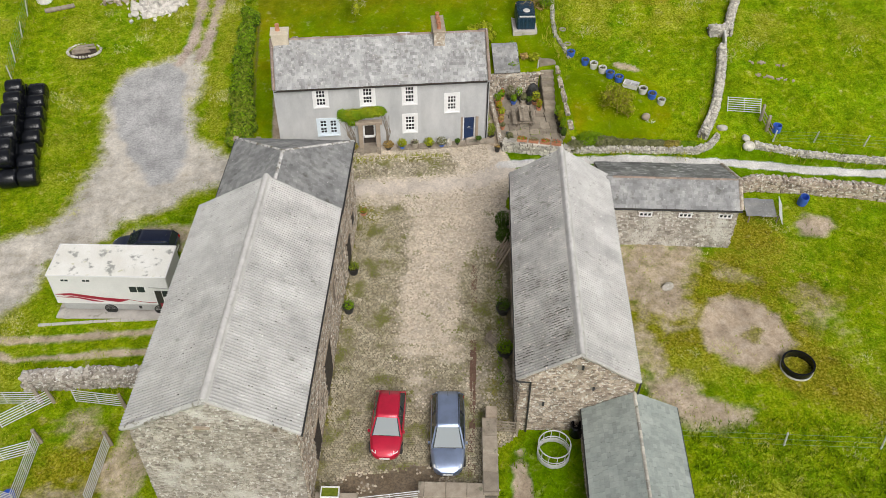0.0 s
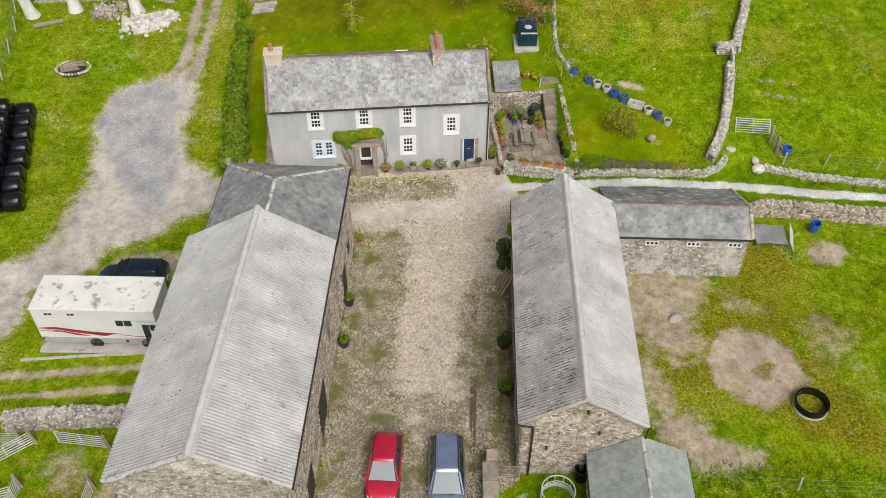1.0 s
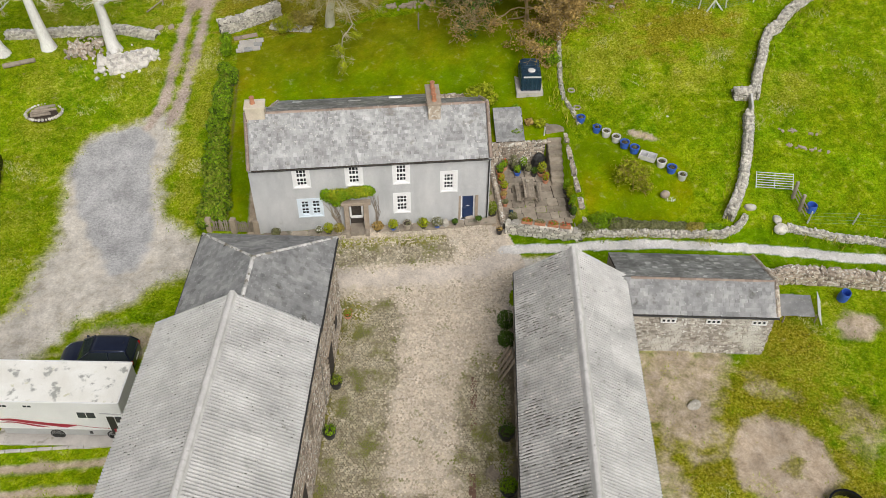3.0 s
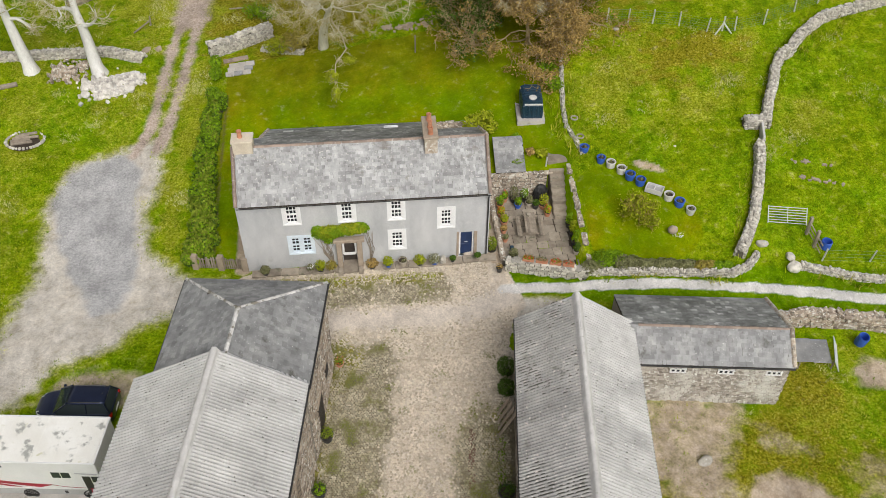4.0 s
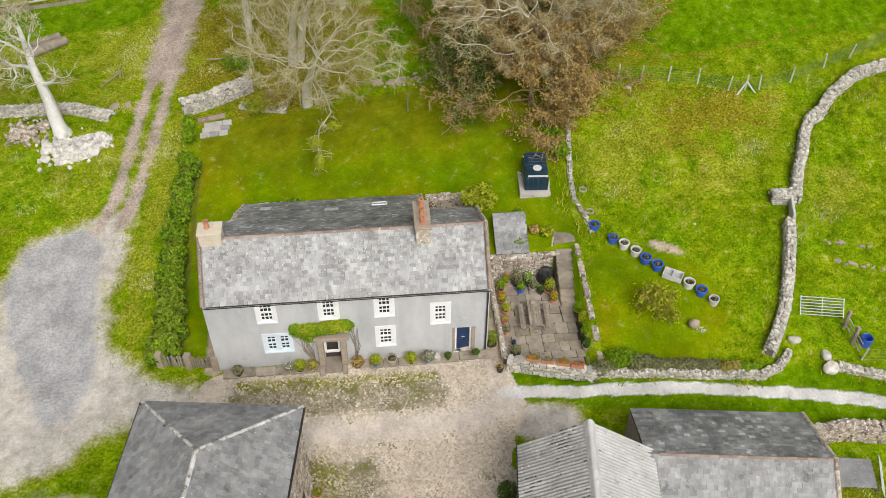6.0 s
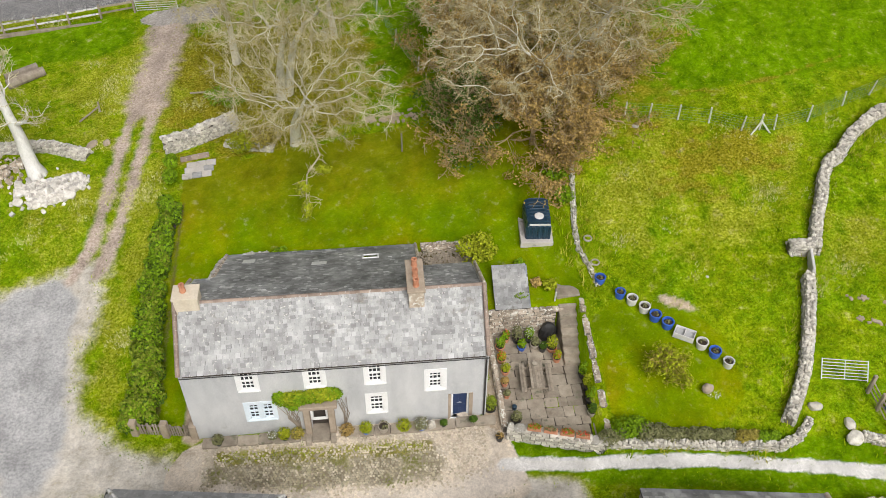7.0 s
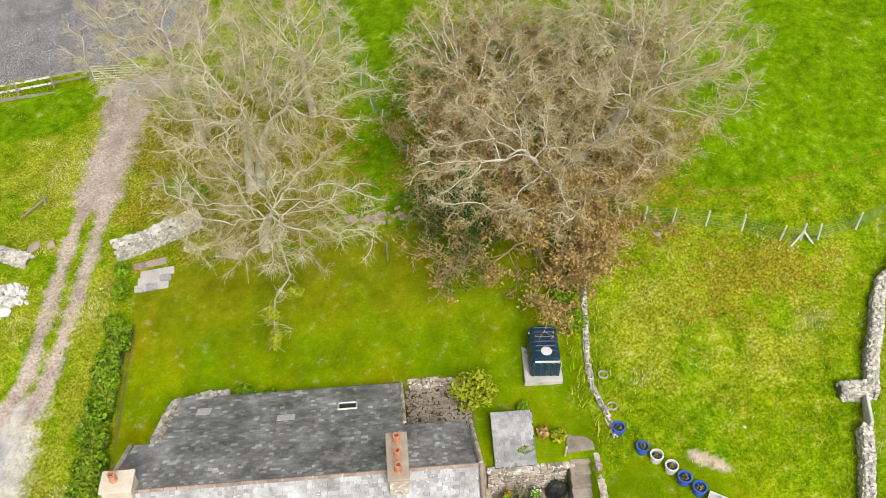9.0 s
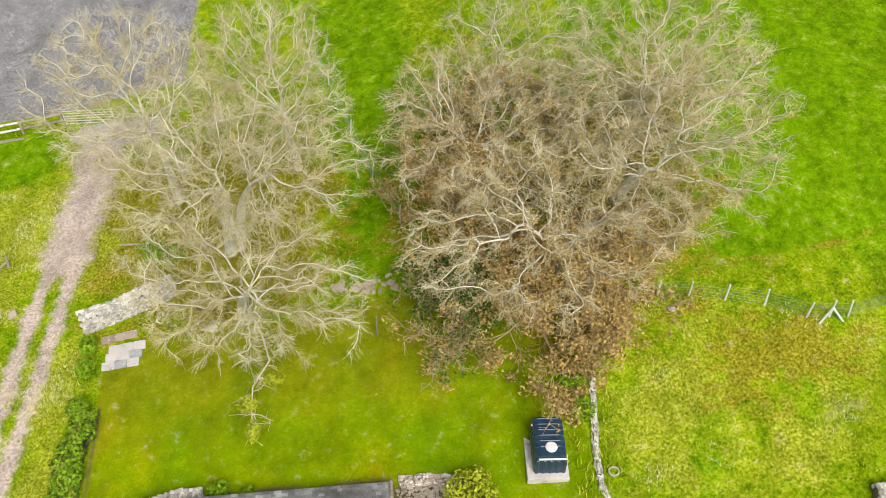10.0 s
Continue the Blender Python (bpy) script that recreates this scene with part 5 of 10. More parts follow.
def opening(parent, name, x0, z0, x1, z1, o, a, n, material=WOOD_DARK, label="", depth=0.06):
    """A door, a shutter or a dark sheet for the shade in a doorway, standing in a rubble wall, with a lintel."""
    m = basis(o, a, n, (0, 0, 1))
    door = part(name, box((x0, 0.0, z0), (x1, depth, z1)), material, parent, label, m)
    part("lintel", box((x0 - 0.2, 0.0, z1), (x1 + 0.2, depth + 0.05, z1 + 0.18), 0.01), SANDSTONE, door)
    for k in range(1, 4):
        x = x0 + (x1 - x0) * k / 4
        part("board", box((x - 0.006, depth, z0 + 0.03), (x + 0.006, depth + 0.012, z1 - 0.03)), BLACK_IRON, door)
    return door


w1 = B1R - B1L - 0.5
gz = lambda q: B1E + (B1T - B1E) * (1 - abs(q - (B1X - B1L - 0.25)) / (w1 / 2)) - 0.12 + 0.8
face(barn, (B1L + 0.25, B1F + 0.2, -0.8), (1, 0, 0), (0, -1, 0), w1, gz, 31, holes=[(3.0, 6.55, 3.5, 6.85)], material=LIMEWASHED, course=0.085, length=0.17)
put("vent_slab", mesh_of("vent_slab", *FLAT_CHUNKS[0], SANDSTONE), barn, Matrix.Translation((-0.35, B1F + 0.14, 6.35)) @ Matrix.Diagonal((0.7, 0.2, 0.12, 1)))
face(barn, (B1R - 0.25, B1F + 0.2, -0.8), (0, 1, 0), (1, 0, 0), B1B - B1F - 0.3, lambda q: B1E + 0.7, 32,
     holes=[(2.6, 0.5, 3.9, 2.9), (6.7, 0.5, 8.6, 3.4), (10.8, 3.2, 11.5, 4.9)], limit=200)
ob1, ab1, nb1 = (B1R - 0.25, B1F + 0.2, -0.8), (0, 1, 0), (1, 0, 0)
# near-black sheets in place of the shade inside the barn and cart doorways
opening(barn, "door", 2.6, 0.4, 3.9, 2.9, ob1, ab1, nb1, label="dark sheet for the shade in the barn doorway")
opening(barn, "door", 6.7, 0.4, 8.6, 3.4, ob1, ab1, nb1, label="dark sheet for the shade in the cart doorway")
opening(barn, "shutter", 10.8, 3.2, 11.5, 4.9, ob1, ab1, nb1, SANDSTONE, "faded pinkish shutter")
part("gutter", tube([(B1R + 0.05, B1F, B1E - 0.06), (B1R + 0.05, B1B, B1E - 0.06)], 0.06), BLACK_IRON, barn)
part("gutter", tube([(B1L - 0.05, B1F, B1E - 0.06), (B1L - 0.05, B1B, B1E - 0.06)], 0.06), BLACK_IRON, barn)
face(barn, (B1L + 0.25, B1B - 0.02, -0.8), (0, -1, 0), (-1, 0, 0), B1B - B1F - 0.3, lambda q: B1E + 0.7, 33, limit=0, course=0.25, length=0.5)
face(annexe, (A_R - 0.2, B1B + 0.1, -0.8), (0, 1, 0), (1, 0, 0), A_B - B1B - 0.35, lambda q: A_E + 0.7, 34, holes=[(1.5, 0.4, 2.7, 3.0), (4.1, 1.9, 4.8, 3.0)], limit=80)
oa = (A_R - 0.2, B1B + 0.1, -0.8)
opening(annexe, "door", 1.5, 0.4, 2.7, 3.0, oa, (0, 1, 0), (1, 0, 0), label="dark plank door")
opening(annexe, "shutter", 4.1, 1.9, 4.8, 3.0, oa, (0, 1, 0), (1, 0, 0), label="small dark shutter")
face(annexe, (A_R - 0.2, A_B - 0.2, -0.8), (-1, 0, 0), (0, 1, 0), A_R - A_L - 0.4, lambda q: A_E + 0.7, 35, limit=0)
part("gutter", tube([(A_R + 0.05, B1B, A_E - 0.06), (A_R + 0.05, A_B, A_E - 0.06)], 0.055), BLACK_IRON, annexe)
part("gutter", tube([(A_L - 0.05, B1B, A_E - 0.06), (A_L - 0.05, A_B, A_E - 0.06)], 0.055), BLACK_IRON, annexe)
part("slate_hook", tube([(0.1, 11.0, 7.12), (0.45, 11.0, 7.16), (0.5, 11.25, 7.05)], 0.03, 6), BLACK_IRON, annexe)

w2 = B2R - B2L - 0.4
gz2 = lambda q: B2E + (B2T - B2E) * (1 - abs(q - w2 / 2) / (w2 / 2)) - 0.12 + 0.8
face(low_barn, (B2L + 0.2, B2F + 0.2, -0.8), (1, 0, 0), (0, -1, 0), w2, gz2, 41, holes=[(2.9, 5.6, 3.05, 5.95), (3.6, 4.0, 3.75, 4.35), (1.2, 2.6, 1.35, 2.95)], course=0.1, length=0.3)
# black blocks on the gable stand for the shade within the vent slits
for x, z in ((0.17, 4.98), (0.87, 3.38), (-1.53, 1.98)):
    part("vent_slit", box((x - 0.05, B2F + 0.12, z - 0.14), (x + 0.05, B2F + 0.2, z + 0.14)), BLACK_IRON, low_barn)
face(low_barn, (B2L + 0.2, B2B - 0.2, -0.8), (0, -1, 0), (-1, 0, 0), B2B - B2F - 0.4, lambda q: B2E + 0.7, 42, limit=100, holes=[(9.0, 0.4, 10.6, 3.2)])
face(low_barn, (B2R - 0.2, B2F + 0.2, -0.8), (0, 1, 0), (1, 0, 0), B2B - B2F - 0.4, lambda q: B2E + 0.7, 43, limit=0)
part("gutter", tube([(B2L - 0.05, B2F + 0.05, B2E - 0.06), (B2L - 0.05, B2B, B2E - 0.06)], 0.055), BLACK_IRON, low_barn)
part("gutter", tube([(B2R + 0.05, B2F + 0.05, B2E - 0.06), (B2R + 0.05, B2B, B2E - 0.06)], 0.055), BLACK_IRON, low_barn)
part("downpipe", tube([(B2L - 0.05, B2F + 0.05, B2E - 0.1), (B2L + 0.1, B2F + 0.04, B2E - 0.2), (B2L + 0.7, B2F + 0.04, B2E - 0.25), (B2L + 0.72, B2F + 0.04, -0.3)], 0.05), BLACK_IRON, low_barn)
part("downpipe", tube([(B2R + 0.03, B2F + 0.05, B2E - 0.1), (B2R, B2F + 0.04, B2E - 0.9)], 0.05), BLACK_IRON, low_barn)

fc_len = C1 - C0 - 0.15
face(out, (CF - 0.15, C0, -0.5), (0, 1, 0), (1, 0, 0), fc_len, lambda q: CZF + 0.4, 51, holes=[(2.3, 2.95, 3.05, 3.4), (4.75, 2.95, 5.5, 3.4), (7.2, 2.95, 7.95, 3.4)], limit=260, material=LIMEWASHED, course=0.11, length=0.22)
for y in (2.3, 4.75, 7.2):
    wn_ = part("window", box((CF - 0.14, C0 + y, 2.62), (CF - 0.1, C0 + y + 0.75, 2.9)), PANE, out, "tiny white-framed window under the eaves")
    bmf = bmesh.new()
    for k in (0, 0.25, 0.5, 0.75):
        add_box(bmf, (CF - 0.12, C0 + y + k - 0.04, 2.6), (CF - 0.04, C0 + y + k + 0.04, 2.92))
    for z in (2.59, 2.87):
        add_box(bmf, (CF - 0.12, C0 + y, z), (CF - 0.04, C0 + y + 0.75, z + 0.05))
    part("frame", bmf, WHITE, wn_)
part("gutter", tube([(CF + 0.05, C0, CZF - 0.05), (CF + 0.05, C1, CZF - 0.05)], 0.045), BLACK_IRON, out)
face(out, (CB + 0.2, C1 - 0.15, -0.5), (1, 0, 0), (0, 1, 0), CF - CB - 0.35, lambda q: 3.0, 52, limit=0)
face(store, (DL + 0.2, D0, -0.8), (0, -1, 0), (-1, 0, 0), D0 - D1, lambda q: DZL + 0.75, 61, limit=60)
face(store, (DR - 0.2, D1, -0.8), (0, 1, 0), (1, 0, 0), D0 - D1, lambda q: DZR + 0.75, 62, limit=0)
part("gutter", tube([(DL - 0.04, D1, DZL - 0.04), (DL - 0.04, D0, DZL - 0.04)], 0.045), BLACK_IRON, store)
part("gutter", tube([(DR + 0.04, D1, DZR - 0.04), (DR + 0.04, D0, DZR - 0.04)], 0.045), BLACK_IRON, store)
face(house, (LX0 + 0.2, LB - 0.15, 0.6), (0, -1, 0), (-1, 0, 0), LB - HB, lambda q: 2.4 + q * REAR, 71, limit=0, material=LIMESTONE)
# skylight and lead patches on the rear roof
for x0, x1, y0, y1, mt, nm in ((-5.95, -5.1, 7.6, 8.2, PANE, "skylight"), (-12.55, -11.9, 8.1, 8.7, GALV, "roof_patch"), (-8.7, -7.9, 7.0, 7.5, GALV, "roof_patch")):
    z0, z1 = rear_z(y0) + 0.08, rear_z(y1) + 0.08
    p_ = part(nm, prism([(x0, y0, z0), (x1, y0, z0), (x1, y1, z1), (x0, y1, z1)], 0.05), mt, house)
    if nm == "skylight":
        for a_, b_ in (((x0, y0), (x1, y0)), ((x1, y0), (x1, y1)), ((x1, y1), (x0, y1)), ((x0, y1), (x0, y0))):
            part("frame", tube([(a_[0], a_[1], rear_z(a_[1]) + 0.1), (b_[0], b_[1], rear_z(b_[1]) + 0.1)], 0.045, 6), GALV, p_)

# ---- vehicles ----
def paint(name, color, flake=0.3):
    m, N, L = nodes_of(name)
    b = N["Principled BSDF"]
    n = noise_node(N, L, 1.5, 4, 0.6)
    L.new(mix(N, L, smooth(N, L, n, 0.3, 0.7), color, tuple(c * 0.82 for c in color)), b.inputs["Base Color"])
    b.inputs["Metallic"].default_value, b.inputs["Roughness"].default_value = flake, 0.32
    b.inputs["Coat Weight"].default_value, b.inputs["Coat Roughness"].default_value = 0.8, 0.06
    return m


RED_PAINT = paint("red_car_paint", (0.6, 0.012, 0.05), 0.25)
BLUE_PAINT = paint("steel_blue_car_paint", (0.46, 0.56, 0.8), 0.85)
DARK_PAINT = paint("dark_blue_car_paint", (0.02, 0.03, 0.075), 0.75)
CAR_GLASS = glass("car_glass", (0.03, 0.04, 0.045), 0.03)
# the pale tint paints the overcast sky's reflection into the windscreens
SCREEN_SKY_GLASS = glass("windscreen_sky_glass", (0.28, 0.31, 0.325), 0.08)
RUBBER = mat("rubber", [(0.3, grey(0.015)), (0.7, grey(0.03))], 5, 0.8, 0.2, 60, 0.003)
ALLOY = mat("alloy_wheel", [(0.3, grey(0.45)), (0.7, grey(0.6))], 5, 0.35, 0.05, 60, 0.002, metal=0.8)
LAMP_CLEAR = glass("headlamp_lens", (0.7, 0.72, 0.72), 0.08)
LAMP_RED = glass("tail_lamp_lens", (0.4, 0.01, 0.01), 0.1)
PLATE = mat("number_plate", [(0.3, grey(0.7)), (0.7, grey(0.8))], 5, 0.4, 0)


def loft(sections):
    """A skin through rings of points, closed at both ends."""
    bm = bmesh.new()
    rings = [[bm.verts.new(p) for p in s] for s in sections]
    n = len(rings[0])
    for a, b in zip(rings, rings[1:]):
        for k in range(n):
            bm.faces.new((a[k], a[(k + 1) % n], b[(k + 1) % n], b[k]))
    bm.faces.new(rings[0][::-1])
    bm.faces.new(rings[-1])
    return bm


def car(name, m, length, width, height, body_paint, label, estate=False, screen=SCREEN_SKY_GLASS):
    """A car that faces +y, its wheels at z = 0."""
    c = thing(name, m, label, "car")
    L_, W, Ht = length / 2, width / 2, height
    belt = Ht * 0.62

    def ring(y, w, top, low=0.2):
        return [(-w * 0.96, y, low), (-w, y, low + 0.18), (-w, y, top - 0.22), (-w * 0.96, y, top - 0.08), (-w * 0.8, y, top), (w * 0.8, y, top), (w * 0.96, y, top - 0.08), (w, y, top - 0.22), (w, y, low + 0.18), (w * 0.96, y, low)]

    rear = -L_
    st = [(rear, 0.78, belt - 0.06, 0.36), (rear + 0.08, 0.9, belt, 0.28), (rear + 0.4, 0.97, belt + 0.02, 0.2), (-0.2, 1.0, belt + 0.01, 0.18), (L_ * 0.38, 0.99, belt - 0.02, 0.18),
          (L_ * 0.62, 0.95, belt - 0.07, 0.2), (L_ * 0.78, 0.88, belt - 0.13, 0.22), (L_ - 0.24, 0.78, belt - 0.22, 0.25), (L_ - 0.09, 0.6, belt - 0.3, 0.28), (L_ - 0.02, 0.42, belt - 0.36, 0.3), (L_, 0.25, belt - 0.42, 0.34)]
    bm = loft([ring(y, W * f, t, lo) for y, f, t, lo in st])
    body = part("body", bm, body_paint, c, "", None, False)
    mod = body.modifiers.new("bevel", "BEVEL")
    mod.width, mod.segments, mod.limit_method = 0.03, 2, "ANGLE"
    # cabin: glass up to the roof
    y_r0, y_r1 = (rear + 0.06, rear + 0.32) if estate else (rear + 0.1, rear + 0.48)
    y_f1, y_f0 = L_ * 0.06, L_ * 0.47
    g = [(-W * 0.91, y_r0, belt - 0.03), (W * 0.91, y_r0, belt - 0.03), (W * 0.92, y_f0, belt - 0.05), (-W * 0.92, y_f0, belt - 0.05)]
    t_ = [(-W * 0.64, y_r1, Ht - 0.06), (W * 0.64, y_r1, Ht - 0.06), (W * 0.67, y_f1, Ht - 0.05), (-W * 0.67, y_f1, Ht - 0.05)]
    bg = bmesh.new()
    va, vb = [bg.verts.new(p) for p in g], [bg.verts.new(p) for p in t_]
    for k in range(4):
        bg.faces.new((va[k], va[(k + 1) % 4], vb[(k + 1) % 4], vb[k]))
    bg.faces.new(vb)
    bg.faces.new(va[::-1])
    part("greenhouse", bg, CAR_GLASS, c, "dark tinted windows")

    def quad_on(a, b, u0, v0, u1, v1, lift, nm, mt):
        """A thin panel on the face whose lower edge is a and upper edge is b."""
        (a0, a1), (b0, b1) = [[Vector(p) for p in e] for e in (a, b)]
        pt = lambda u, v: (a0.lerp(a1, u)).lerp(b0.lerp(b1, u), v)
        q = [pt(u0, v0), pt(u1, v0), pt(u1, v1), pt(u0, v1)]
        nn = (q[1] - q[0]).cross(q[3] - q[0]).normalized()
        return part(nm, prism([p + nn * lift for p in q], lift * 0.9, -nn), mt, c)

    quad_on((g[2], g[3]), (t_[2], t_[3]), 0.07, 0.05, 0.93, 0.97, 0.02, "windscreen", screen)
    quad_on((g[0], g[1]), (t_[0], t_[1]), 0.1, 0.2, 0.9, 0.92, 0.02, "rear_window", CAR_GLASS)
    # roof, slightly crowned, and its pillars
    rp = [(y_r1 - 0.06, 0.61), (y_r1 + 0.3, 0.665), ((y_r1 + y_f1) / 2, 0.69), (y_f1 - 0.25, 0.69), (y_f1 + 0.04, 0.66)]
    rf_ = loft([[(-W * f, y, Ht - 0.08), (-W * f, y, Ht - 0.05), (-W * f * 0.8, y, Ht - 0.005 - 0.03 * (k in (0, 4))), (W * f * 0.8, y, Ht - 0.005 - 0.03 * (k in (0, 4))), (W * f, y, Ht - 0.05), (W * f, y, Ht - 0.08)] for k, (y, f) in enumerate(rp)])
    part("roof", rf_, body_paint, c, "", None, False)
    for sx in (-1, 1):
        for lo, hi in ((g[2], t_[2]), (g[1], t_[1])):
            p, q = Vector((sx * abs(lo[0]), lo[1], lo[2])), Vector((sx * abs(hi[0]), hi[1], hi[2]))
            part("pillar", tube([p, q], 0.045, 6), body_paint, c)
        ym = (y_f1 + y_r1) / 2
        part("pillar", tube([(sx * W * 0.91, ym, belt - 0.02), (sx * W * 0.66, ym, Ht - 0.05)], 0.03, 6), DARK_PAINT, c)
        mir = part("wing_mirror", loft([[(sx * W * (0.98 + 0.13 * u), L_ * 0.36 + dy, belt + 0.02 + dz) for dy, dz in ((-0.06, 0), (0.05, 0), (0.06, 0.12), (-0.05, 0.13))] for u in (0, 0.6, 1)]), body_paint, c)
        part("headlamp", loft([[(sx * W * (0.52 + 0.26 * u), L_ - 0.34 + 0.16 * (1 - u) + dy, belt - 0.29 + dz) for dy, dz in ((-0.12, 0.06), (0.04, -0.02), (0.06, 0.03), (-0.1, 0.1))] for u in (0, 0.5, 1)]), LAMP_CLEAR, c)
        part("tail_lamp", box((sx * W * 0.84 - 0.09, rear - 0.01, belt - 0.28), (sx * W * 0.84 + 0.09, rear + 0.14, belt - 0.06), 0.02), LAMP_RED, c)
        for y in (L_ * 0.62, -L_ * 0.62):
            tyre = part("wheel", lathe([(0.2, -0.1), (0.3, -0.1), (0.32, -0.06), (0.32, 0.06), (0.3, 0.1), (0.2, 0.1)], 20), RUBBER, c, "", Matrix.Translation((sx * (W - 0.11), y, 0.32)) @ Matrix.Rotation(radians(90), 4, "Y"))
            part("rim", lathe([(0.06, -0.105), (0.2, -0.095), (0.21, -0.02), (0.21, 0.02), (0.2, 0.095), (0.06, 0.105)], 12), ALLOY, tyre)
    part("grille", box((-W * 0.24, L_ - 0.09, belt - 0.5), (W * 0.24, L_ + 0.012, belt - 0.42), 0.02), BLACK_IRON, c)
    part("number_plate", box((-0.26, L_ + 0.005, 0.36), (0.26, L_ + 0.025, 0.47)), PLATE, c)
    part("number_plate", box((-0.26, rear - 0.03, 0.5), (0.26, rear - 0.005, 0.61)), PLATE, c)
    if estate:
        for sx in (-1, 1):
            part("roof_rail", tube([(sx * W * 0.62, y_r1 + 0.15, Ht - 0.01), (sx * W * 0.62, y_r1 + 0.3, Ht + 0.035), (sx * W * 0.62, y_f1 - 0.3, Ht + 0.035), (sx * W * 0.62, y_f1 - 0.12, Ht - 0.01)], 0.018, 6), BLACK_IRON, c)
    part("aerial", tube([(0, y_r1 + 0.25, Ht - 0.02), (0, y_r1 + 0.12, Ht + 0.14)], 0.012, 5), BLACK_IRON, c)
    part("wiper", tube([(-0.4, y_f0 + 0.02, belt + 0.0), (0.35, y_f0 - 0.02, belt + 0.02)], 0.012, 5), BLACK_IRON, c)
    return c


car("hatchback_car", pose(-8.42, -24.5, land_at(-8.4, -24.3) + 0.06, 0, 0, 172), 3.95, 1.72, 1.45, RED_PAINT, "small red hatchback parked on the cobbles")
car("estate_car", pose(-5.36, -25.35, land_at(-5.4, -25.1) + 0.06, 0, 0, 174.5), 4.65, 1.82, 1.45, BLUE_PAINT, "metallic blue-grey estate car parked on the cobbles", True)
car("people_carrier", pose(-23.1, -9.75, land_at(-23.1, -9.7) + 0.03, 0, 0, 85), 4.2, 1.8, 1.6, DARK_PAINT, "very dark blue people carrier on the worn drive", True, CAR_GLASS)

# the horse lorry
VAN = mat("lorry_panel", [(0.3, grey(0.68)), (0.7, grey(0.76))], 1.0, 0.4, 0.05, 40, 0.003, spots=[((0.42, 0.42, 0.4), 0.8, 0.66, 0.85)])
VAN_ROOF = mat("lorry_roof", [(0.35, (0.76, 0.74, 0.68)), (0.65, (0.86, 0.85, 0.81))], 0.8, 0.6, 0.1, 30, 0.004,
               spots=[((0.36, 0.36, 0.33), 1.5, 0.55, 0.66), ((0.62, 0.6, 0.45), 2.3, 0.62, 0.72)])
VAN_GREY = mat("lorry_skirt", [(0.3, grey(0.36)), (0.7, grey(0.43))], 1.5, 0.45, 0.1, 40, 0.004)
MAROON = mat("maroon_stripe", [(0.3, (0.3, 0.006, 0.03)), (0.7, (0.36, 0.01, 0.04))], 3, 0.35, 0)
LM = pose(-23.85, -13.42, land_at(-23.8, -13.4), 0, 0, -6.5)
lorry = thing("horse_lorry", LM, "large pale horse lorry with maroon stripes and a stained roof", "lorry")
LW, LL, LZ0, LZ1 = 1.3, 3.43, 0.28, 3.1
part("body", box((-LL, -LW, LZ0 + 0.5), (LL, LW, LZ1), 0.04), VAN, lorry)
part("skirt", box((-LL + 0.35, -LW + 0.02, LZ0), (LL - 0.05, LW - 0.02, LZ0 + 0.5), 0.03), VAN_GREY, lorry)
roof_ = part("roof", box((-LL + 0.04, -LW + 0.04, LZ1), (LL - 0.04, LW - 0.04, LZ1 + 0.04), 0.015), VAN_ROOF, lorry, "white roof streaked with grey dirt")
for k in range(1, 7):
    x = -LL + 2 * LL * k / 7
    part("roof_seam", box((x - 0.02, -LW + 0.05, LZ1 + 0.04), (x + 0.02, LW - 0.05, LZ1 + 0.055)), VAN_ROOF, roof_)
for lo, hi in (((-LL, -LW), (LL, -LW)), ((-LL, LW), (LL, LW)), ((-LL, -LW), (-LL, LW)), ((LL, -LW), (LL, LW))):
    part("edge_trim", tube([(*lo, LZ1), (*hi, LZ1)], 0.045, 6), VAN, lorry)
# a flat black panel paints the dark inside of the open cab doorway
part("cab_door", box((2.55, -LW - 0.008, 0.45), (2.95, -LW + 0.05, 2.0), 0.01), BLACK_IRON, lorry, "black panel for the shade in the open cab doorway")
part("cab_step", box((2.7, -LW - 0.016, 0.5), (3.25, -LW + 0.04, 0.95), 0.01), MAROON, lorry)
part("cab_window", box((2.98, -LW - 0.012, 1.5), (3.4, -LW + 0.055, 2.0), 0.01), CAR_GLASS, lorry)
part("awning", tube([(2.3, -LW - 0.03, 2.3), (3.38, -LW - 0.03, 2.22)], 0.03, 6), VAN_GREY, lorry)
for x0, x1, z0, z1 in ((-2.68, -2.5, 2.66, 2.8), (-2.46, -2.26, 2.66, 2.8), (-1.42, -1.24, 2.66, 2.8), (-1.2, -1.02, 2.66, 2.8), (1.14, 1.56, 1.85, 2.3), (1.6, 2.02, 1.85, 2.3)):
    wv = part("window", box((x0, -LW - 0.012, z0), (x1, -LW + 0.01, z1), 0.005), CAR_GLASS, lorry)
part("vent", box((1.36, -LW - 0.0, 0.45), (1.52, -LW + 0.05, 0.66)), BLACK_IRON, lorry)


def stripe(pts, z_w):
    bm = bmesh.new()
    tops = [bm.verts.new((x, -LW - 0.006, z + w / 2)) for (x, z), w in zip(pts, z_w)]
    lows = [bm.verts.new((x, -LW - 0.006, z - w / 2)) for (x, z), w in zip(pts, z_w)]
    back = [bm.verts.new((x, -LW + 0.004, z)) for x, z in pts]
    for k in range(len(pts) - 1):
        bm.faces.new((tops[k], lows[k], lows[k + 1], tops[k + 1]))
        bm.faces.new((tops[k], tops[k + 1], back[k + 1], back[k]))
        bm.faces.new((lows[k + 1], lows[k], back[k], back[k + 1]))
    part("stripe", bm, MAROON, lorry)


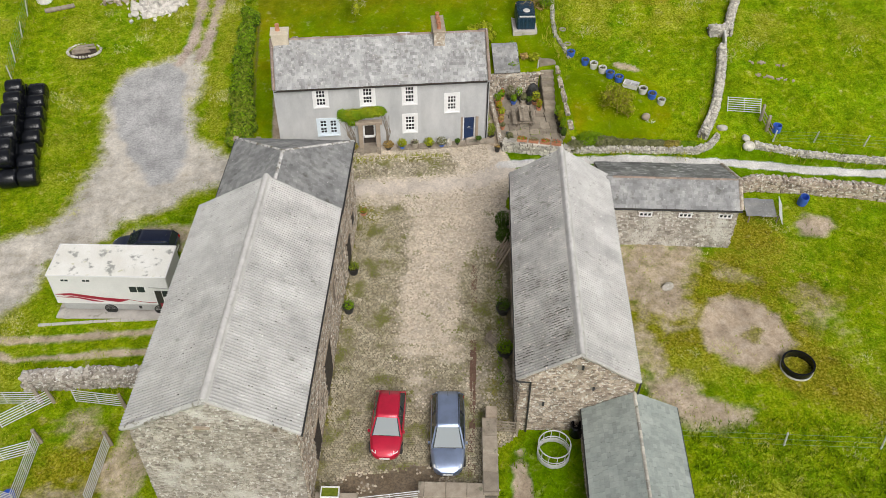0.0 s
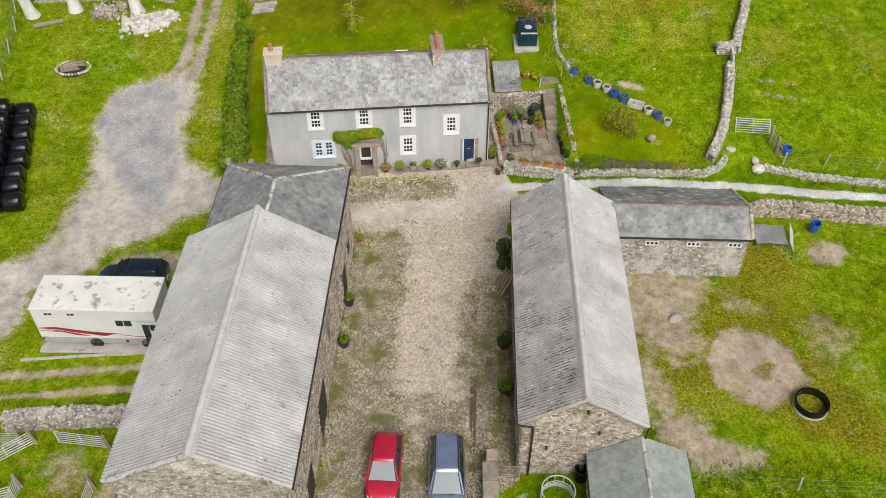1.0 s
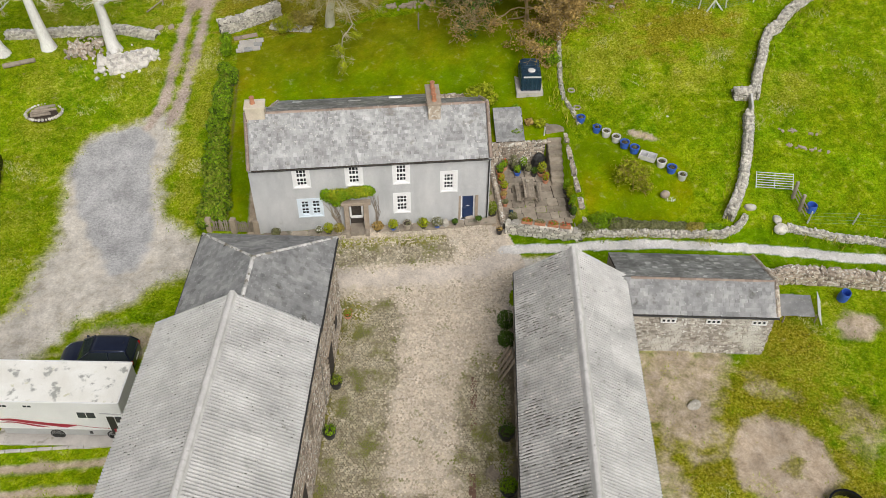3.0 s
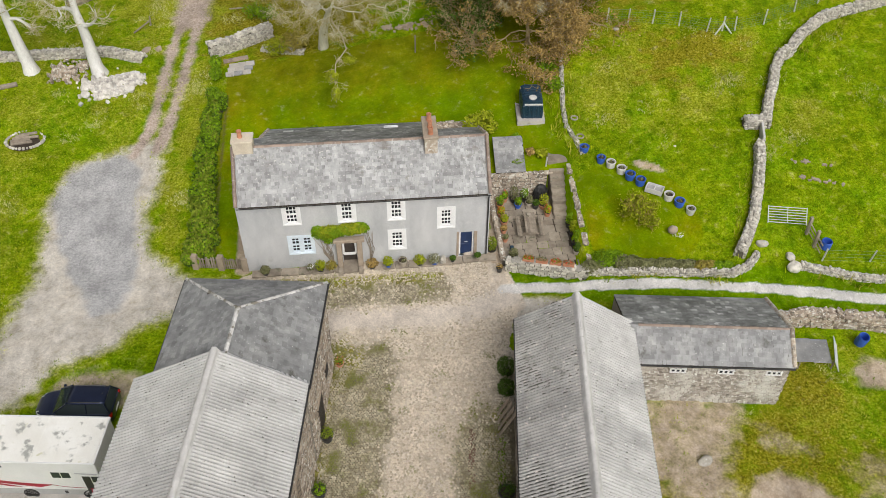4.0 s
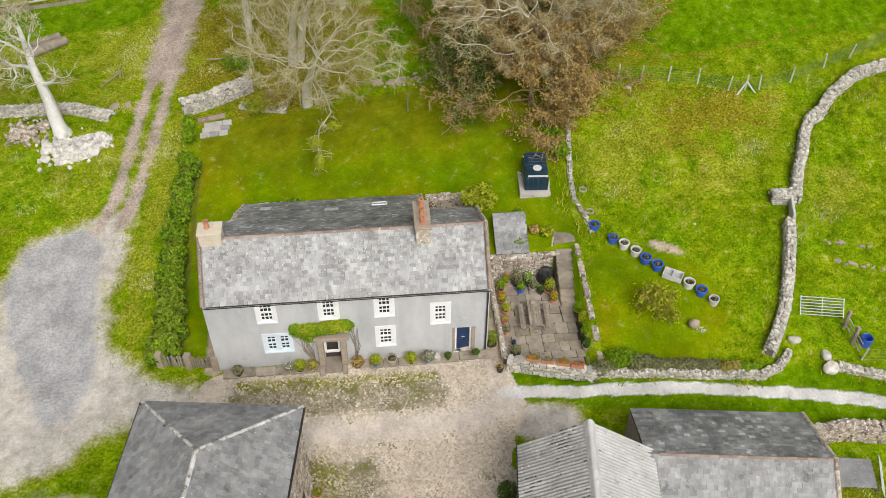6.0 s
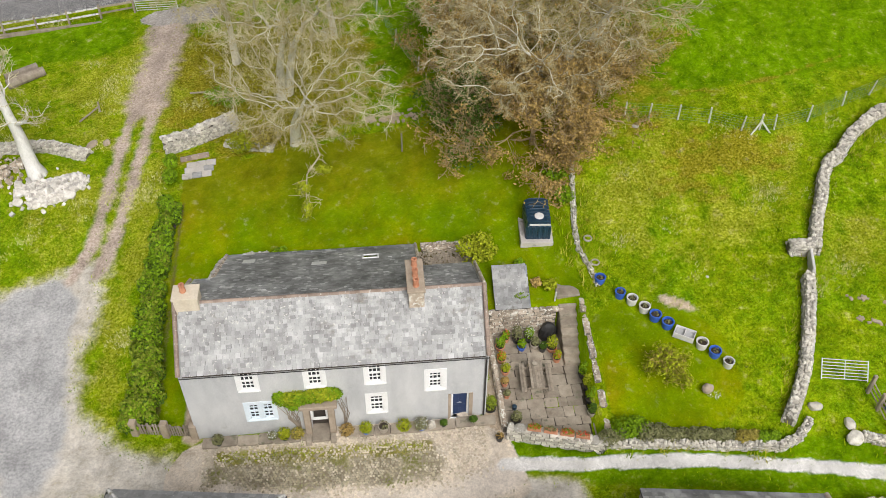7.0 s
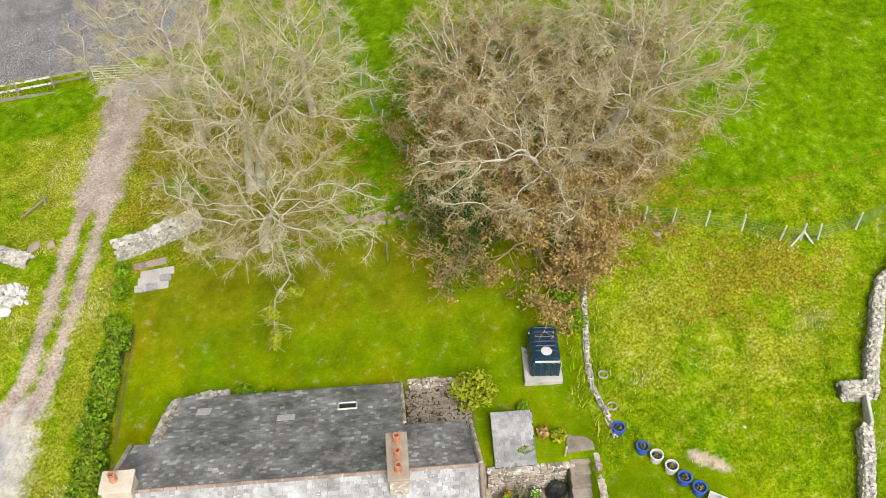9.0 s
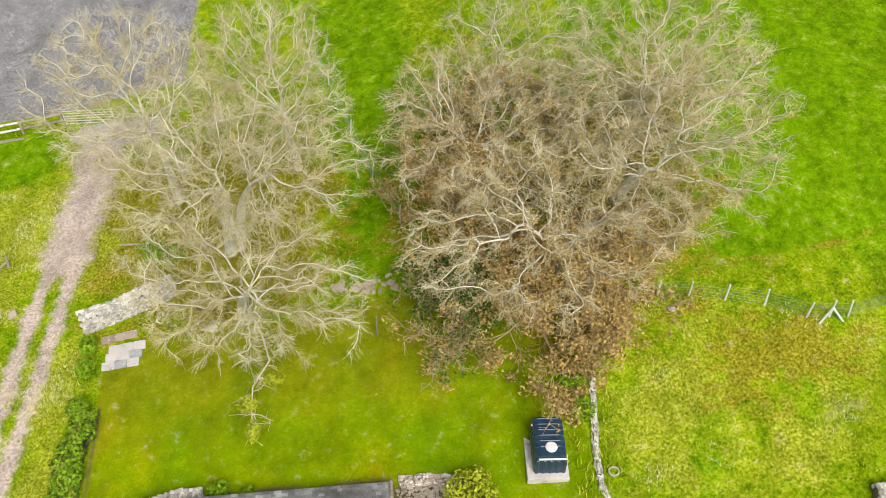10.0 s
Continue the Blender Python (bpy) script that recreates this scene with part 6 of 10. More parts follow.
stripe([(-3.35, 1.56), (-2.4, 1.58), (-1.6, 1.42), (-0.6, 1.24), (0.3, 1.12), (0.9, 1.2)], [0.05, 0.2, 0.24, 0.24, 0.3, 0.04])
stripe([(-2.9, 1.46), (-2.0, 1.3), (-1.2, 1.08), (-0.6, 0.98)], [0.03, 0.12, 0.16, 0.03])
stripe([(-3.3, 1.36), (-2.3, 1.28)], [0.04, 0.05])
stripe([(0.8, 1.24), (1.4, 1.08), (2.0, 1.0), (2.5, 0.98)], [0.04, 0.04, 0.05, 0.05])
for x in (-0.35, 2.6):
    for sy in (-1, 1):
        part("wheel_arch", lathe([(0.32, -0.04), (0.38, -0.04), (0.38, 0.04), (0.32, 0.04)], 20, True), BLACK_IRON, lorry, "", Matrix.Translation((x, sy * (LW - 0.045), 0.36)) @ Matrix.Rotation(radians(90), 4, "X"))
        tyre = part("wheel", lathe([(0.2, -0.14), (0.33, -0.14), (0.36, -0.08), (0.36, 0.08), (0.33, 0.14), (0.2, 0.14)], 22), RUBBER, lorry, "", Matrix.Translation((x, sy * (LW - 0.16), 0.36)) @ Matrix.Rotation(radians(90), 4, "X"))
        part("rim", lathe([(0.06, -0.13), (0.2, -0.11), (0.21, 0.11), (0.06, 0.13)], 12), ALLOY, tyre)
pad_m = bmesh.new()
add_box(pad_m, (-3.6, -1.75, -0.25), (3.4, 1.6, 0.06), 0.02)
put_pad = part("hardstanding", pad_m, CONCRETE, None, "worn concrete hardstanding under the lorry", LM, category="paving", kind="structure")

# ---- bales, pens, gates, fences ----
WRAP = mat("black_bale_wrap", [(0.3, (0.004, 0.005, 0.007)), (0.7, (0.009, 0.01, 0.014))], 2.0, 0.13, 0.6, 4, 0.04, shine=0.4)
BLUE_PLASTIC = mat("blue_plastic", [(0.3, (0.03, 0.09, 0.42)), (0.7, (0.05, 0.14, 0.55))], 3.0, 0.45, 0.1, 40, 0.003)
WHITE_PLASTIC = mat("white_plastic", [(0.3, grey(0.55, 0.03)), (0.7, grey(0.68, 0.03))], 3.0, 0.5, 0.1, 40, 0.003)
TEAL_TANK = mat("tank_plastic", [(0.3, (0.01, 0.03, 0.055)), (0.7, (0.018, 0.05, 0.085))], 2.0, 0.35, 0.1, 30, 0.004)
SOIL = mat("soil", [(0.3, (0.03, 0.022, 0.015)), (0.7, (0.07, 0.052, 0.036))], 6.0, 0.95, 0.6, 20, 0.02)
BARK_PALE = mat("pale_bark", [(0.3, (0.44, 0.41, 0.32)), (0.5, (0.64, 0.61, 0.51)), (0.75, (0.8, 0.78, 0.69))], 2.5, 0.9, 0.5, 18, 0.02, stretch=(1, 1, 0.3))
BARK_WHITE = mat("white_bark", [(0.3, (0.55, 0.53, 0.5)), (0.6, (0.74, 0.73, 0.7)), (0.8, (0.82, 0.81, 0.78))], 1.5, 0.85, 0.5, 14, 0.02, spots=[((0.36, 0.34, 0.3), 1.6, 0.6, 0.75)], stretch=(1, 1, 0.35))


def bale():
    return lathe([(0.0, -0.61), (0.5, -0.61), (0.64, -0.55), (0.68, -0.4), (0.685, 0.0), (0.675, 0.4), (0.64, 0.55), (0.5, 0.61), (0.0, 0.61)][1:-1], 22)


rgb = random.Random(3)
bale_thing = thing("silage_bale", Matrix(), "round silage bale in glossy black wrap on the grass", "bale", "stack of wrapped bales")
part("wrap", bale(), WRAP, bale_thing, "", None, False)
for sx in (-1, 1):
    part("wrap_fold", lathe([(0.1, 0), (0.5, 0.0), (0.46, 0.03), (0.12, 0.04)], 14), WRAP, bale_thing, "", Matrix.Translation((0, 0, sx * 0.6)) @ Matrix.Rotation(0 if sx > 0 else math.pi, 4, "X"))
first = True
for i in range(8):
    for k, (dx, dz) in enumerate(((0.0, 0.66), (1.3, 0.66), (0.0, 1.62)) if i < 7 else ((0.3, 0.66), (1.6, 0.66))):
        if k == 2:
            x, y = -34.9 + 0.17 * i, 7.4 - 1.38 * i
        else:
            x, y = -34.95 + 0.17 * i + dx, 8.1 - 1.38 * i
        if i == 7 and k < 2:
            y -= 0.2
        g0 = land_at(x, y)
        m = pose(x + rgb.uniform(-0.06, 0.06), y + rgb.uniform(-0.06, 0.06), g0 + dz, 0, 90, rgb.uniform(-5, 5) + 4) @ Matrix.Rotation(rgb.uniform(0, 6), 4, "Z")
        if first:
            bale_thing.matrix_basis, first = m, False
        else:
            copy_thing(bale_thing, m)


def hurdle(name, x0, y0, x1, y1, label, bars=6, height=1.05, lean=0.0, group="", sink=0.0):
    """A tubular steel gate or hurdle standing between two points of the ground."""
    d = Vector((x1 - x0, y1 - y0, 0))
    ln = d.length
    d.normalize()
    s = Vector((-d.y, d.x, 0))
    z0, z1 = land_at(x0, y0), land_at(x1, y1)
    d3 = (Vector((x1, y1, z1)) - Vector((x0, y0, z0))).normalized()
    up = (Vector((0, 0, 1)) + s * lean).normalized()
    m = basis((x0, y0, z0 + 0.06 - sink), d3, d3.cross(up) * -1, up)
    g = thing(name, m, label, "gate", group)
    for x in (0, ln):
        part("stile", tube([(x, 0, 0), (x, 0, height)], 0.028, 6), GALV, g)
    for k in range(bars):
        z = 0.08 + (height - 0.12) * k / (bars - 1)
        part("rail", tube([(0, 0, z), (ln, 0, z)], 0.022, 6), GALV, g)
    part("brace", tube([(ln / 2, 0, 0.08), (ln / 2, 0, height - 0.04)], 0.02, 6), GALV, g)
    return g


PEN = "galvanised steel sheep hurdle on rough grass"
for a in ((-30.6, -20.6, -27.2, -20.9), (-28.8, -22.3, -26.5, -20.9), (-25.2, -21.0, -22.6, -21.6), (-26.6, -23.6, -26.9, -27.0), (-26.9, -27.0, -28.9, -26.2), (-29.6, -24.7, -26.75, -24.0), (-22.9, -24.1, -23.3, -27.4), (-26.6, -27.5, -23.3, -27.6)):
    hurdle("hurdle", *a, PEN, group="sheep pen hurdles")
for x, y in ((-26.45, -20.85), (-22.5, -21.6), (-26.55, -23.4), (-22.85, -23.9), (-27.1, -20.8)):
    part("gate_post", box((-0.09, -0.09, -0.3), (0.09, 0.09, 1.25), 0.015), WOOD_GREY, None, "weathered timber post of the sheep pens", pose(x, y, land_at(x, y), 3, -4, 20), category="post")["group"] = "pen posts"
part("feed_bucket", lathe([(0.02, 0.05), (0.24, 0.0), (0.3, 0.45), (0.32, 0.45), (0.3, 0.43), (0.22, 0.06)], 18), BLUE_PLASTIC, None, "blue plastic feed bucket in the pen", Matrix.Translation((-27.3, -26.6, land_at(-27.3, -26.6))), category="bucket")

hurdle("field_gate", 17.5, -0.55, 19.85, -0.95, "galvanised field gate tipped back over the grass", 7, 1.1, 1.1)
for x, y in ((19.75, -1.35), (19.9, -2.3)):
    part("gate_post", box((-0.09, -0.09, -0.3), (0.09, 0.09, 1.3), 0.015), WOOD_GREY, None, "weathered gate post beside the field gate", pose(x, y, land_at(x, y)), category="post")
fp = thing("slatted_fence", Matrix(), "short weathered slatted fence by the field gate", "fence")
for k in range(3):
    part("rail", tube([(19.75, -1.4, land_at(19.75, -1.4) + 0.3 + 0.3 * k), (20.0, -3.0, land_at(20, -3) + 0.3 + 0.3 * k)], 0.035, 6), WOOD_GREY, fp)
part("water_drum", lathe([(0.3, 0), (0.32, 0.03), (0.32, 0.55), (0.3, 0.57), (0.28, 0.55), (0.28, 0.08)], 18), BLUE_PLASTIC, None, "blue plastic drum by the gate", Matrix.Translation((20.6, -2.4, land_at(20.6, -2.4) - 0.02)), category="drum")
def round_rock(seed):
    """A rounded boulder with a few worn hollows."""
    rg = random.Random(seed)
    bm = bmesh.new()
    bmesh.ops.create_icosphere(bm, subdivisions=3, radius=0.5)
    dents = [(Vector((rg.gauss(0, 1), rg.gauss(0, 1), rg.gauss(0, 1))).normalized(), rg.uniform(0.36, 0.47)) for _ in range(9)]
    for v in bm.verts:
        d = v.co.normalized()
        v.co = d * min([0.5] + [r / max(d.dot(n), 0.3) for n, r in dents]) * rg.uniform(0.98, 1.02)
    bm.verts.index_update()
    out_ = [tuple(v.co) for v in bm.verts], [tuple(v.index for v in f.verts) for f in bm.faces]
    bm.free()
    return out_


for i, (x, y, s) in enumerate(((16.75, -1.9, 0.8), (18.2, -3.7, 1.1), (18.2, -2.95, 0.8), (13.2, 6, 0.2), (11.5, 17.0, 0.45), (9.0, -15.9, 0.8), (-23.9, 22.5, 1.0), (-22.9, 22.6, 0.7))):
    put("boulder", mesh_of("boulder", *round_rock(80 + i), SANDSTONE if i in (6, 7, 8) else LIMESTONE), None, pose(x, y, land_at(x, y) + 0.12 * s, 8, 5, 40 * i) @ Matrix.Diagonal((s, s * 0.75, s * (0.6 if i != 6 else 0.25), 1)), "weathered boulder half sunk in the grass", "boulder")
part("slab_stile", box((-0.08, -0.95, -0.2), (0.08, 0.95, 0.8), 0.03), RIDGE_PALE, None, "upright pale stone slab closing the wall gap", pose(18.9, 5.85, land_at(18.9, 5.8), 0, 0, -16), category="slab")

WIRE = mat("fence_wire", [(0.3, (0.12, 0.22, 0.14)), (0.7, (0.22, 0.33, 0.24))], 4, 0.6, 0)
POST = mat("pale_post", [(0.3, (0.42, 0.42, 0.36)), (0.7, (0.62, 0.62, 0.55))], 4, 0.85, 0.3, 20, 0.01)


def wire_fence(pts, label, height=1.0, strands=6, verticals=True, post=POST, lean=6):
    f = thing("wire_fence", Matrix(), label, "fence")
    rg = random.Random(len(pts))
    tops = []
    for x, y in pts:
        z = land_at(x, y)
        part("post", tube([(0, 0, -0.3), (0, 0, height + 0.12)], [0.06, 0.05], 6), post, f, "", pose(x, y, z, rg.uniform(-lean, lean), rg.uniform(-lean, lean), 0))
        tops.append(Vector((x, y, z)))
    bm = bmesh.new()
    for a, b in zip(tops, tops[1:]):
        for k in range(strands):
            h = height * (0.06 + 0.94 * k / (strands - 1))
            add_tube(bm, [a + Vector((0, 0, h)), b + Vector((0, 0, h))], 0.006, 3, False)
        if verticals:
            n = int((b - a).length / 0.25)
            for k in range(1, n):
                p = a.lerp(b, k / n)
                add_tube(bm, [p + Vector((0, 0, 0.05)), p + Vector((0, 0, height * 0.8))], 0.004, 3, False)
    w = part("netting", bm, WIRE, f)
    w["kind"] = "stuff"
    return f


wire_fence([(11.0, 17.9), (12.5, 17.6), (14.2, 17.1), (16.0, 16.5), (17.8, 15.6), (19.8, 15.4), (22.1, 15.9), (24.7, 16.9), (26.7, 17.6), (29.9, 18.9), (35, 21)], "wire netting fence on pale posts across the field")
fence_star = thing("fence_strut", Matrix(), "crossed pale timber struts propping the fence", "fence post")
for a, b in (((18.3, 15.2, 0.0), (18.95, 15.5, 0.75)), ((19.5, 15.2, 0.0), (18.85, 15.5, 0.75)), ((18.9, 15.5, 0), (18.9, 15.5, 1.2))):
    part("strut", tube([(a[0], a[1], land_at(a[0], a[1]) + a[2]), (b[0], b[1], land_at(b[0], b[1]) + b[2])], 0.06, 6), POST, fence_star)
wire_fence([(20.1, -3.3), (23, -3.6), (26.5, -4.2), (30.5, -4.8), (35, -5.4)], "thin wire fence above the lane bank", 0.9, 4, False)
wire_fence([(6.6, -26.6), (12, -27.3), (17.0, -27.9), (23, -28.6)], "wire fence across the lower paddock", 0.95, 3, False)
wire_fence([(-37.2, 21), (-36.6, 18.2), (-36.5, 15.4), (-36.5, 12.6), (-36.3, 10.4)], "leaning netting fence at the edge of the bales", 1.5, 6, True, POST, 14)
wire_fence([(-1.6, 25.5), (-3.0, 29), (-4.2, 33), (-5.5, 38), (-7, 43)], "netting fence through the long grass", 1.0, 6, True)

rail_fence = thing("rail_fence", Matrix(), "post and rail timber fence beside the gravel road", "fence")
fpts = [(-38, 36.2), (-35.6, 36.7), (-33.2, 37.1), (-30.8, 37.6), (-28.4, 38.0), (-26.0, 38.5), (-23.4, 38.9)]
for x, y in fpts:
    part("post", box((-0.07, -0.07, -0.3), (0.07, 0.07, 1.2), 0.01), WOOD_GREY, rail_fence, "", Matrix.Translation((x, y, land_at(x, y))))
for (x0, y0), (x1, y1) in zip(fpts, fpts[1:]):
    for h in (0.45, 0.95):
        part("rail", box((-0.02, 0, -0.07), (0.02, math.hypot(x1 - x0, y1 - y0), 0.07)), MORTAR_WHITE if x0 < -28 else WOOD_GREY, rail_fence, "", look((x0, y0, land_at(x0, y0) + h), (x1, y1, land_at(x1, y1) + h)) @ pose(0, 0, 0, -90, 0, 0))
hurdle("road_gate", -23.2, 38.9, -19.9, 38.6, "five-bar galvanised gate at the gravel road", 6, 1.1)
part("kerb_beam", box((-8.0, -0.12, -0.1), (7.5, 0.12, 0.22), 0.02), WOOD_GREY, None, "timber edging beam along the gravel road", pose(-30.5, 37.2, land_at(-30.5, 37.2), 0, 0, 10.6), category="edging", kind="structure")

# ---- left bank: fire pit, logs, rubble ----
fire = thing("fire_pit", Matrix.Translation((-31.2, 13.4, land_at(-31.2, 13.4))), "ring of pale stones round half-burnt logs on the grass", "fire pit")
for k in range(34):
    a = 2 * math.pi * k / 34
    s = rgb.uniform(0.14, 0.24)
    put("stone", mesh_of("stone", *CHUNKS[k % 10], LIMESTONE) if k < 3 else bpy.data.meshes["stone"], fire, pose(1.32 * math.cos(a), 1.0 * math.sin(a), 0.08, 10 * k, 5, 31 * k) @ Matrix.Diagonal((s, s, s * 0.8, 1)))
part("ash_bed", lathe([(1.15, 0.0), (1.0, 0.06), (0.3, 0.09)], 20), SOIL, fire)
for y, x0, x1 in ((-0.55, -0.8, 0.6), (-0.25, -0.9, 0.4), (0.05, -0.85, 0.9), (0.3, -0.7, 0.2), (0.5, -0.5, 0.7)):
    part("log", tube([(x0, y, 0.17), (x1, y + 0.16, 0.2)], [0.12, 0.1], 8), WOOD_GREY, fire)
for x0, y0, x1, y1, r in ((-35.2, 18.6, -32.9, 19.2, 0.2), (-31.2, 29.9, -28.9, 31.4, 0.38), (-31.6, 30.9, -29.6, 32.2, 0.3)):
    part("log", tube([(x0, y0, land_at(x0, y0) + r * 0.85), (x1, y1, land_at(x1, y1) + r * 0.85)], [r, r * 0.9], 10), WOOD_GREY, None, "felled weathered log lying in the grass", None, category="log")
bench = thing("broken_fence", Matrix(), "fallen pale fence rails in the grass", "fence")
part("post", tube([(-24.05, 26.3, land_at(-24, 26.3) - 0.1), (-24.0, 26.4, land_at(-24, 26.4) + 0.8)], 0.07, 6), WOOD_GREY, bench)
part("rail", tube([(-25.2, 25.2, land_at(-25.2, 25.2) + 0.15), (-24.0, 26.3, land_at(-24, 26.3) + 0.5)], 0.06, 6), WOOD_GREY, bench)
part("rail", tube([(-17.6, 26.5, land_at(-17.6, 26.5) + 0.5), (-16.4, 26.3, land_at(-16.4, 26.3) + 0.55)], 0.06, 6), WOOD_GREY, bench)
items = []
rub = thing("rubble_pile", Matrix(), "heap of pale rubble and loose stones on the grass", "rubble")
for k in range(620):
    a, r = rgb.uniform(0, 6.28), math.sqrt(rgb.random())
    x, y = -25.6 + (1.9 + 0.5 * math.sin(3 * a)) * r * math.cos(a) + 0.3 * (r * math.sin(a)), 18.3 + (1.5 + 0.4 * math.sin(2 * a + 1)) * r * math.sin(a)
    if k % 9 == 0:
        x, y = x + rgb.gauss(0, 0.8), y + rgb.gauss(0, 0.5)
    s = rgb.uniform(0.14, 0.34) if k % 25 else rgb.uniform(0.4, 0.6)
    h = 0.45 * (1 - r) + rgb.uniform(-0.05, 0.12)
    items.append((rgb.randrange(10), pose(x, y, land_at(x, y) + max(h, 0.05), rgb.uniform(0, 90), rgb.uniform(0, 90), rgb.uniform(0, 360)) @ Matrix.Diagonal((s, s * 0.8, s * 0.7, 1))))
for x, y in ((-27.6, 17.4), (-27.7, 18.2), (-27.9, 18.9), (-24.4, 17.7)):
    items.insert(0, (rgb.randrange(10), pose(x, y, land_at(x, y) + 0.15, 20, 10, rgb.uniform(0, 360)) @ Matrix.Diagonal((0.65, 0.5, 0.45, 1))))
pieces("stone", CHUNKS, items, RUBBLE_PALE, rub, 180, "rubble_facing")
rub2 = thing("rubble_pile", Matrix(), "brown rubble and broken timber under the bare trees", "rubble")
items = []
for k in range(120):
    x, y = -29.3 + rgb.gauss(0, 0.75), 20.3 + rgb.gauss(0, 0.6)
    s = rgb.uniform(0.15, 0.5)
    items.append((rgb.randrange(10), pose(x, y, land_at(x, y) + rgb.uniform(0.05, 0.35), rgb.uniform(0, 90), rgb.uniform(0, 90), rgb.uniform(0, 360)) @ Matrix.Diagonal((s, s * 0.7, s * 0.5, 1))))
pieces("stone", CHUNKS, items, STONE, rub2, 80, "rubble_facing")

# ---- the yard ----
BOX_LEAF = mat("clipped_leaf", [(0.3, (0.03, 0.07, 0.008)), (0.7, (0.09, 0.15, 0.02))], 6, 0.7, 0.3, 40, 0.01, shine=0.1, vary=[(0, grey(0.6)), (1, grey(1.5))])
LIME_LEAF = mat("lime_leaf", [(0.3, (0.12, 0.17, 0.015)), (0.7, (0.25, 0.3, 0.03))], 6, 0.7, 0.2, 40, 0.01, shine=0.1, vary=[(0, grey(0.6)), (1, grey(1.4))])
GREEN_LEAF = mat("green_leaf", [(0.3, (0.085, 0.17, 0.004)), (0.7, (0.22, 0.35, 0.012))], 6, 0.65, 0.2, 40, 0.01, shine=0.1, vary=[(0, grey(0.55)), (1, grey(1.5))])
YELLOW_LEAF = mat("yellow_green_leaf", [(0.3, (0.19, 0.24, 0.008)), (0.7, (0.38, 0.4, 0.025))], 6, 0.65, 0.2, 40, 0.01, shine=0.1, vary=[(0, grey(0.6)), (1, grey(1.4))])
GREY_LEAF = mat("grey_green_leaf", [(0.3, (0.11, 0.115, 0.04)), (0.7, (0.26, 0.26, 0.13))], 6, 0.7, 0.2, 40, 0.01, shine=0.1, vary=[(0, grey(0.6)), (1, grey(1.4))])
BROWN_LEAF = mat("brown_leaf", [(0.3, (0.24, 0.155, 0.045)), (0.7, (0.44, 0.31, 0.11))], 6, 0.8, 0.2, 40, 0.01, shine=0.1, vary=[(0, grey(0.5)), (1, grey(1.6))])
OCHRE_LEAF = mat("ochre_leaf", [(0.3, (0.22, 0.18, 0.03)), (0.7, (0.4, 0.34, 0.08))], 6, 0.8, 0.2, 40, 0.01, shine=0.1, vary=[(0, grey(0.6)), (1, grey(1.5))])
RED_FLOWER = mat("red_flower", [(0.3, (0.5, 0.03, 0.01)), (0.7, (0.65, 0.1, 0.03))], 6, 0.6, 0)
WHITE_FLOWER = mat("white_flower", [(0.3, grey(0.7)), (0.7, grey(0.8))], 6, 0.6, 0)


def leaf_cloud(name, centers, size, count, material, parent=None, seed=0, label="", kind="", category="", long=1.7, m=None):
    """Many small bent leaves scattered in ellipsoids: centers are (x, y, z, rx, ry, rz)."""
    r = np.random.RandomState(seed)
    c = np.array(centers, float)
    vol = (c[:, 3] * c[:, 4] * c[:, 5]) ** (2 / 3)
    who = r.choice(len(c), count, p=vol / vol.sum())
    d = r.normal(size=(count, 3))
    d /= np.linalg.norm(d, axis=1)[:, None]
    rad = r.uniform(0.55, 1.0, count) ** 0.6
    p = c[who, :3] + d * c[who, 3:] * rad[:, None]
    n = d + r.normal(size=(count, 3)) * 0.55 + np.array([0, 0, 0.35])
    n /= np.linalg.norm(n, axis=1)[:, None]
    a = np.cross(n, r.normal(size=(count, 3)))
    a /= np.linalg.norm(a, axis=1)[:, None]
    b = np.cross(n, a)
    s = size * r.uniform(0.6, 1.35, count)[:, None]
    v = np.stack([p - a * s * long / 2, p + b * s * 0.42 - n * s * 0.1, p + a * s * long / 2 - n * s * 0.18, p - b * s * 0.42 - n * s * 0.1], 1).reshape(-1, 3)
    f = np.arange(count * 4).reshape(-1, 4)
    return put(name, mesh_of(name, v.tolist(), f.tolist(), material), parent, m, label, category, "", kind)


def pot_profile(r, h):
    return [(r * 0.72, 0), (r * 0.98, h * 0.85), (r * 1.06, h * 0.86), (r * 1.06, h), (r * 0.92, h), (r * 0.9, h * 0.82), (r * 0.3, h * 0.8)]


def potted(name, x, y, z, r, h, pot, leaf, ph, label, count=240, flower=None, seed=0, spread_=1.15, size=0.07):
    t = thing(name, Matrix.Translation((x, y, z)), label, "potted plant")
    part("pot", lathe(pot_profile(r, h), 16), pot, t)
    part("compost", lathe([(r * 0.9, h * 0.8), (r * 0.85, h * 0.86), (r * 0.1, h * 0.88)], 12), SOIL, t)
    leaf_cloud("foliage", [(0, 0, h + ph * 0.45, r * spread_, r * spread_, ph * 0.55), (r * 0.3, 0.1 * r, h + ph * 0.5, r * 0.8, r * 0.8, ph * 0.5)], size, count, leaf, t, seed)
    if flower:
        leaf_cloud("flowers", [(0, 0, h + ph * 0.6, r * spread_, r * spread_, ph * 0.55)], size * 0.9, count // 4, flower, t, seed + 1, long=1.1)
    return t


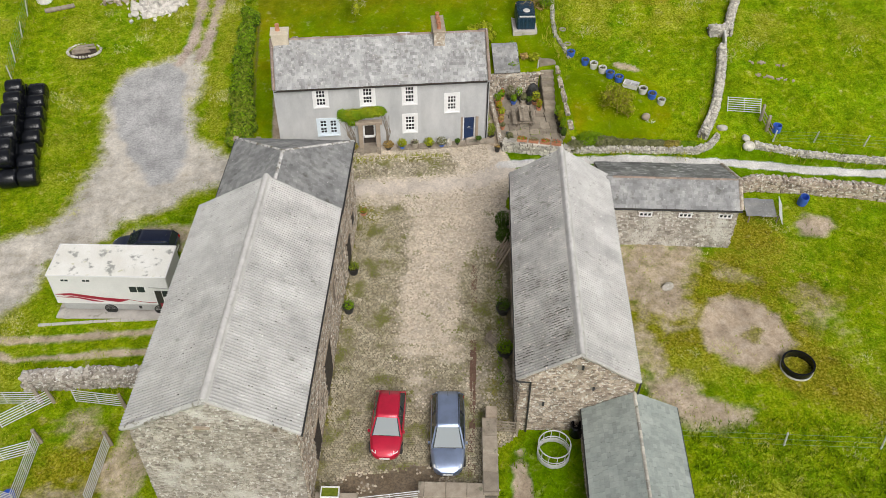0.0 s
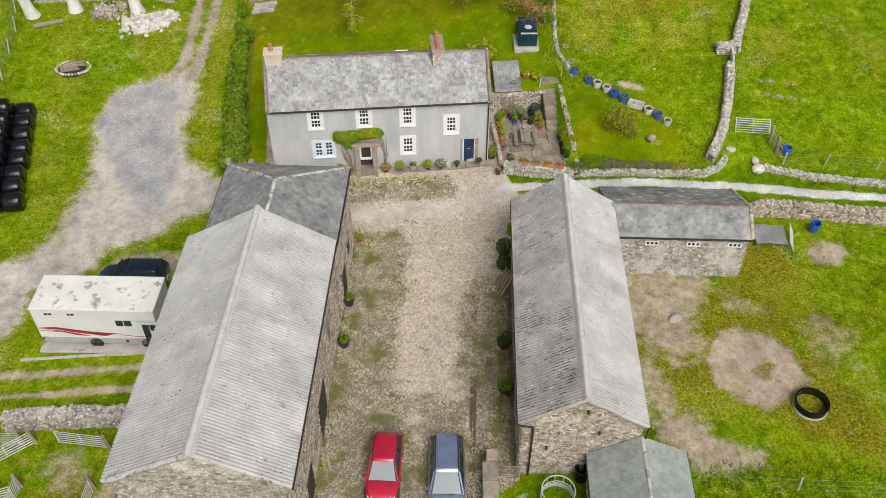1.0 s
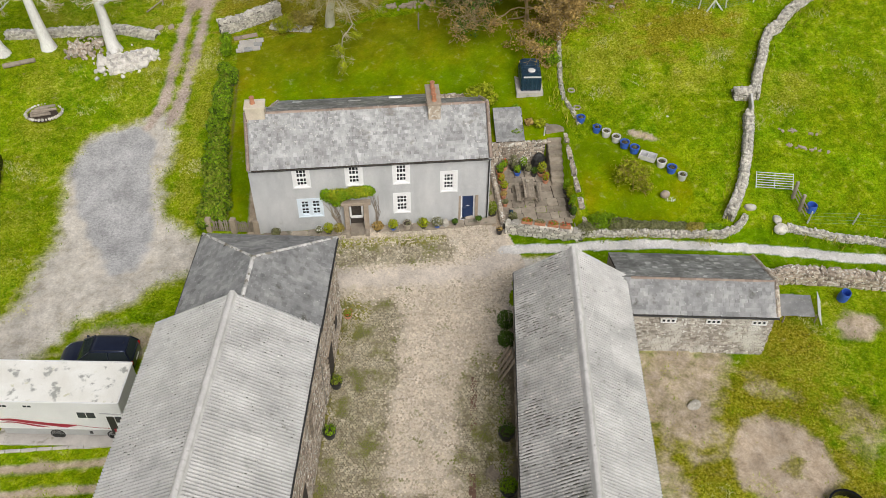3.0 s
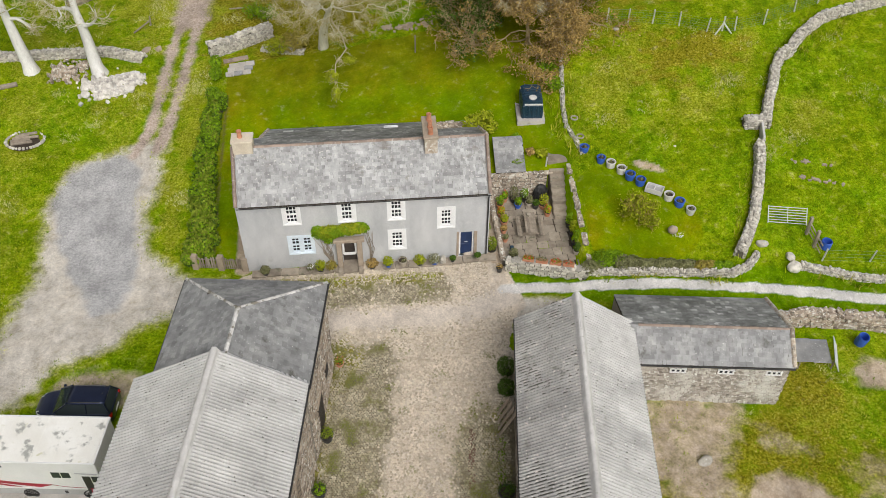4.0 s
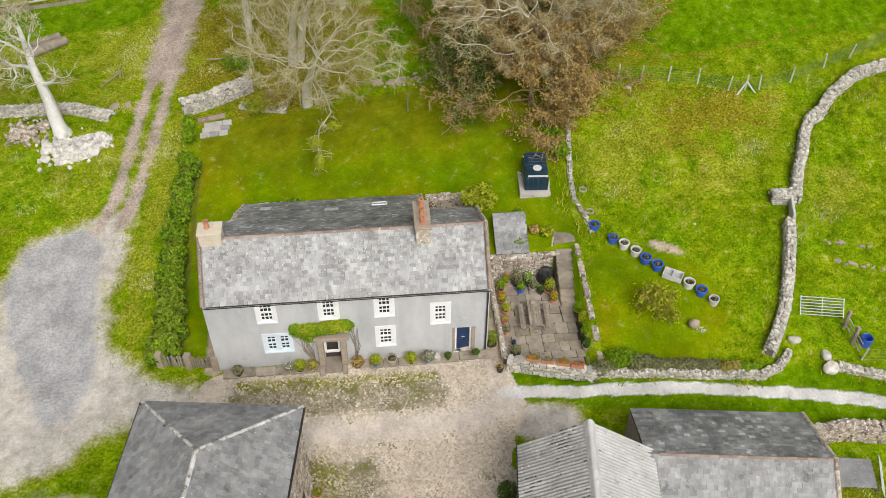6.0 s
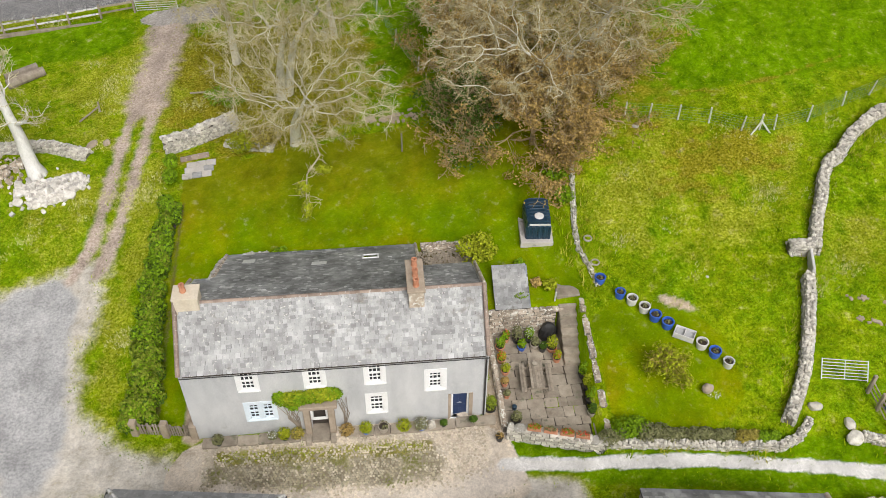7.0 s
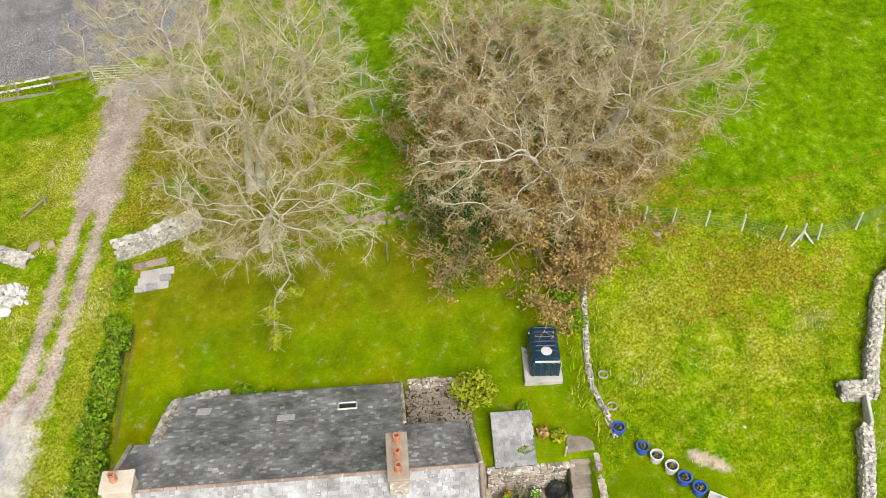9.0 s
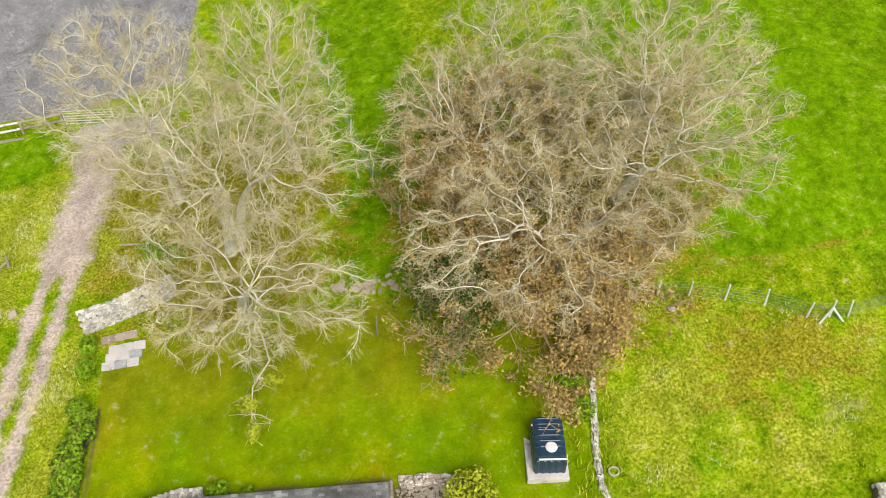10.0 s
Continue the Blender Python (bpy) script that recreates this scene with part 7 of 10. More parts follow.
DARK_POT = mat("dark_glazed_pot", [(0.3, grey(0.02)), (0.7, grey(0.045))], 4, 0.5, 0.2, 30, 0.004)
STONE_POT = mat("stone_trough", [(0.3, (0.33, 0.29, 0.23)), (0.7, (0.45, 0.4, 0.33))], 4, 0.9, 0.4, 30, 0.01)
potted("half_barrel", -10.0, -12.7, land_at(-10, -12.7), 0.34, 0.5, DARK_POT, LIME_LEAF, 0.35, "dark half barrel with lime green plants on the cobbles", 200, seed=1)
potted("half_barrel", -10.35, -15.9, land_at(-10.3, -15.9), 0.34, 0.5, DARK_POT, GREEN_LEAF, 0.3, "dark half barrel with low green plants on the cobbles", 160, seed=2)
potted("half_barrel", -1.25, -16.8, land_at(-1.2, -16.8), 0.4, 0.5, DARK_POT, BOX_LEAF, 0.5, "dark half barrel with an evergreen by the low barn", 260, seed=3)
potted("half_barrel", -1.6, -20.0, land_at(-1.6, -20.0), 0.42, 0.5, DARK_POT, GREEN_LEAF, 0.6, "large dark tub with a leafy green plant by the barn wall", 420, seed=4)
for x, y, s in ((-0.15, -9.2, 0.75), (-0.35, -10.6, 0.7)):
    sh = thing("clipped_shrub", Matrix.Translation((x, y, land_at(x, y))), "dark clipped evergreen shrub against the barn", "shrub")
    part("stem", tube([(0, 0, -0.1), (0, 0, s)], 0.05, 6), WOOD_DARK, sh)
    leaf_cloud("foliage", [(0, 0, s * 0.75, s * 0.75, s * 0.75, s * 0.8)], 0.08, 900, BOX_LEAF, sh, int(s * 100))
leaf_cloud("verge_weeds", [(-0.75 - 0.13 * k, -11.6 - k, land_at(-1, -11 - k) + 0.05, 0.25, 0.5, 0.14) for k in range(0, 11)], 0.08, 600, GREEN_LEAF, None, 40, "weeds and low grass along the foot of the barn", "stuff", "weeds")
leaf_cloud("verge_weeds", [(-10.55 + 0.13 * (k - 12), -24.0 + k, land_at(-10.5, -24 + k) + 0.02, 0.3, 0.6, 0.12) for k in range(0, 18)], 0.07, 900, GREEN_LEAF, None, 41, "weeds in the cobbles at the barn foot", "stuff", "weeds")
potted("flower_basket", -9.2, -9.3, 1.6, 0.24, 0.25, TERRACOTTA, LIME_LEAF, 0.25, "hanging basket with red flowers on the annexe wall", 120, RED_FLOWER, 6)
boards = thing("leaning_boards", Matrix(), "old timber boards leaning on the barn wall", "boards")
for k in range(4):
    part("board", box((-0.14, -0.02, 0), (0.14, 0.02, 2.3 - 0.2 * k), 0.005), WOOD_GREY, boards, "", basis((-1.15 + 0.05 * k, -13.3 + 0.45 * k, land_at(-1, -13) + 0.02), (0.2, 0.98, 0), (-0.92, 0.19, 0.35), (0.36 - 0.02 * k, -0.07, 0.93)))
chair = thing("garden_chair", pose(-2.25, -19.2, land_at(-2.2, -19.2), 0, 0, 40), "pale weathered garden chair on the cobbles", "chair")
part("seat", box((-0.25, -0.25, 0.42), (0.25, 0.25, 0.46), 0.01), WOOD_GREY, chair)
part("backrest", box((-0.25, 0.22, 0.46), (0.25, 0.26, 0.95), 0.01), WOOD_GREY, chair)
for sx in (-0.22, 0.22):
    for sy in (-0.22, 0.22):
        part("leg", box((sx - 0.025, sy - 0.025, 0), (sx + 0.025, sy + 0.025, 0.44)), WOOD_GREY, chair)
    part("armrest", box((sx - 0.03, -0.25, 0.62), (sx + 0.03, 0.25, 0.65)), WOOD_GREY, chair)
part("plank", box((-0.07, -0.6, 0), (0.07, 0.6, 0.05), 0.005), WOOD_GREY, None, "loose pale plank lying on weeds", pose(-1.6, -20.9, land_at(-1.6, -20.9) + 0.12, 4, 0, 14), category="plank")
trough = thing("planter_box", pose(-11.4, -28.5, land_at(-11.4, -28.5) + 0.92, 0, 0, -6), "white box planter with yellow-green moss on the wall", "planter")
for lo, hi in (((-0.45, -0.3, 0), (0.45, -0.25, 0.3)), ((-0.45, 0.25, 0), (0.45, 0.3, 0.3)), ((-0.45, -0.25, 0), (-0.4, 0.25, 0.3)), ((0.4, -0.25, 0), (0.45, 0.25, 0.3))):
    part("side", box(lo, hi, 0.01), WHITE, trough)
part("moss", box((-0.4, -0.25, 0.0), (0.4, 0.25, 0.24)), LIME_LEAF, trough)
hurdle("yard_gate", -10.0, -28.9, -7.1, -28.8, "pale galvanised gate across the yard entrance", 6, 1.1)
wg = thing("wooden_gate", Matrix(), "pale timber gate between the yard wall and the barn", "gate")
for k in range(4):
    z = land_at(-2.3, -25.3) + 0.25 + 0.25 * k
    part("rail", box((-0.6, -0.02, -0.04), (0.6, 0.02, 0.04)), WOOD_GREY, wg, "", pose(-2.25, -25.2, z, 0, 0, -10))
for dx in (-0.55, 0.55):
    part("stile", box((-0.05, -0.05, 0), (0.05, 0.05, 1.2)), WOOD_GREY, wg, "", pose(-2.25 + dx, -25.2 - dx * 0.17, land_at(-2.3, -25.2), 0, 0, -10))
part("gate_pier", box((-0.3, -0.3, -0.2), (0.3, 0.3, 1.15), 0.03), SANDSTONE, None, "square sandstone gate pier at the wall end", pose(-3.0, -24.5, land_at(-3, -24.5), 0, 0, -7), category="pier")


def ring_feeder(x, y, r, h, label, solid):
    g = thing("ring_feeder", Matrix.Translation((x, y, land_at(x, y))), label, "feeder")
    if solid:
        part("wall", lathe([(r, 0), (r, h), (r - 0.05, h), (r - 0.05, 0.0)], 32, True), WRAP, g)
        part("rim", lathe([(r - 0.07, h), (r + 0.03, h), (r + 0.03, h + 0.04), (r - 0.07, h + 0.04)], 32, True), WRAP, g)
        part("base_band", lathe([(r + 0.005, 0.0), (r + 0.03, 0.0), (r + 0.03, 0.14), (r + 0.005, 0.14)], 32, True), GALV, g)
    else:
        for z in (0.05, h * 0.5, h):
            ring_pts = [(r * math.cos(2 * math.pi * k / 32), r * math.sin(2 * math.pi * k / 32), z) for k in range(33)]
            part("hoop", tube(ring_pts, 0.032 if z == h else 0.025, 6), GALV, g)
        part("skirt", lathe([(r - 0.02, 0.04), (r + 0.02, 0.04), (r + 0.02, 0.34), (r - 0.02, 0.34)], 32, True), GALV, g)
        for k in range(12):
            a = 2 * math.pi * k / 12
            part("upright", tube([(r * math.cos(a), r * math.sin(a), 0.05), (r * math.cos(a), r * math.sin(a), h)], 0.02, 5), GALV, g)
    return g


ring_feeder(14.55, -22.5, 0.88, 0.5, "black ring trough with a galvanised rim on the grass", True)
ring_feeder(-0.05, -26.75, 0.82, 1.0, "open galvanised ring feeder on the grass", False)
part("water_butt", lathe([(0.3, 0), (0.36, 0.1), (0.36, 0.85), (0.32, 0.9), (0.3, 0.88), (0.3, 0.3)], 18), WRAP, None, "black plastic water butt at the store corner", Matrix.Translation((1.35, -25.65, land_at(1.35, -25.6))), category="water butt")
part("barrel", lathe([(0.28, 0), (0.32, 0.2), (0.32, 0.7), (0.29, 0.85), (0.26, 0.84), (0.25, 0.3)], 18), BLUE_PLASTIC, None, "blue plastic barrel below the retaining wall", pose(20.05, -9.2, land_at(20, -9.2), 12, 0, 0), category="barrel")
lean = thing("sheet_shelter", Matrix(), "grey corrugated sheets laid over posts beside the outbuilding", "shelter")
for k, (x, mt) in enumerate(((16.35, SLATE_MID), (17.35, SLATE_MID))):
    part("sheet", box((-0.5, -0.75, 0), (0.49, 0.75, 0.04), 0.01), mt, lean, "", pose(x, -9.8 - 0.1 * k, land_at(x, -9.8) + 0.55 - 0.06 * k, 10, 4 * k - 4, -8))
for x, y in ((15.9, -10.6), (16.0, -9.0), (17.8, -10.7), (17.8, -9.2)):
    part("post", tube([(x, y, land_at(x, y) - 0.1), (x, y, land_at(x, y) + 0.5)], 0.05, 6), WOOD_GREY, lean)
hurdle("mesh_panel", 18.1, -11.0, 18.7, -9.3, "bent wire panel leaning beside the shelter", 9, 0.9, 0.5)

# ---- the house front ----
porch = thing("porch", Matrix.Translation((-8.55, -0.05, 0)), "sandstone door surround with stone jambs and lintel", "porch")
for sx in (-1, 1):
    part("jamb", box((sx * 0.62 - 0.16, -0.34, -0.2), (sx * 0.62 + 0.16, 0.02, 2.1), 0.02), SANDSTONE, porch)
    part("bench", box((sx * 0.62 - 0.14, -0.95, -0.2), (sx * 0.62 + 0.14, -0.55, 0.32), 0.03), FLAGSTONE, porch)
part("lintel", box((-0.95, -0.38, 2.1), (0.95, 0.02, 2.34), 0.03), SANDSTONE, porch)
part("step", box((-0.46, -0.8, -0.25), (0.46, 0.3, 0.14), 0.02), FLAGSTONE, porch)
for i, (x0, z0, x1, z1) in enumerate(DOORS):
    d = part("door", box((x0, 0.2, z0), (x1, 0.26, z1)), NAVY if i else WOOD_DARK, house, "navy blue panelled door" if i else "dark half-open front door")
    bmf = bmesh.new()
    fy, fw = (0.1, 0.08) if i else (-0.12, 0.11)
    fz = z0 if i else 0.95
    for lo, hi in (((x0, fy, fz), (x0 + fw, 0.24, z1)), ((x1 - fw, fy, fz), (x1, 0.24, z1)), ((x0, fy, z1 - fw), (x1, 0.24, z1))):
        add_box(bmf, lo, hi)
    part("frame", bmf, WHITE, d)
    if i:
        for u in (0.28, 0.72):
            for v0, v1 in ((0.1, 0.42), (0.5, 0.9)):
                part("panel", box((x0 + (x1 - x0) * u - 0.14, 0.185, z0 + (z1 - z0) * v0), (x0 + (x1 - x0) * u + 0.14, 0.205, z0 + (z1 - z0) * v1), 0.006), NAVY, d)
        part("letter_plate", box((x0 + 0.32, 0.19, 1.05), (x1 - 0.32, 0.205, 1.12)), GALV, d)
        part("threshold", box((x0 - 0.1, -0.12, -0.1), (x1 + 0.1, 0.2, z0), 0.015), WHITE, d)
    else:
        part("storm_panel", box((x0 + 0.05, -0.02, 0.75), (x1 - 0.05, 0.04, 0.95), 0.01), WHITE, d)
for sx, w in ((-1.9, 0.14), (-0.8, 0.2)):
    part("door_jamb", box((sx - w / 2, -0.03, -0.1), (sx + w / 2, 0.1, 2.1), 0.01), SANDSTONE, house)

vine = thing("climbing_plant", Matrix(), "clipped green creeper trained over the front door", "climber")
leaf_cloud("foliage", [(-9.9, -0.12, 2.75, 0.85, 0.3, 0.5), (-9.3, -0.2, 2.95, 0.8, 0.38, 0.42), (-8.5, -0.22, 3.08, 0.8, 0.38, 0.4), (-7.8, -0.2, 3.1, 0.6, 0.32, 0.42), (-10.3, -0.1, 2.95, 0.45, 0.25, 0.45), (-9.7, -0.15, 2.35, 0.4, 0.25, 0.4)], 0.09, 3600, GREEN_LEAF, vine, 50)
leaf_cloud("foliage", [(-9.6, -0.16, 2.9, 0.9, 0.34, 0.5), (-8.3, -0.22, 3.12, 1.0, 0.4, 0.42)], 0.09, 2200, YELLOW_LEAF, vine, 51, "fresh yellow-green leaves")
for k in range(14):
    a = k * 0.45
    x = -9.75 + rgb.uniform(-0.3, 0.3)
    part("stem", tube([(-9.55, -0.06, 0.0), (x - 0.1, -0.05, 1.1), (x + rgb.uniform(-0.8, 0.3), -0.05, 2.0 + rgb.uniform(0, 0.4))], [0.03, 0.022, 0.012], 5), WOOD_GREY, vine)
for k in range(8):
    part("stem", tube([(-7.35, -0.06, 0.0), (-7.2 + rgb.uniform(-0.15, 0.2), -0.05, 1.2), (-7.3 + rgb.uniform(-0.4, 0.3), -0.05, 2.4 + rgb.uniform(0, 0.5))], [0.025, 0.02, 0.01], 5), WOOD_GREY, vine)

# flagged strip and tubs along the front
strip = thing("front_paving", Matrix(), "worn flagstones along the foot of the house", "paving", kind="structure")
x = -14.6
while x < -0.2:
    w = rgb.uniform(0.6, 1.1)
    if not (-9.5 < x < -7.9):
        put("flagstone", mesh_of("flagstone", *FLAT_CHUNKS[rgb.randrange(6)], FLAGSTONE), strip, pose(x + w / 2, -0.42 + rgb.uniform(-0.03, 0.03), land_at(x, -0.5) + 0.1, 0, 0, rgb.uniform(-1.5, 1.5)) @ Matrix.Diagonal((w * 0.97, 0.6, 0.12, 1)))
    x += w
FRONT = [(-13.75, 0.28, GREY_LEAF, None, 0.45), (-11.0, 0.22, GREY_LEAF, WHITE_FLOWER, 0.4), (-10.4, 0.3, YELLOW_LEAF, None, 0.6), (-9.75, 0.32, OCHRE_LEAF, None, 0.45), (-7.25, 0.36, BROWN_LEAF, None, 0.4),
         (-6.25, 0.3, YELLOW_LEAF, None, 0.55), (-4.3, 0.34, YELLOW_LEAF, None, 0.5), (-3.4, 0.36, GREY_LEAF, WHITE_FLOWER, 0.5), (-2.25, 0.18, DARK_POT, None, 0.25), (-0.7, 0.18, DARK_POT, None, 0.25)]
for k, (x, r, leaf, fl, ph) in enumerate(FRONT):
    potted("front_pot", x, -0.55, land_at(x, -0.5) + 0.16, r * 0.72, 0.2, (BLUE_PLASTIC if k in (5, 7) else STONE_POT if k % 2 else DARK_POT), BOX_LEAF if leaf is DARK_POT else leaf, ph, "tub of low plants at the foot of the house front", 420, fl, 60 + k, 1.65)
potted("front_pot", -5.35, -0.5, land_at(-5.3, -0.5) + 0.16, 0.28, 0.42, STONE_POT, GREY_LEAF, 0.12, "pale stone pot with a low plant", 40, None, 80)
put("white_stone", mesh_of("white_stone", *chunk(random.Random(7), 0.25, 0.12), LIMESTONE), None, pose(-2.85, -0.5, land_at(-2.9, -0.5) + 0.33, 0, 0, 20) @ Matrix.Diagonal((0.35, 0.35, 0.6, 1)), "upright pale stone beside the tubs", "stone")
potted("corner_shrub", 0.28, 0.3, 0.02, 0.3, 0.2, DARK_POT, LIME_LEAF, 1.0, "leafy shrub at the house corner", 500, None, 90, 1.2)
potted("front_pot", 0.5, -1.7, land_at(0.5, -1.7) + 0.06, 0.2, 0.35, DARK_POT, BROWN_LEAF, 0.2, "small dark pot beside the terrace wall", 60, None, 91)

leaf_cloud("moss_cushions", [(-13.4 + 0.8 * k, -1.25 + 0.12 * math.sin(2.0 * k), land_at(-13.4 + 0.8 * k, -1.2) + 0.02, 0.5, 0.28, 0.05) for k in range(13)], 0.06, 1500, YELLOW_LEAF, None, 97, "yellow-green moss and weeds between the cobbles", "stuff", "moss")
# picket fence and gate left of the house
pf = thing("picket_fence", Matrix(), "weathered picket fence between stone piers beside the house", "fence")
for k in range(22):
    t = k / 21
    x, y = -17.85 + 2.75 * t, 0.55 - 0.45 * t
    part("picket", box((-0.045, -0.015, 0.05), (0.045, 0.015, 0.95 + rgb.uniform(-0.05, 0.05)), 0.005), WOOD_GREY, pf, "", pose(x, y, land_at(x, y), rgb.uniform(-3, 3), rgb.uniform(-4, 4), -9))
for h in (0.3, 0.75):
    part("rail", box((-1.4, -0.02, -0.035), (1.4, 0.02, 0.035)), WOOD_GREY, pf, "", pose(-16.5, 0.36, land_at(-16.5, 0.3) + h, 0, 0, -9))
for x, y in ((-18.1, 0.6), (-16.5, 0.35), (-15.0, 0.1)):
    part("pier", box((-0.18, -0.18, -0.2), (0.18, 0.18, 1.1), 0.03), SANDSTONE, pf, "", pose(x, y, land_at(x, y), 0, 0, -9))

# ---- hedge ----
hedge = thing("hedge", Matrix(), "dense evergreen laurel hedge beside the drive", "hedge")
hc = []
for k in range(130):
    t = (k + rgb.random()) / 130
    x, y = -17.9 + 0.12 * math.sin(t * 9.0), 0.7 + 15.2 * t
    h = (1.45 - 0.45 * t) * rgb.uniform(0.72, 1.12)
    w = rgb.uniform(0.34, 0.56) * (1.1 - 0.25 * t)
    hc.append((x + rgb.uniform(-0.58, 0.58) * (1.1 - 0.25 * t), y, land_at(x, y) + h * rgb.uniform(0.35, 0.72), w, w, h * 0.36))
part("stems", tube([(c[0], c[1], c[2] - 0.7) for c in sorted(hc, key=lambda c: c[1])[::12]], 0.16, 6), WOOD_DARK, hedge)
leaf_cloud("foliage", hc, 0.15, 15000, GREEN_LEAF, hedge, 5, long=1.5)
# a darker leaf colour low in the clumps paints the shade of the hedge's core
leaf_cloud("inner_foliage", [(c[0], c[1], c[2] - 0.08, c[3], c[4], c[5]) for c in hc], 0.15, 9000, BOX_LEAF, hedge, 7, "inner leaves coloured dark for the hedge's shaded core", long=1.5)
leaf_cloud("foliage", [(c[0], c[1], c[2] + 0.1, c[3], c[4], c[5]) for c in hc[:40] + hc[40::3]], 0.14, 7000, LIME_LEAF, hedge, 6, "paler leaves set a little higher", long=1.5)
for k, (x, y, s) in enumerate(((-18.0, 16.0, 0.5), (-18.1, 18.2, 0.6), (-18.2, 19.6, 0.6), (-17.9, 14.9, 0.35))):
    sb = thing("shrub", Matrix.Translation((x, y, land_at(x, y))), "small leafy shrub at the end of the hedge", "shrub")
    part("stem", tube([(0, 0, -0.1), (0.05, 0, s)], 0.04, 5), WOOD_DARK, sb)
    leaf_cloud("foliage", [(0, 0, s * 0.8, s * 0.8, s, s * 0.8)], 0.12, 420, GREEN_LEAF, sb, 30 + k)

# ---- garden behind ----
slab = thing("paved_corner", Matrix(), "grey flagstones and red earth at the head of the lawn", "paving", kind="structure")
for k in range(9):
    x, y = -17.1 + 0.62 * (k % 3) + 0.1 * (k // 3), 18.5 + 0.52 * (k // 3) + 0.06 * (k % 3)
    put("flagstone", mesh_of("flagstone", *FLAT_CHUNKS[k % 6], SLATE_MID if k % 4 == 1 else CONCRETE), slab, pose(x, y, land_at(x, y) + 0.03, 3, 0, 6) @ Matrix.Diagonal((0.61, 0.51, 0.1, 1)))
for k in range(5):
    x, y = -17.5 + 0.36 * k, 20.2 + 0.06 * k
    put("flagstone", mesh_of("flagstone", *FLAT_CHUNKS[k % 6], BRICK_RED), slab, pose(x, y, land_at(x, y) + 0.02, 0, 0, 10) @ Matrix.Diagonal((0.4, 0.5, 0.08, 1)))
part("garden_post", tube([(-3.2, 18.2, land_at(-3.2, 18.2) - 0.1), (-3.2, 18.2, land_at(-3.2, 18.2) + 1.4)], 0.05, 6), WOOD_GREY, None, "bare timber post at the edge of the lawn", category="post")

tank = thing("oil_tank", pose(4.28, 10.8, 0, 0, 0, -4) @ Matrix.Diagonal((1.1, 1.1, 1, 1)), "dark teal plastic oil tank with a white cap", "oil tank")
tz = land_at(4.25, 10.7) + 0.1
part("body", loft([[(x * s, y, z) for x, z in ((-0.64, tz), (0.64, tz), (0.68, tz + 0.7), (0.6, tz + 1.25), (0.4, tz + 1.36), (-0.4, tz + 1.36), (-0.6, tz + 1.25), (-0.68, tz + 0.7))] for y, s in ((-0.95, 0.9), (-0.9, 1.0), (0, 1.02), (0.9, 1.0), (0.95, 0.9))]), TEAL_TANK, tank)
for k in range(6):
    y = -0.5 + 0.27 * k
    part("rib", tube([(-0.66, y, tz + 0.75), (-0.6, y, tz + 1.27), (-0.4, y, tz + 1.385), (0.4, y, tz + 1.385), (0.6, y, tz + 1.27), (0.66, y, tz + 0.75)], 0.035, 6), TEAL_TANK, tank)
for k in range(5):
    part("rib", box((-0.6 + 0.28 * k, -0.99, tz), (-0.46 + 0.28 * k, -0.93, tz + 1.0), 0.02), TEAL_TANK, tank)
part("cap", lathe([(0.24, 0), (0.25, 0.06), (0.2, 0.1), (0.05, 0.11)], 20), WHITE_PLASTIC, tank, "white round filler cap", Matrix.Translation((0.02, -0.55, tz + 1.37)))
part("label_band", box((-0.5, -0.975, tz + 1.05), (0.62, -0.945, tz + 1.18), 0.01), WHITE_PLASTIC, tank)
part("tank_base", box((-0.95, -1.25, -0.3), (0.95, 1.15, 0.12), 0.02), CONCRETE, None, "pale concrete base under the oil tank", pose(4.22, 10.7, land_at(4.25, 10.7) - 0.02, 0, 0, -4), category="base")

shed = thing("slate_shed", Matrix(), "low stone shed with a pale slate lean-to roof", "shed")
SX0, SX1, SY0, SY1, SZ0, SZ1 = 1.2, 3.2, 5.5, 7.75, 2.05, 3.3
part("wall", prism([(SX0 + 0.15, SY0 + 0.1, 0), (SX0 + 0.15, SY1 - 0.1, 0), (SX0 + 0.15, SY1 - 0.1, SZ1 - 0.1), (SX0 + 0.15, SY0 + 0.1, SZ0 - 0.06)], SX1 - SX0 - 0.3, (1, 0, 0)), MORTAR, shed)
slate_face(shed, [(SX0, SY0, SZ0), (SX1, SY0, SZ0), (SX1, SY1, SZ1), (SX0, SY1, SZ1)], SLATE_MID, rng, (1, 0, 0), (0, SY1 - SY0, SZ1 - SZ0), SX1 - SX0, math.hypot(SY1 - SY0, SZ1 - SZ0), lambda s, t: True, 0.2, 0.24)
leaf_cloud("roof_weeds", [(2.75, 6.15, 2.45, 0.45, 0.25, 0.12)], 0.07, 160, GREEN_LEAF, shed, 95, "patch of weeds on the slates")

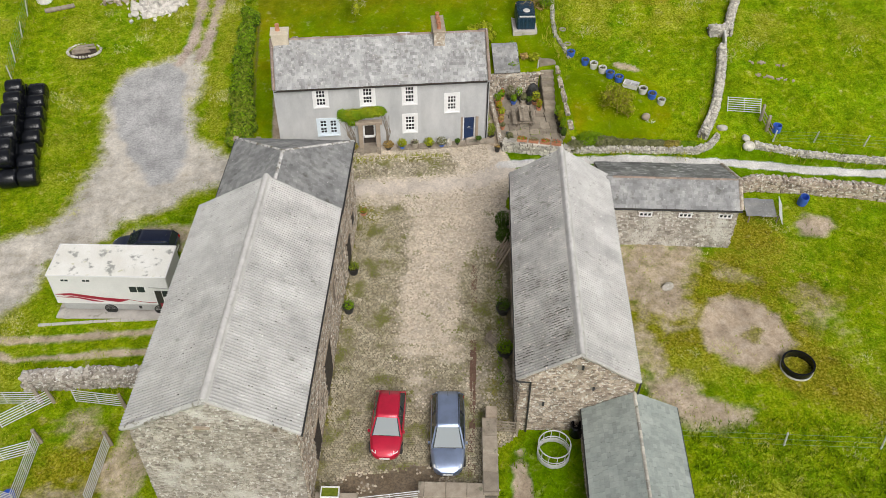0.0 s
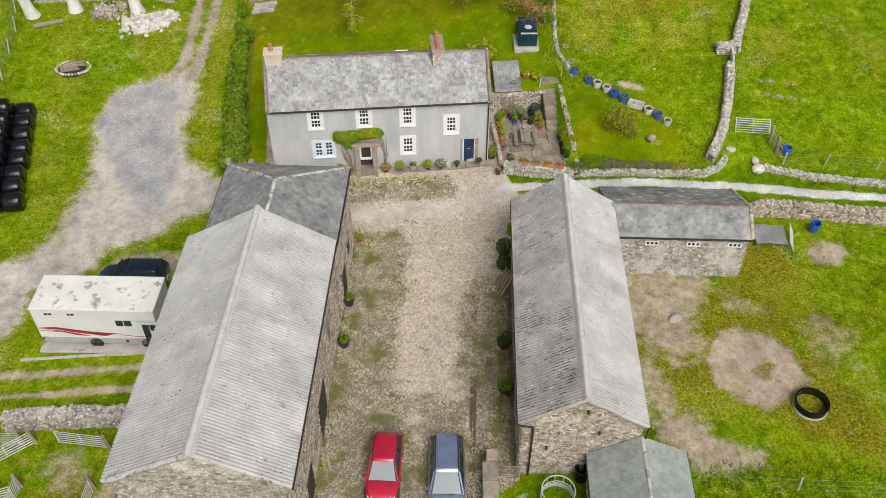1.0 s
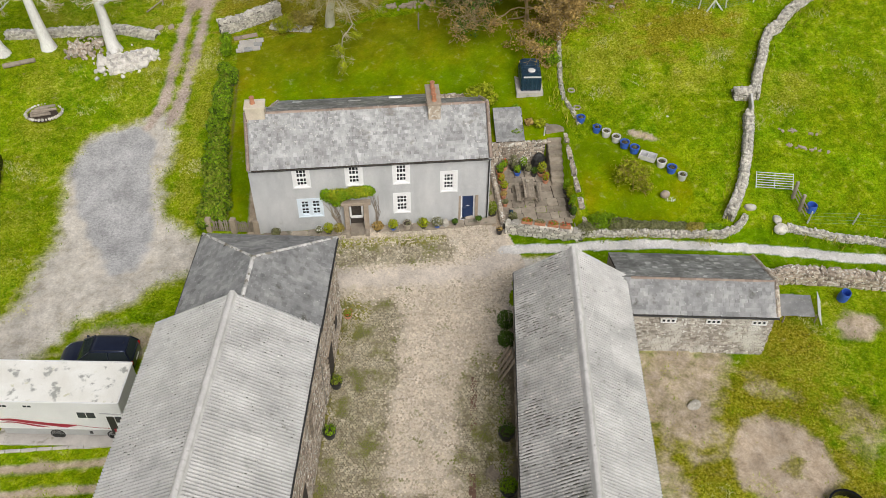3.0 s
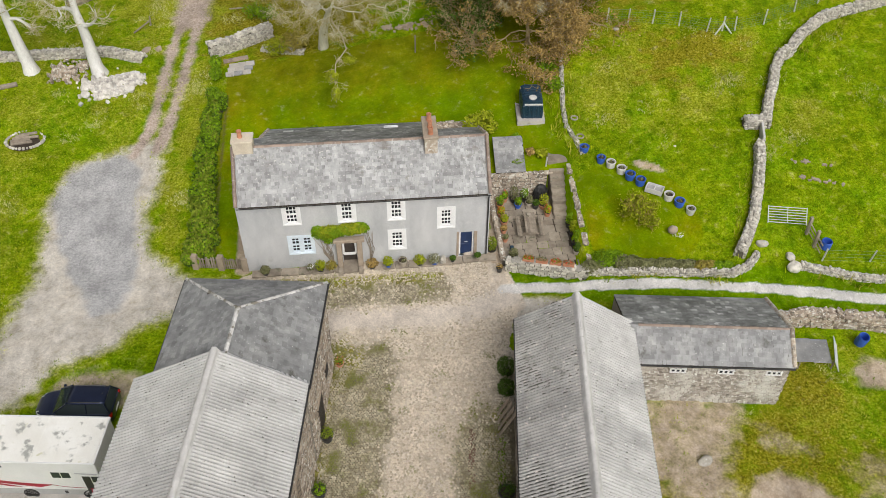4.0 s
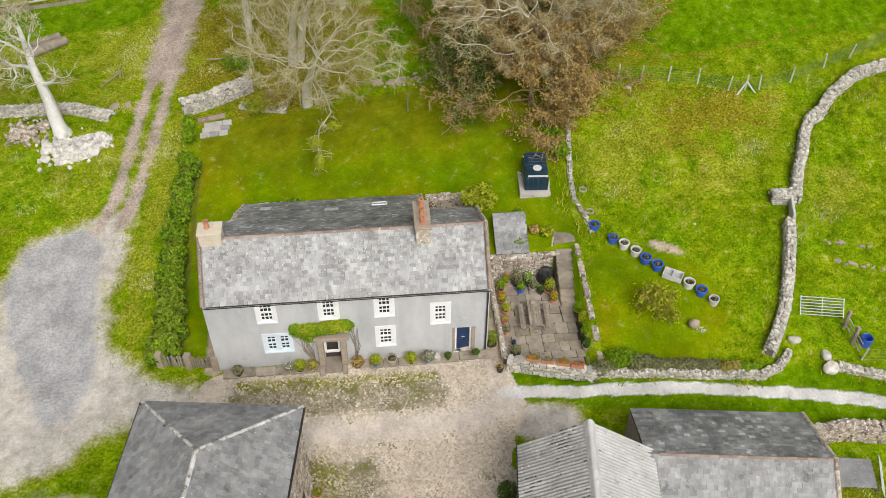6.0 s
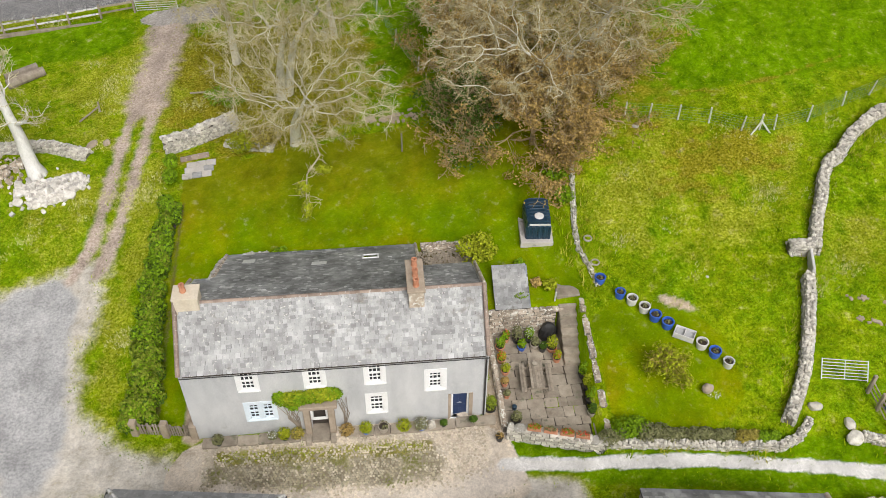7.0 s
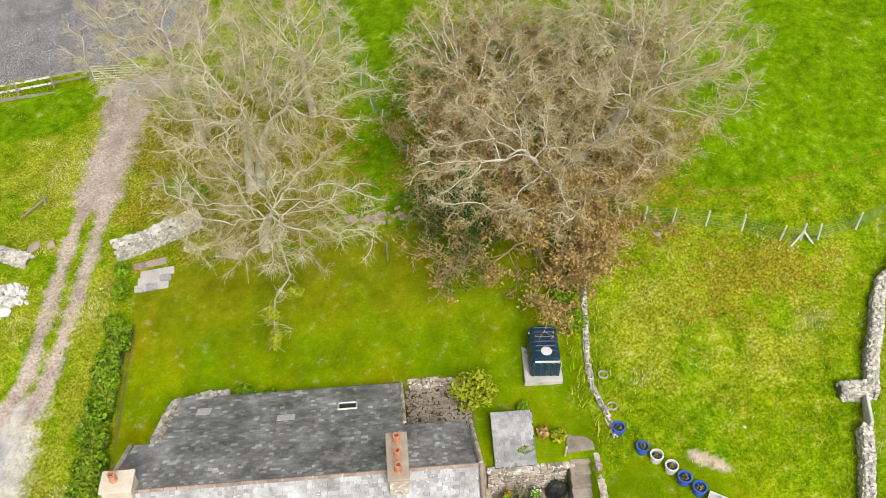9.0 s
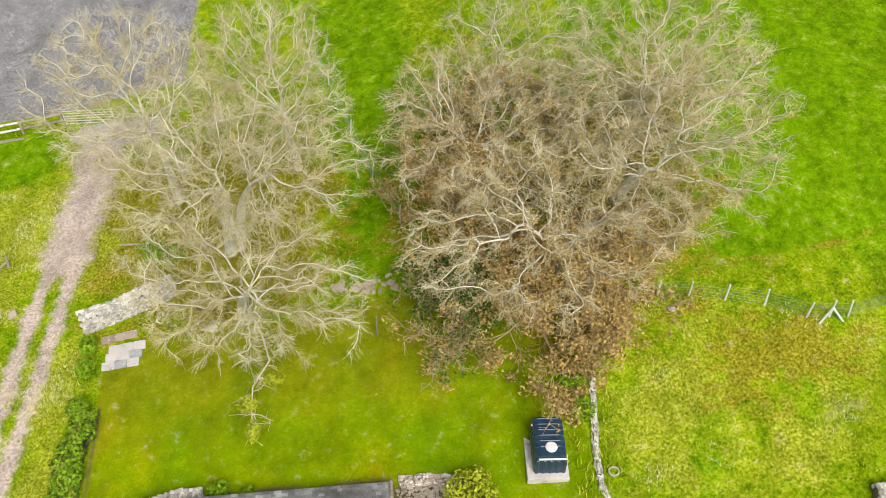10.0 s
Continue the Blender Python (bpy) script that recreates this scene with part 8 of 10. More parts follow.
# ---- terrace ----
terrace = thing("terrace", Matrix(), "sunk terrace of worn flagstones beside the house", "paving", kind="structure")
part("bed", prism([(0.95, -1.3, PATIO_Z + 0.015), (5.3, -2.4, PATIO_Z + 0.015), (5.75, 5.3, PATIO_Z + 0.015), (1.0, 5.3, PATIO_Z + 0.015)], 0.3), SOIL, terrace)
y = -1.9
while y < 5.1:
    h = rgb.uniform(0.5, 0.85)
    x = 1.0
    while x < 5.3:
        w = rgb.uniform(0.45, 0.95)
        if y + h / 2 > -1.45 - 0.25 * (x + w / 2 - 1) + 0.4:
            put("flagstone", mesh_of("flagstone", *FLAT_CHUNKS[rgb.randrange(6)], FLAGSTONE), terrace, pose(x + w / 2, y + h / 2, PATIO_Z, 0, 0, rgb.uniform(-1, 1)) @ Matrix.Diagonal((min(w, 5.45 - x) * 0.96, h * 0.96, 0.08 + rgb.uniform(0, 0.02), 1)))
        x += w
    y += h


def block_wall(name, p, q, z0, z1, width, label, seed, material=STONE):
    rg = random.Random(seed)
    w = thing(name, Matrix(), label, "wall")
    p, q = Vector((*p, z0)), Vector((*q, z0))
    d = (q - p).normalized()
    s = Vector((-d.y, d.x, 0))
    ln = (q - p).length
    part("core", box((0, -width * 0.42, 0), (ln, width * 0.42, z1 - z0), 0, basis(p, d, s, (0, 0, 1))), MORTAR, w)
    items = []
    for sd in (1, -1):
        items += stones_on(p + s * sd * width * 0.42, d, (0, 0, 1), s * sd, ln, lambda t: z1 - z0 + 0.08, rg)
    tops, a = [], 0.0
    while a < ln:
        cl = rg.uniform(0.25, 0.55)
        tops.append((rg.randrange(10), basis(p + d * (a + cl / 2) + Vector((0, 0, z1 - z0)), d, s, (0, 0, 1)) @ Matrix.Diagonal((cl, width * 1.05, 0.14 * rg.uniform(0.8, 1.3), 1))))
        a += cl
    pieces("stone", CHUNKS, tops + items, material, w, 60, "rubble_facing")
    return w


block_wall("terrace_wall", (0.9, -1.45), (5.6, -2.75), -0.3, 1.0, 0.45, "low stone wall with flower troughs in front of the terrace", 101, LIMESTONE)
block_wall("terrace_wall", (0.85, 5.45), (4.6, 5.45), 0.0, 1.95, 0.4, "stone retaining wall behind the terrace", 102)
for k in range(6):
    ya, yb = -2.2 + 1.4 * k, -0.8 + 1.4 * k
    block_wall("terrace_wall", (6.0, ya), (6.05, yb), 0.0, max(0.5, land_at(6.6, (ya + yb) / 2) - 0.05), 0.26, "stone retaining wall between terrace and lawn", 103 + k)
block_wall("terrace_kerb", (0.85, -1.2), (0.85, 5.2), 0.0, 0.55, 0.22, "low stone kerb between alley and terrace", 104)
steps = thing("stone_steps", Matrix(), "broad stone steps climbing from the terrace to the lawn", "steps")
for k in range(7):
    part("step", box((4.75, 2.7 + 0.45 * k, 0.0), (5.95, 3.2 + 0.45 * k + 0.02, 0.45 + 0.28 * k), 0.03), FLAGSTONE, steps)
part("landing", box((4.7, 5.85, 0.2), (6.0, 6.9, 2.5), 0.03), FLAGSTONE, steps)

table = thing("picnic_table", pose(2.95, 1.75, PATIO_Z + 0.04, 0, 0, -3), "weathered timber picnic table on the flagstones", "table")
for k in range(5):
    part("tabletop_board", box((-0.36 + 0.145 * k, -0.95, 0.7), (-0.36 + 0.145 * k + 0.135, 0.95, 0.74), 0.005), WOOD_GREY, table)
for sx in (-0.72, 0.72):
    for k in range(2):
        part("seat_board", box((sx - 0.14 + 0.145 * k, -0.95, 0.42), (sx - 0.14 + 0.145 * k + 0.135, 0.95, 0.46), 0.005), WOOD_GREY, table)
for y in (-0.7, 0.7):
    part("crossbar", box((-0.85, y - 0.02, 0.34), (0.85, y + 0.02, 0.42)), WOOD_GREY, table)
    part("cleat", box((-0.36, y - 0.02, 0.62), (0.36, y + 0.02, 0.7)), WOOD_GREY, table)
    for sx in (-1, 1):
        part("leg", tube([(sx * 0.6, y + 0.03, 0.0), (sx * 0.28, y + 0.03, 0.68)], 0.045, 4), WOOD_GREY, table)
part("table_pot", lathe(pot_profile(0.13, 0.16), 14), STONE_POT, None, "small clay bowl on the picnic table", Matrix.Translation((2.95, 2.35, PATIO_Z + 0.78)), category="pot")

TZ = PATIO_Z + 0.04
for k, (x, y, r, pot, leaf, fl, ph) in enumerate([
        (1.35, 4.2, 0.26, TERRACOTTA, GREEN_LEAF, None, 0.7), (1.3, 3.3, 0.24, TERRACOTTA, YELLOW_LEAF, RED_FLOWER, 0.5), (1.4, 2.5, 0.24, TERRACOTTA, YELLOW_LEAF, None, 0.5), (1.25, 1.7, 0.2, TERRACOTTA, BROWN_LEAF, None, 0.3),
        (1.25, 0.9, 0.18, TERRACOTTA, GREY_LEAF, None, 0.25), (2.35, 4.7, 0.26, DARK_POT, GREY_LEAF, None, 1.0), (2.55, 4.1, 0.24, BLUE_PLASTIC, GREEN_LEAF, None, 0.5), (3.05, 4.7, 0.26, DARK_POT, GREEN_LEAF, WHITE_FLOWER, 0.8),
        (3.3, 4.2, 0.25, STONE_POT, GREY_LEAF, None, 0.5), (4.2, 3.9, 0.3, TERRACOTTA, YELLOW_LEAF, None, 0.9), (4.35, 3.1, 0.22, TERRACOTTA, YELLOW_LEAF, RED_FLOWER, 0.6), (3.7, 3.9, 0.22, DARK_POT, BOX_LEAF, None, 0.4),
        (5.55, 1.9, 0.25, DARK_POT, GREEN_LEAF, None, 0.9), (5.6, 1.1, 0.25, DARK_POT, YELLOW_LEAF, None, 1.0), (5.6, 0.2, 0.25, DARK_POT, GREEN_LEAF, None, 1.0), (5.5, -0.6, 0.22, STONE_POT, BOX_LEAF, None, 0.6),
        (1.5, -0.7, 0.28, DARK_POT, GREY_LEAF, None, 0.5), (1.75, 4.75, 0.2, TERRACOTTA, GREEN_LEAF, RED_FLOWER, 0.6)]):
    potted("terrace_pot", x, y, TZ, r, 0.32, pot, leaf, ph, "potted plant among the tubs on the terrace", 260, fl, 110 + k)
for k, (t, fl) in enumerate(((0.28, RED_FLOWER), (0.45, None), (0.62, RED_FLOWER), (0.78, RED_FLOWER))):
    x, y = 0.9 + 4.7 * t, -1.45 - 1.3 * t
    tr = thing("flower_trough", pose(x, y, 1.07, 0, 0, -15), "terracotta trough of plants on the terrace wall", "planter")
    part("trough", box((-0.35, -0.13, 0), (0.35, 0.13, 0.22), 0.02), TERRACOTTA, tr)
    leaf_cloud("foliage", [(0, 0, 0.28, 0.38, 0.18, 0.16)], 0.06, 160, GREY_LEAF if k % 2 else GREEN_LEAF, tr, 140 + k)
    if fl:
        leaf_cloud("flowers", [(0, 0, 0.32, 0.36, 0.16, 0.15)], 0.06, 110, fl, tr, 150 + k, long=1.1)
shrub_fx = [(5.9, -2.55, 0.55, GREY_LEAF), (6.9, -2.2, 0.75, GREEN_LEAF), (7.9, -2.55, 0.6, GREY_LEAF), (9.0, -2.8, 0.5, GREY_LEAF), (10.2, -2.9, 0.5, GREY_LEAF), (11.4, -3.05, 0.45, GREY_LEAF), (12.6, -3.2, 0.45, OCHRE_LEAF), (13.6, -3.3, 0.4, GREEN_LEAF)]
for k, (x, y, s, leaf) in enumerate(shrub_fx):
    sb = thing("border_shrub", Matrix.Translation((x, y, land_at(x, y))), "low grey-green shrub along the lane wall", "shrub", "lane border shrubs")
    part("stem", tube([(0, 0, -0.1), (0, 0.05, s * 0.7)], 0.04, 5), WOOD_DARK, sb)
    leaf_cloud("foliage", [(0, 0, s * 0.6, s * 1.15, s * 0.9, s * 0.75), (0.55, 0.05, s * 0.5, s * 1.0, s * 0.8, s * 0.65)], 0.08, 1500, leaf, sb, 160 + k)
rack = thing("plant_rack", pose(1.95, 5.15, TZ, -8, 0, 0), "tall timber slatted shelf with small pots", "shelf")
for sx in (-0.2, 0.2):
    part("upright", box((sx - 0.03, -0.03, 0), (sx + 0.03, 0.03, 1.9)), WOOD_GREY, rack)
for k in range(6):
    part("shelf", box((-0.22, -0.14, 0.2 + 0.32 * k), (0.22, 0.1, 0.23 + 0.32 * k)), WOOD_GREY, rack)
part("watering_can", lathe([(0.12, 0), (0.13, 0.02), (0.13, 0.22), (0.06, 0.25)], 14), TEAL_TANK, None, "green watering can on the terrace", Matrix.Translation((1.55, 0.15, TZ)), category="watering can")
cover = thing("covered_barbecue", Matrix.Translation((4.15, 4.85, TZ)), "black fabric cover bunched over a barbecue", "cover")
part("fabric", loft([[(r * (1 + 0.15 * math.sin(5 * a + z * 3)) * math.cos(a), 0.7 * r * (1 + 0.15 * math.cos(4 * a + z * 4)) * math.sin(a), z) for a in [2 * math.pi * j / 14 for j in range(14)]] for r, z in ((0.5, 0.0), (0.48, 0.4), (0.42, 0.8), (0.3, 1.05), (0.14, 1.2))]), BLACK_IRON, cover)
part("garden_post", tube([(4.55, 5.75, 1.6), (4.6, 5.8, 2.9)], 0.05, 6), POST, None, "pale upright post at the top of the steps", category="post")
leaf_cloud("alley_gravel_plants", [(0.3, 3.3, 0.15, 0.25, 0.4, 0.3), (0.35, 2.4, 0.15, 0.2, 0.4, 0.25)], 0.06, 260, GREEN_LEAF, None, 171, "white flowering plants in the alley", "", "plants")
leaf_cloud("alley_flowers", [(0.3, 3.4, 0.35, 0.25, 0.4, 0.2)], 0.05, 60, WHITE_FLOWER, None, 172, "small white flowers in the alley", "", "flowers", 1.1)

# stone court behind the house and its planted edge
court = thing("rear_court", Matrix(), "sunk court of dark mossy stones behind the house", "paving", kind="structure")
items = []
for k in range(1500):
    x, y = rgb.uniform(-2.75, 0.4), rgb.uniform(6.0, 9.9)
    s = rgb.uniform(0.08, 0.17)
    items.append((rgb.randrange(10), pose(x, y, land_at(x, y) + 0.05, 0, 0, rgb.uniform(0, 360)) @ Matrix.Diagonal((s, s * 0.8, 0.1, 1))))
joined("stones", BLOCKS, items, FLAGSTONE, court)
drystone("rear_wall", [(-14.6, 7.0), (-14.9, 8.8), (-14.2, 10.3), (-12.4, 10.6), (-11.6, 10.6)], 0.55, 0.6, "low pale retaining stones round the rear corner of the house", 60, seed=30)
drystone("rear_wall", [(-2.6, 10.25), (-1.2, 10.2), (0.2, 10.0)], 0.16, 0.45, "low stones at the back of the rear court", 30, STONE, seed=31)
for k, (x, y, s, leaf) in enumerate(((0.55, 9.0, 1.15, YELLOW_LEAF), (-10.8, 10.7, 0.5, GREEN_LEAF), (-9.5, 10.6, 0.3, GREEN_LEAF), (2.9, 8.3, 0.3, GREEN_LEAF), (4.4, 6.6, 0.4, YELLOW_LEAF), (3.7, 6.9, 0.3, BROWN_LEAF))):
    sb = thing("garden_shrub", Matrix.Translation((x, y, land_at(x, y))), "leafy yellow-green garden shrub" if k == 0 else "low green shrub in the garden bed", "shrub")
    for j in range(5):
        a = j * 1.26
        part("stem", tube([(0, 0, -0.1), (0.4 * s * math.cos(a), 0.4 * s * math.sin(a), s)], [0.04, 0.015], 5), WOOD_DARK, sb)
    leaf_cloud("foliage", [(0.5 * s * math.cos(j * 1.05), 0.5 * s * math.sin(j * 1.05), s * (0.7 + 0.3 * (j % 2)), s * 0.6, s * 0.55, s * 0.5) for j in range(6)], 0.13, int(1100 * s), leaf, sb, 180 + k)

# tubs across the upper garden
ROW = [(7.25, 6.6, BLUE_PLASTIC, 0.36), (8.15, 5.5, BLUE_PLASTIC, 0.34), (8.7, 5.0, WHITE_PLASTIC, 0.36), (9.25, 4.4, WHITE_PLASTIC, 0.36), (9.7, 3.8, BLUE_PLASTIC, 0.38), (10.25, 3.25, BLUE_PLASTIC, 0.38), (11.75, 1.85, WHITE_PLASTIC, 0.38), (12.3, 1.3, BLUE_PLASTIC, 0.38), (12.85, 0.65, GALV, 0.34)]
for k, (x, y, mt, r) in enumerate(ROW):
    r *= 0.86
    tb = thing("tub_planter", Matrix.Translation((x, y, land_at(x, y) - 0.02)), ("blue" if mt is BLUE_PLASTIC else "white" if mt is WHITE_PLASTIC else "pale metal") + " round tub of dark soil in the grass row", "planter", "row of tubs")
    part("tub", lathe([(r * 0.85, 0), (r, 0.4), (r * 1.06, 0.42), (r * 1.04, 0.46), (r * 0.84, 0.46), (r * 0.8, 0.3)], 18), mt, tb)
    part("soil", lathe([(r * 0.82, 0.28), (r * 0.7, 0.36), (r * 0.1, 0.38)], 14), SOIL, tb)
    leaf_cloud("sprig", [(0, 0, 0.45, r * 0.5, r * 0.5, 0.15)], 0.07, 30, GREY_LEAF, tb, 200 + k, "", "stuff")
ct = thing("white_crate", pose(11.0, 2.55, land_at(11, 2.5) + 0.02, 0, 0, -32), "white plastic crate in the row of tubs", "crate", "row of tubs")
for lo, hi in (((-0.55, -0.33, 0), (0.55, -0.29, 0.35)), ((-0.55, 0.29, 0), (0.55, 0.33, 0.35)), ((-0.55, -0.29, 0), (-0.51, 0.29, 0.35)), ((0.51, -0.29, 0), (0.55, 0.29, 0.35)), ((-0.02, -0.29, 0), (0.02, 0.29, 0.34))):
    part("side", box(lo, hi, 0.008), WHITE_PLASTIC, ct)
part("lining", box((-0.5, -0.28, 0.02), (0.5, 0.28, 0.2)), VAN_GREY, ct)
for x, y in ((7.15, 9.6), (7.25, 7.9)):
    part("old_tyre", lathe([(0.2, 0), (0.25, 0.0), (0.27, 0.06), (0.25, 0.11), (0.21, 0.12), (0.19, 0.06)], 18, True), STONE_POT, None, "old pale tyre in long grass", Matrix.Translation((x, y, land_at(x, y))), category="tyre")
put("rock", mesh_of("rock", *round_rock(17), SANDSTONE), None, pose(11.45, -0.55, land_at(11.45, -0.5) + 0.2, 10, 20, 30) @ Matrix.Diagonal((0.7, 0.55, 0.6, 1)), "pale rock standing in the mown grass", "rock")
leaf_cloud("daisies", [(11.75, -0.85, land_at(11.7, -0.9) + 0.1, 0.4, 0.25, 0.12)], 0.05, 70, WHITE_FLOWER, None, 210, "white daisies beside the rock", "", "flowers", 1.1)

# ---- bare trees ----
def tube_into(V, F, pts, radii, sides):
    """One limb into lists of vertices and faces."""
    base = len(V)
    a = None
    for i, p in enumerate(pts):
        d = (pts[min(i + 1, len(pts) - 1)] - pts[max(i - 1, 0)])
        d = d.normalized() if d.length > 1e-6 else Vector((0, 0, 1))
        a = d.orthogonal().normalized() if a is None else (a - d * a.dot(d)).normalized()
        b = d.cross(a)
        for k in range(sides):
            t = 2 * math.pi * k / sides
            V.append(tuple(p + (a * math.cos(t) + b * math.sin(t)) * radii[i]))
    for i in range(len(pts) - 1):
        for k in range(sides):
            q = base + i * sides
            F.append((q + k, q + (k + 1) % sides, q + sides + (k + 1) % sides, q + sides + k))


def bare_tree(name, x, y, height, radius, label, seed, bark, twig, trunk=0.45, lean=(0, 0), limbs=9, start=0.25, leaves=None, leaf_count=0, depth=4, droop=0.0, kids=(7, 6, 5), flat=0.75, forks=1, lowest=0.0):
    """A tree in winter: trunk, limbs and fine twigs that wander; a few last leaves."""
    rg = random.Random(seed)
    z0 = land_at(x, y)
    t = thing(name, Matrix.Translation((x, y, z0)), label, "tree")
    V, F, TV, TF, tips = [], [], [], [], []

    def wander(p, d, length, n, bend, lift):
        pts, q, v = [p.copy()], p.copy(), d.normalized()
        for _ in range(n):
            v = (v + Vector((rg.gauss(0, bend), rg.gauss(0, bend), rg.gauss(0, bend) + lift))).normalized()
            q = q + v * (length / n)
            pts.append(q.copy())
        return pts

    def grow(p, d, length, r, level):
        n = (8, 6, 4, 2, 2)[min(level, 4)]
        pts = wander(p, d, length, n, (0.3, 0.3, 0.26, 0.2)[min(level, 3)], (0.05 if level < 2 else 0.03) - droop * (level == 1))
        rad = [max(0.013, r * (1 - 0.78 * i / n)) for i in range(n + 1)]
        fine = level >= 2
        tube_into(TV if fine else V, TF if fine else F, pts, rad, 6 if level == 0 else 5 if level == 1 else 4 if level == 2 else 3)
        if level >= depth:
            tips.append(pts[-1])
            return
        count = kids[min(level, len(kids) - 1)]
        for k in range(count):
            f = 0.25 + 0.75 * (k + rg.random()) / count
            i = min(int(f * n), n - 1)
            q = pts[i].lerp(pts[i + 1], f * n - i)
            ahead = (pts[i + 1] - pts[i]).normalized()
            side = Vector((rg.gauss(0, 1), rg.gauss(0, 1), rg.gauss(0.12, 0.75) * flat)).normalized()
            nd = (ahead * rg.uniform(0.5, 1.0) + side * rg.uniform(0.6, 1.1)).normalized()
            grow(q, nd, length * rg.uniform(0.38, 0.62) * (1.1 - 0.35 * f), max(0.013, rad[i] * rg.uniform(0.42, 0.62)), level + 1)

    for fork in range(forks):
        fa = seed + 2.2 * fork
        off = Vector((0, 0, 0)) if forks == 1 else Vector((0.35 * math.cos(fa), 0.35 * math.sin(fa), 0))
        tilt = Vector((lean[0] + (0.24 * math.cos(fa) if forks > 1 else 0), lean[1] + (0.24 * math.sin(fa) if forks > 1 else 0), 1)).normalized()
        stem = wander(off - Vector((0, 0, 0.3)), tilt, height * 0.82, 9, 0.07, 0.02)
        rad = [trunk * (1.35 if i == 0 else 1.0) * (1 - 0.085 * i) for i in range(10)]
        tube_into(V, F, stem, rad, 10)
        for k in range(limbs):
            f = start + (1 - start) * (k + 0.5 * rg.random()) / limbs
            i = min(int(f * 9), 8)
            q = stem[i].lerp(stem[i + 1], f * 9 - i)
            a = k * 2.4 + rg.uniform(-0.4, 0.4) + fork
            up = lowest + 0.1 + 0.95 * (f - start) / (1 - start)
            d = Vector((math.cos(a), math.sin(a), up))
            grow(q, d, radius * rg.uniform(0.75, 1.1) * (1.15 - 0.45 * f), rad[i] * rg.uniform(0.36, 0.5), 0)
    part_trunk = put("trunk", mesh_of("trunk", V, F, bark, False), t)
    put("twig_crown", mesh_of("twig_crown", TV, TF, twig), t, None, "", "", "", "stuff")
    if leaf_count:
        r2 = np.random.RandomState(seed)
        pick = [tips[i] for i in r2.randint(0, len(tips), max(1, leaf_count // 6))]
        leaf_cloud("leaves", [(p.x, p.y, p.z, 0.35, 0.35, 0.3) for p in pick], 0.11, leaf_count, leaves, t, seed + 5, "last dull leaves", "stuff")
    return t


BARK_TAN = mat("tan_bark", [(0.3, (0.3, 0.26, 0.18)), (0.5, (0.42, 0.37, 0.27)), (0.75, (0.56, 0.51, 0.4))], 2.5, 0.9, 0.5, 18, 0.02, stretch=(1, 1, 0.3))
TWIG = mat("pale_twig", [(0.3, (0.28, 0.225, 0.105)), (0.5, (0.46, 0.4, 0.235)), (0.7, (0.69, 0.64, 0.46))], 0.7, 0.9, 0.0, 18, 0.01)
TWIG_BROWN = mat("brown_twig", [(0.3, (0.25, 0.175, 0.085)), (0.6, (0.4, 0.3, 0.165)), (0.8, (0.56, 0.46, 0.29))], 0.8, 0.9, 0.0, 18, 0.01)


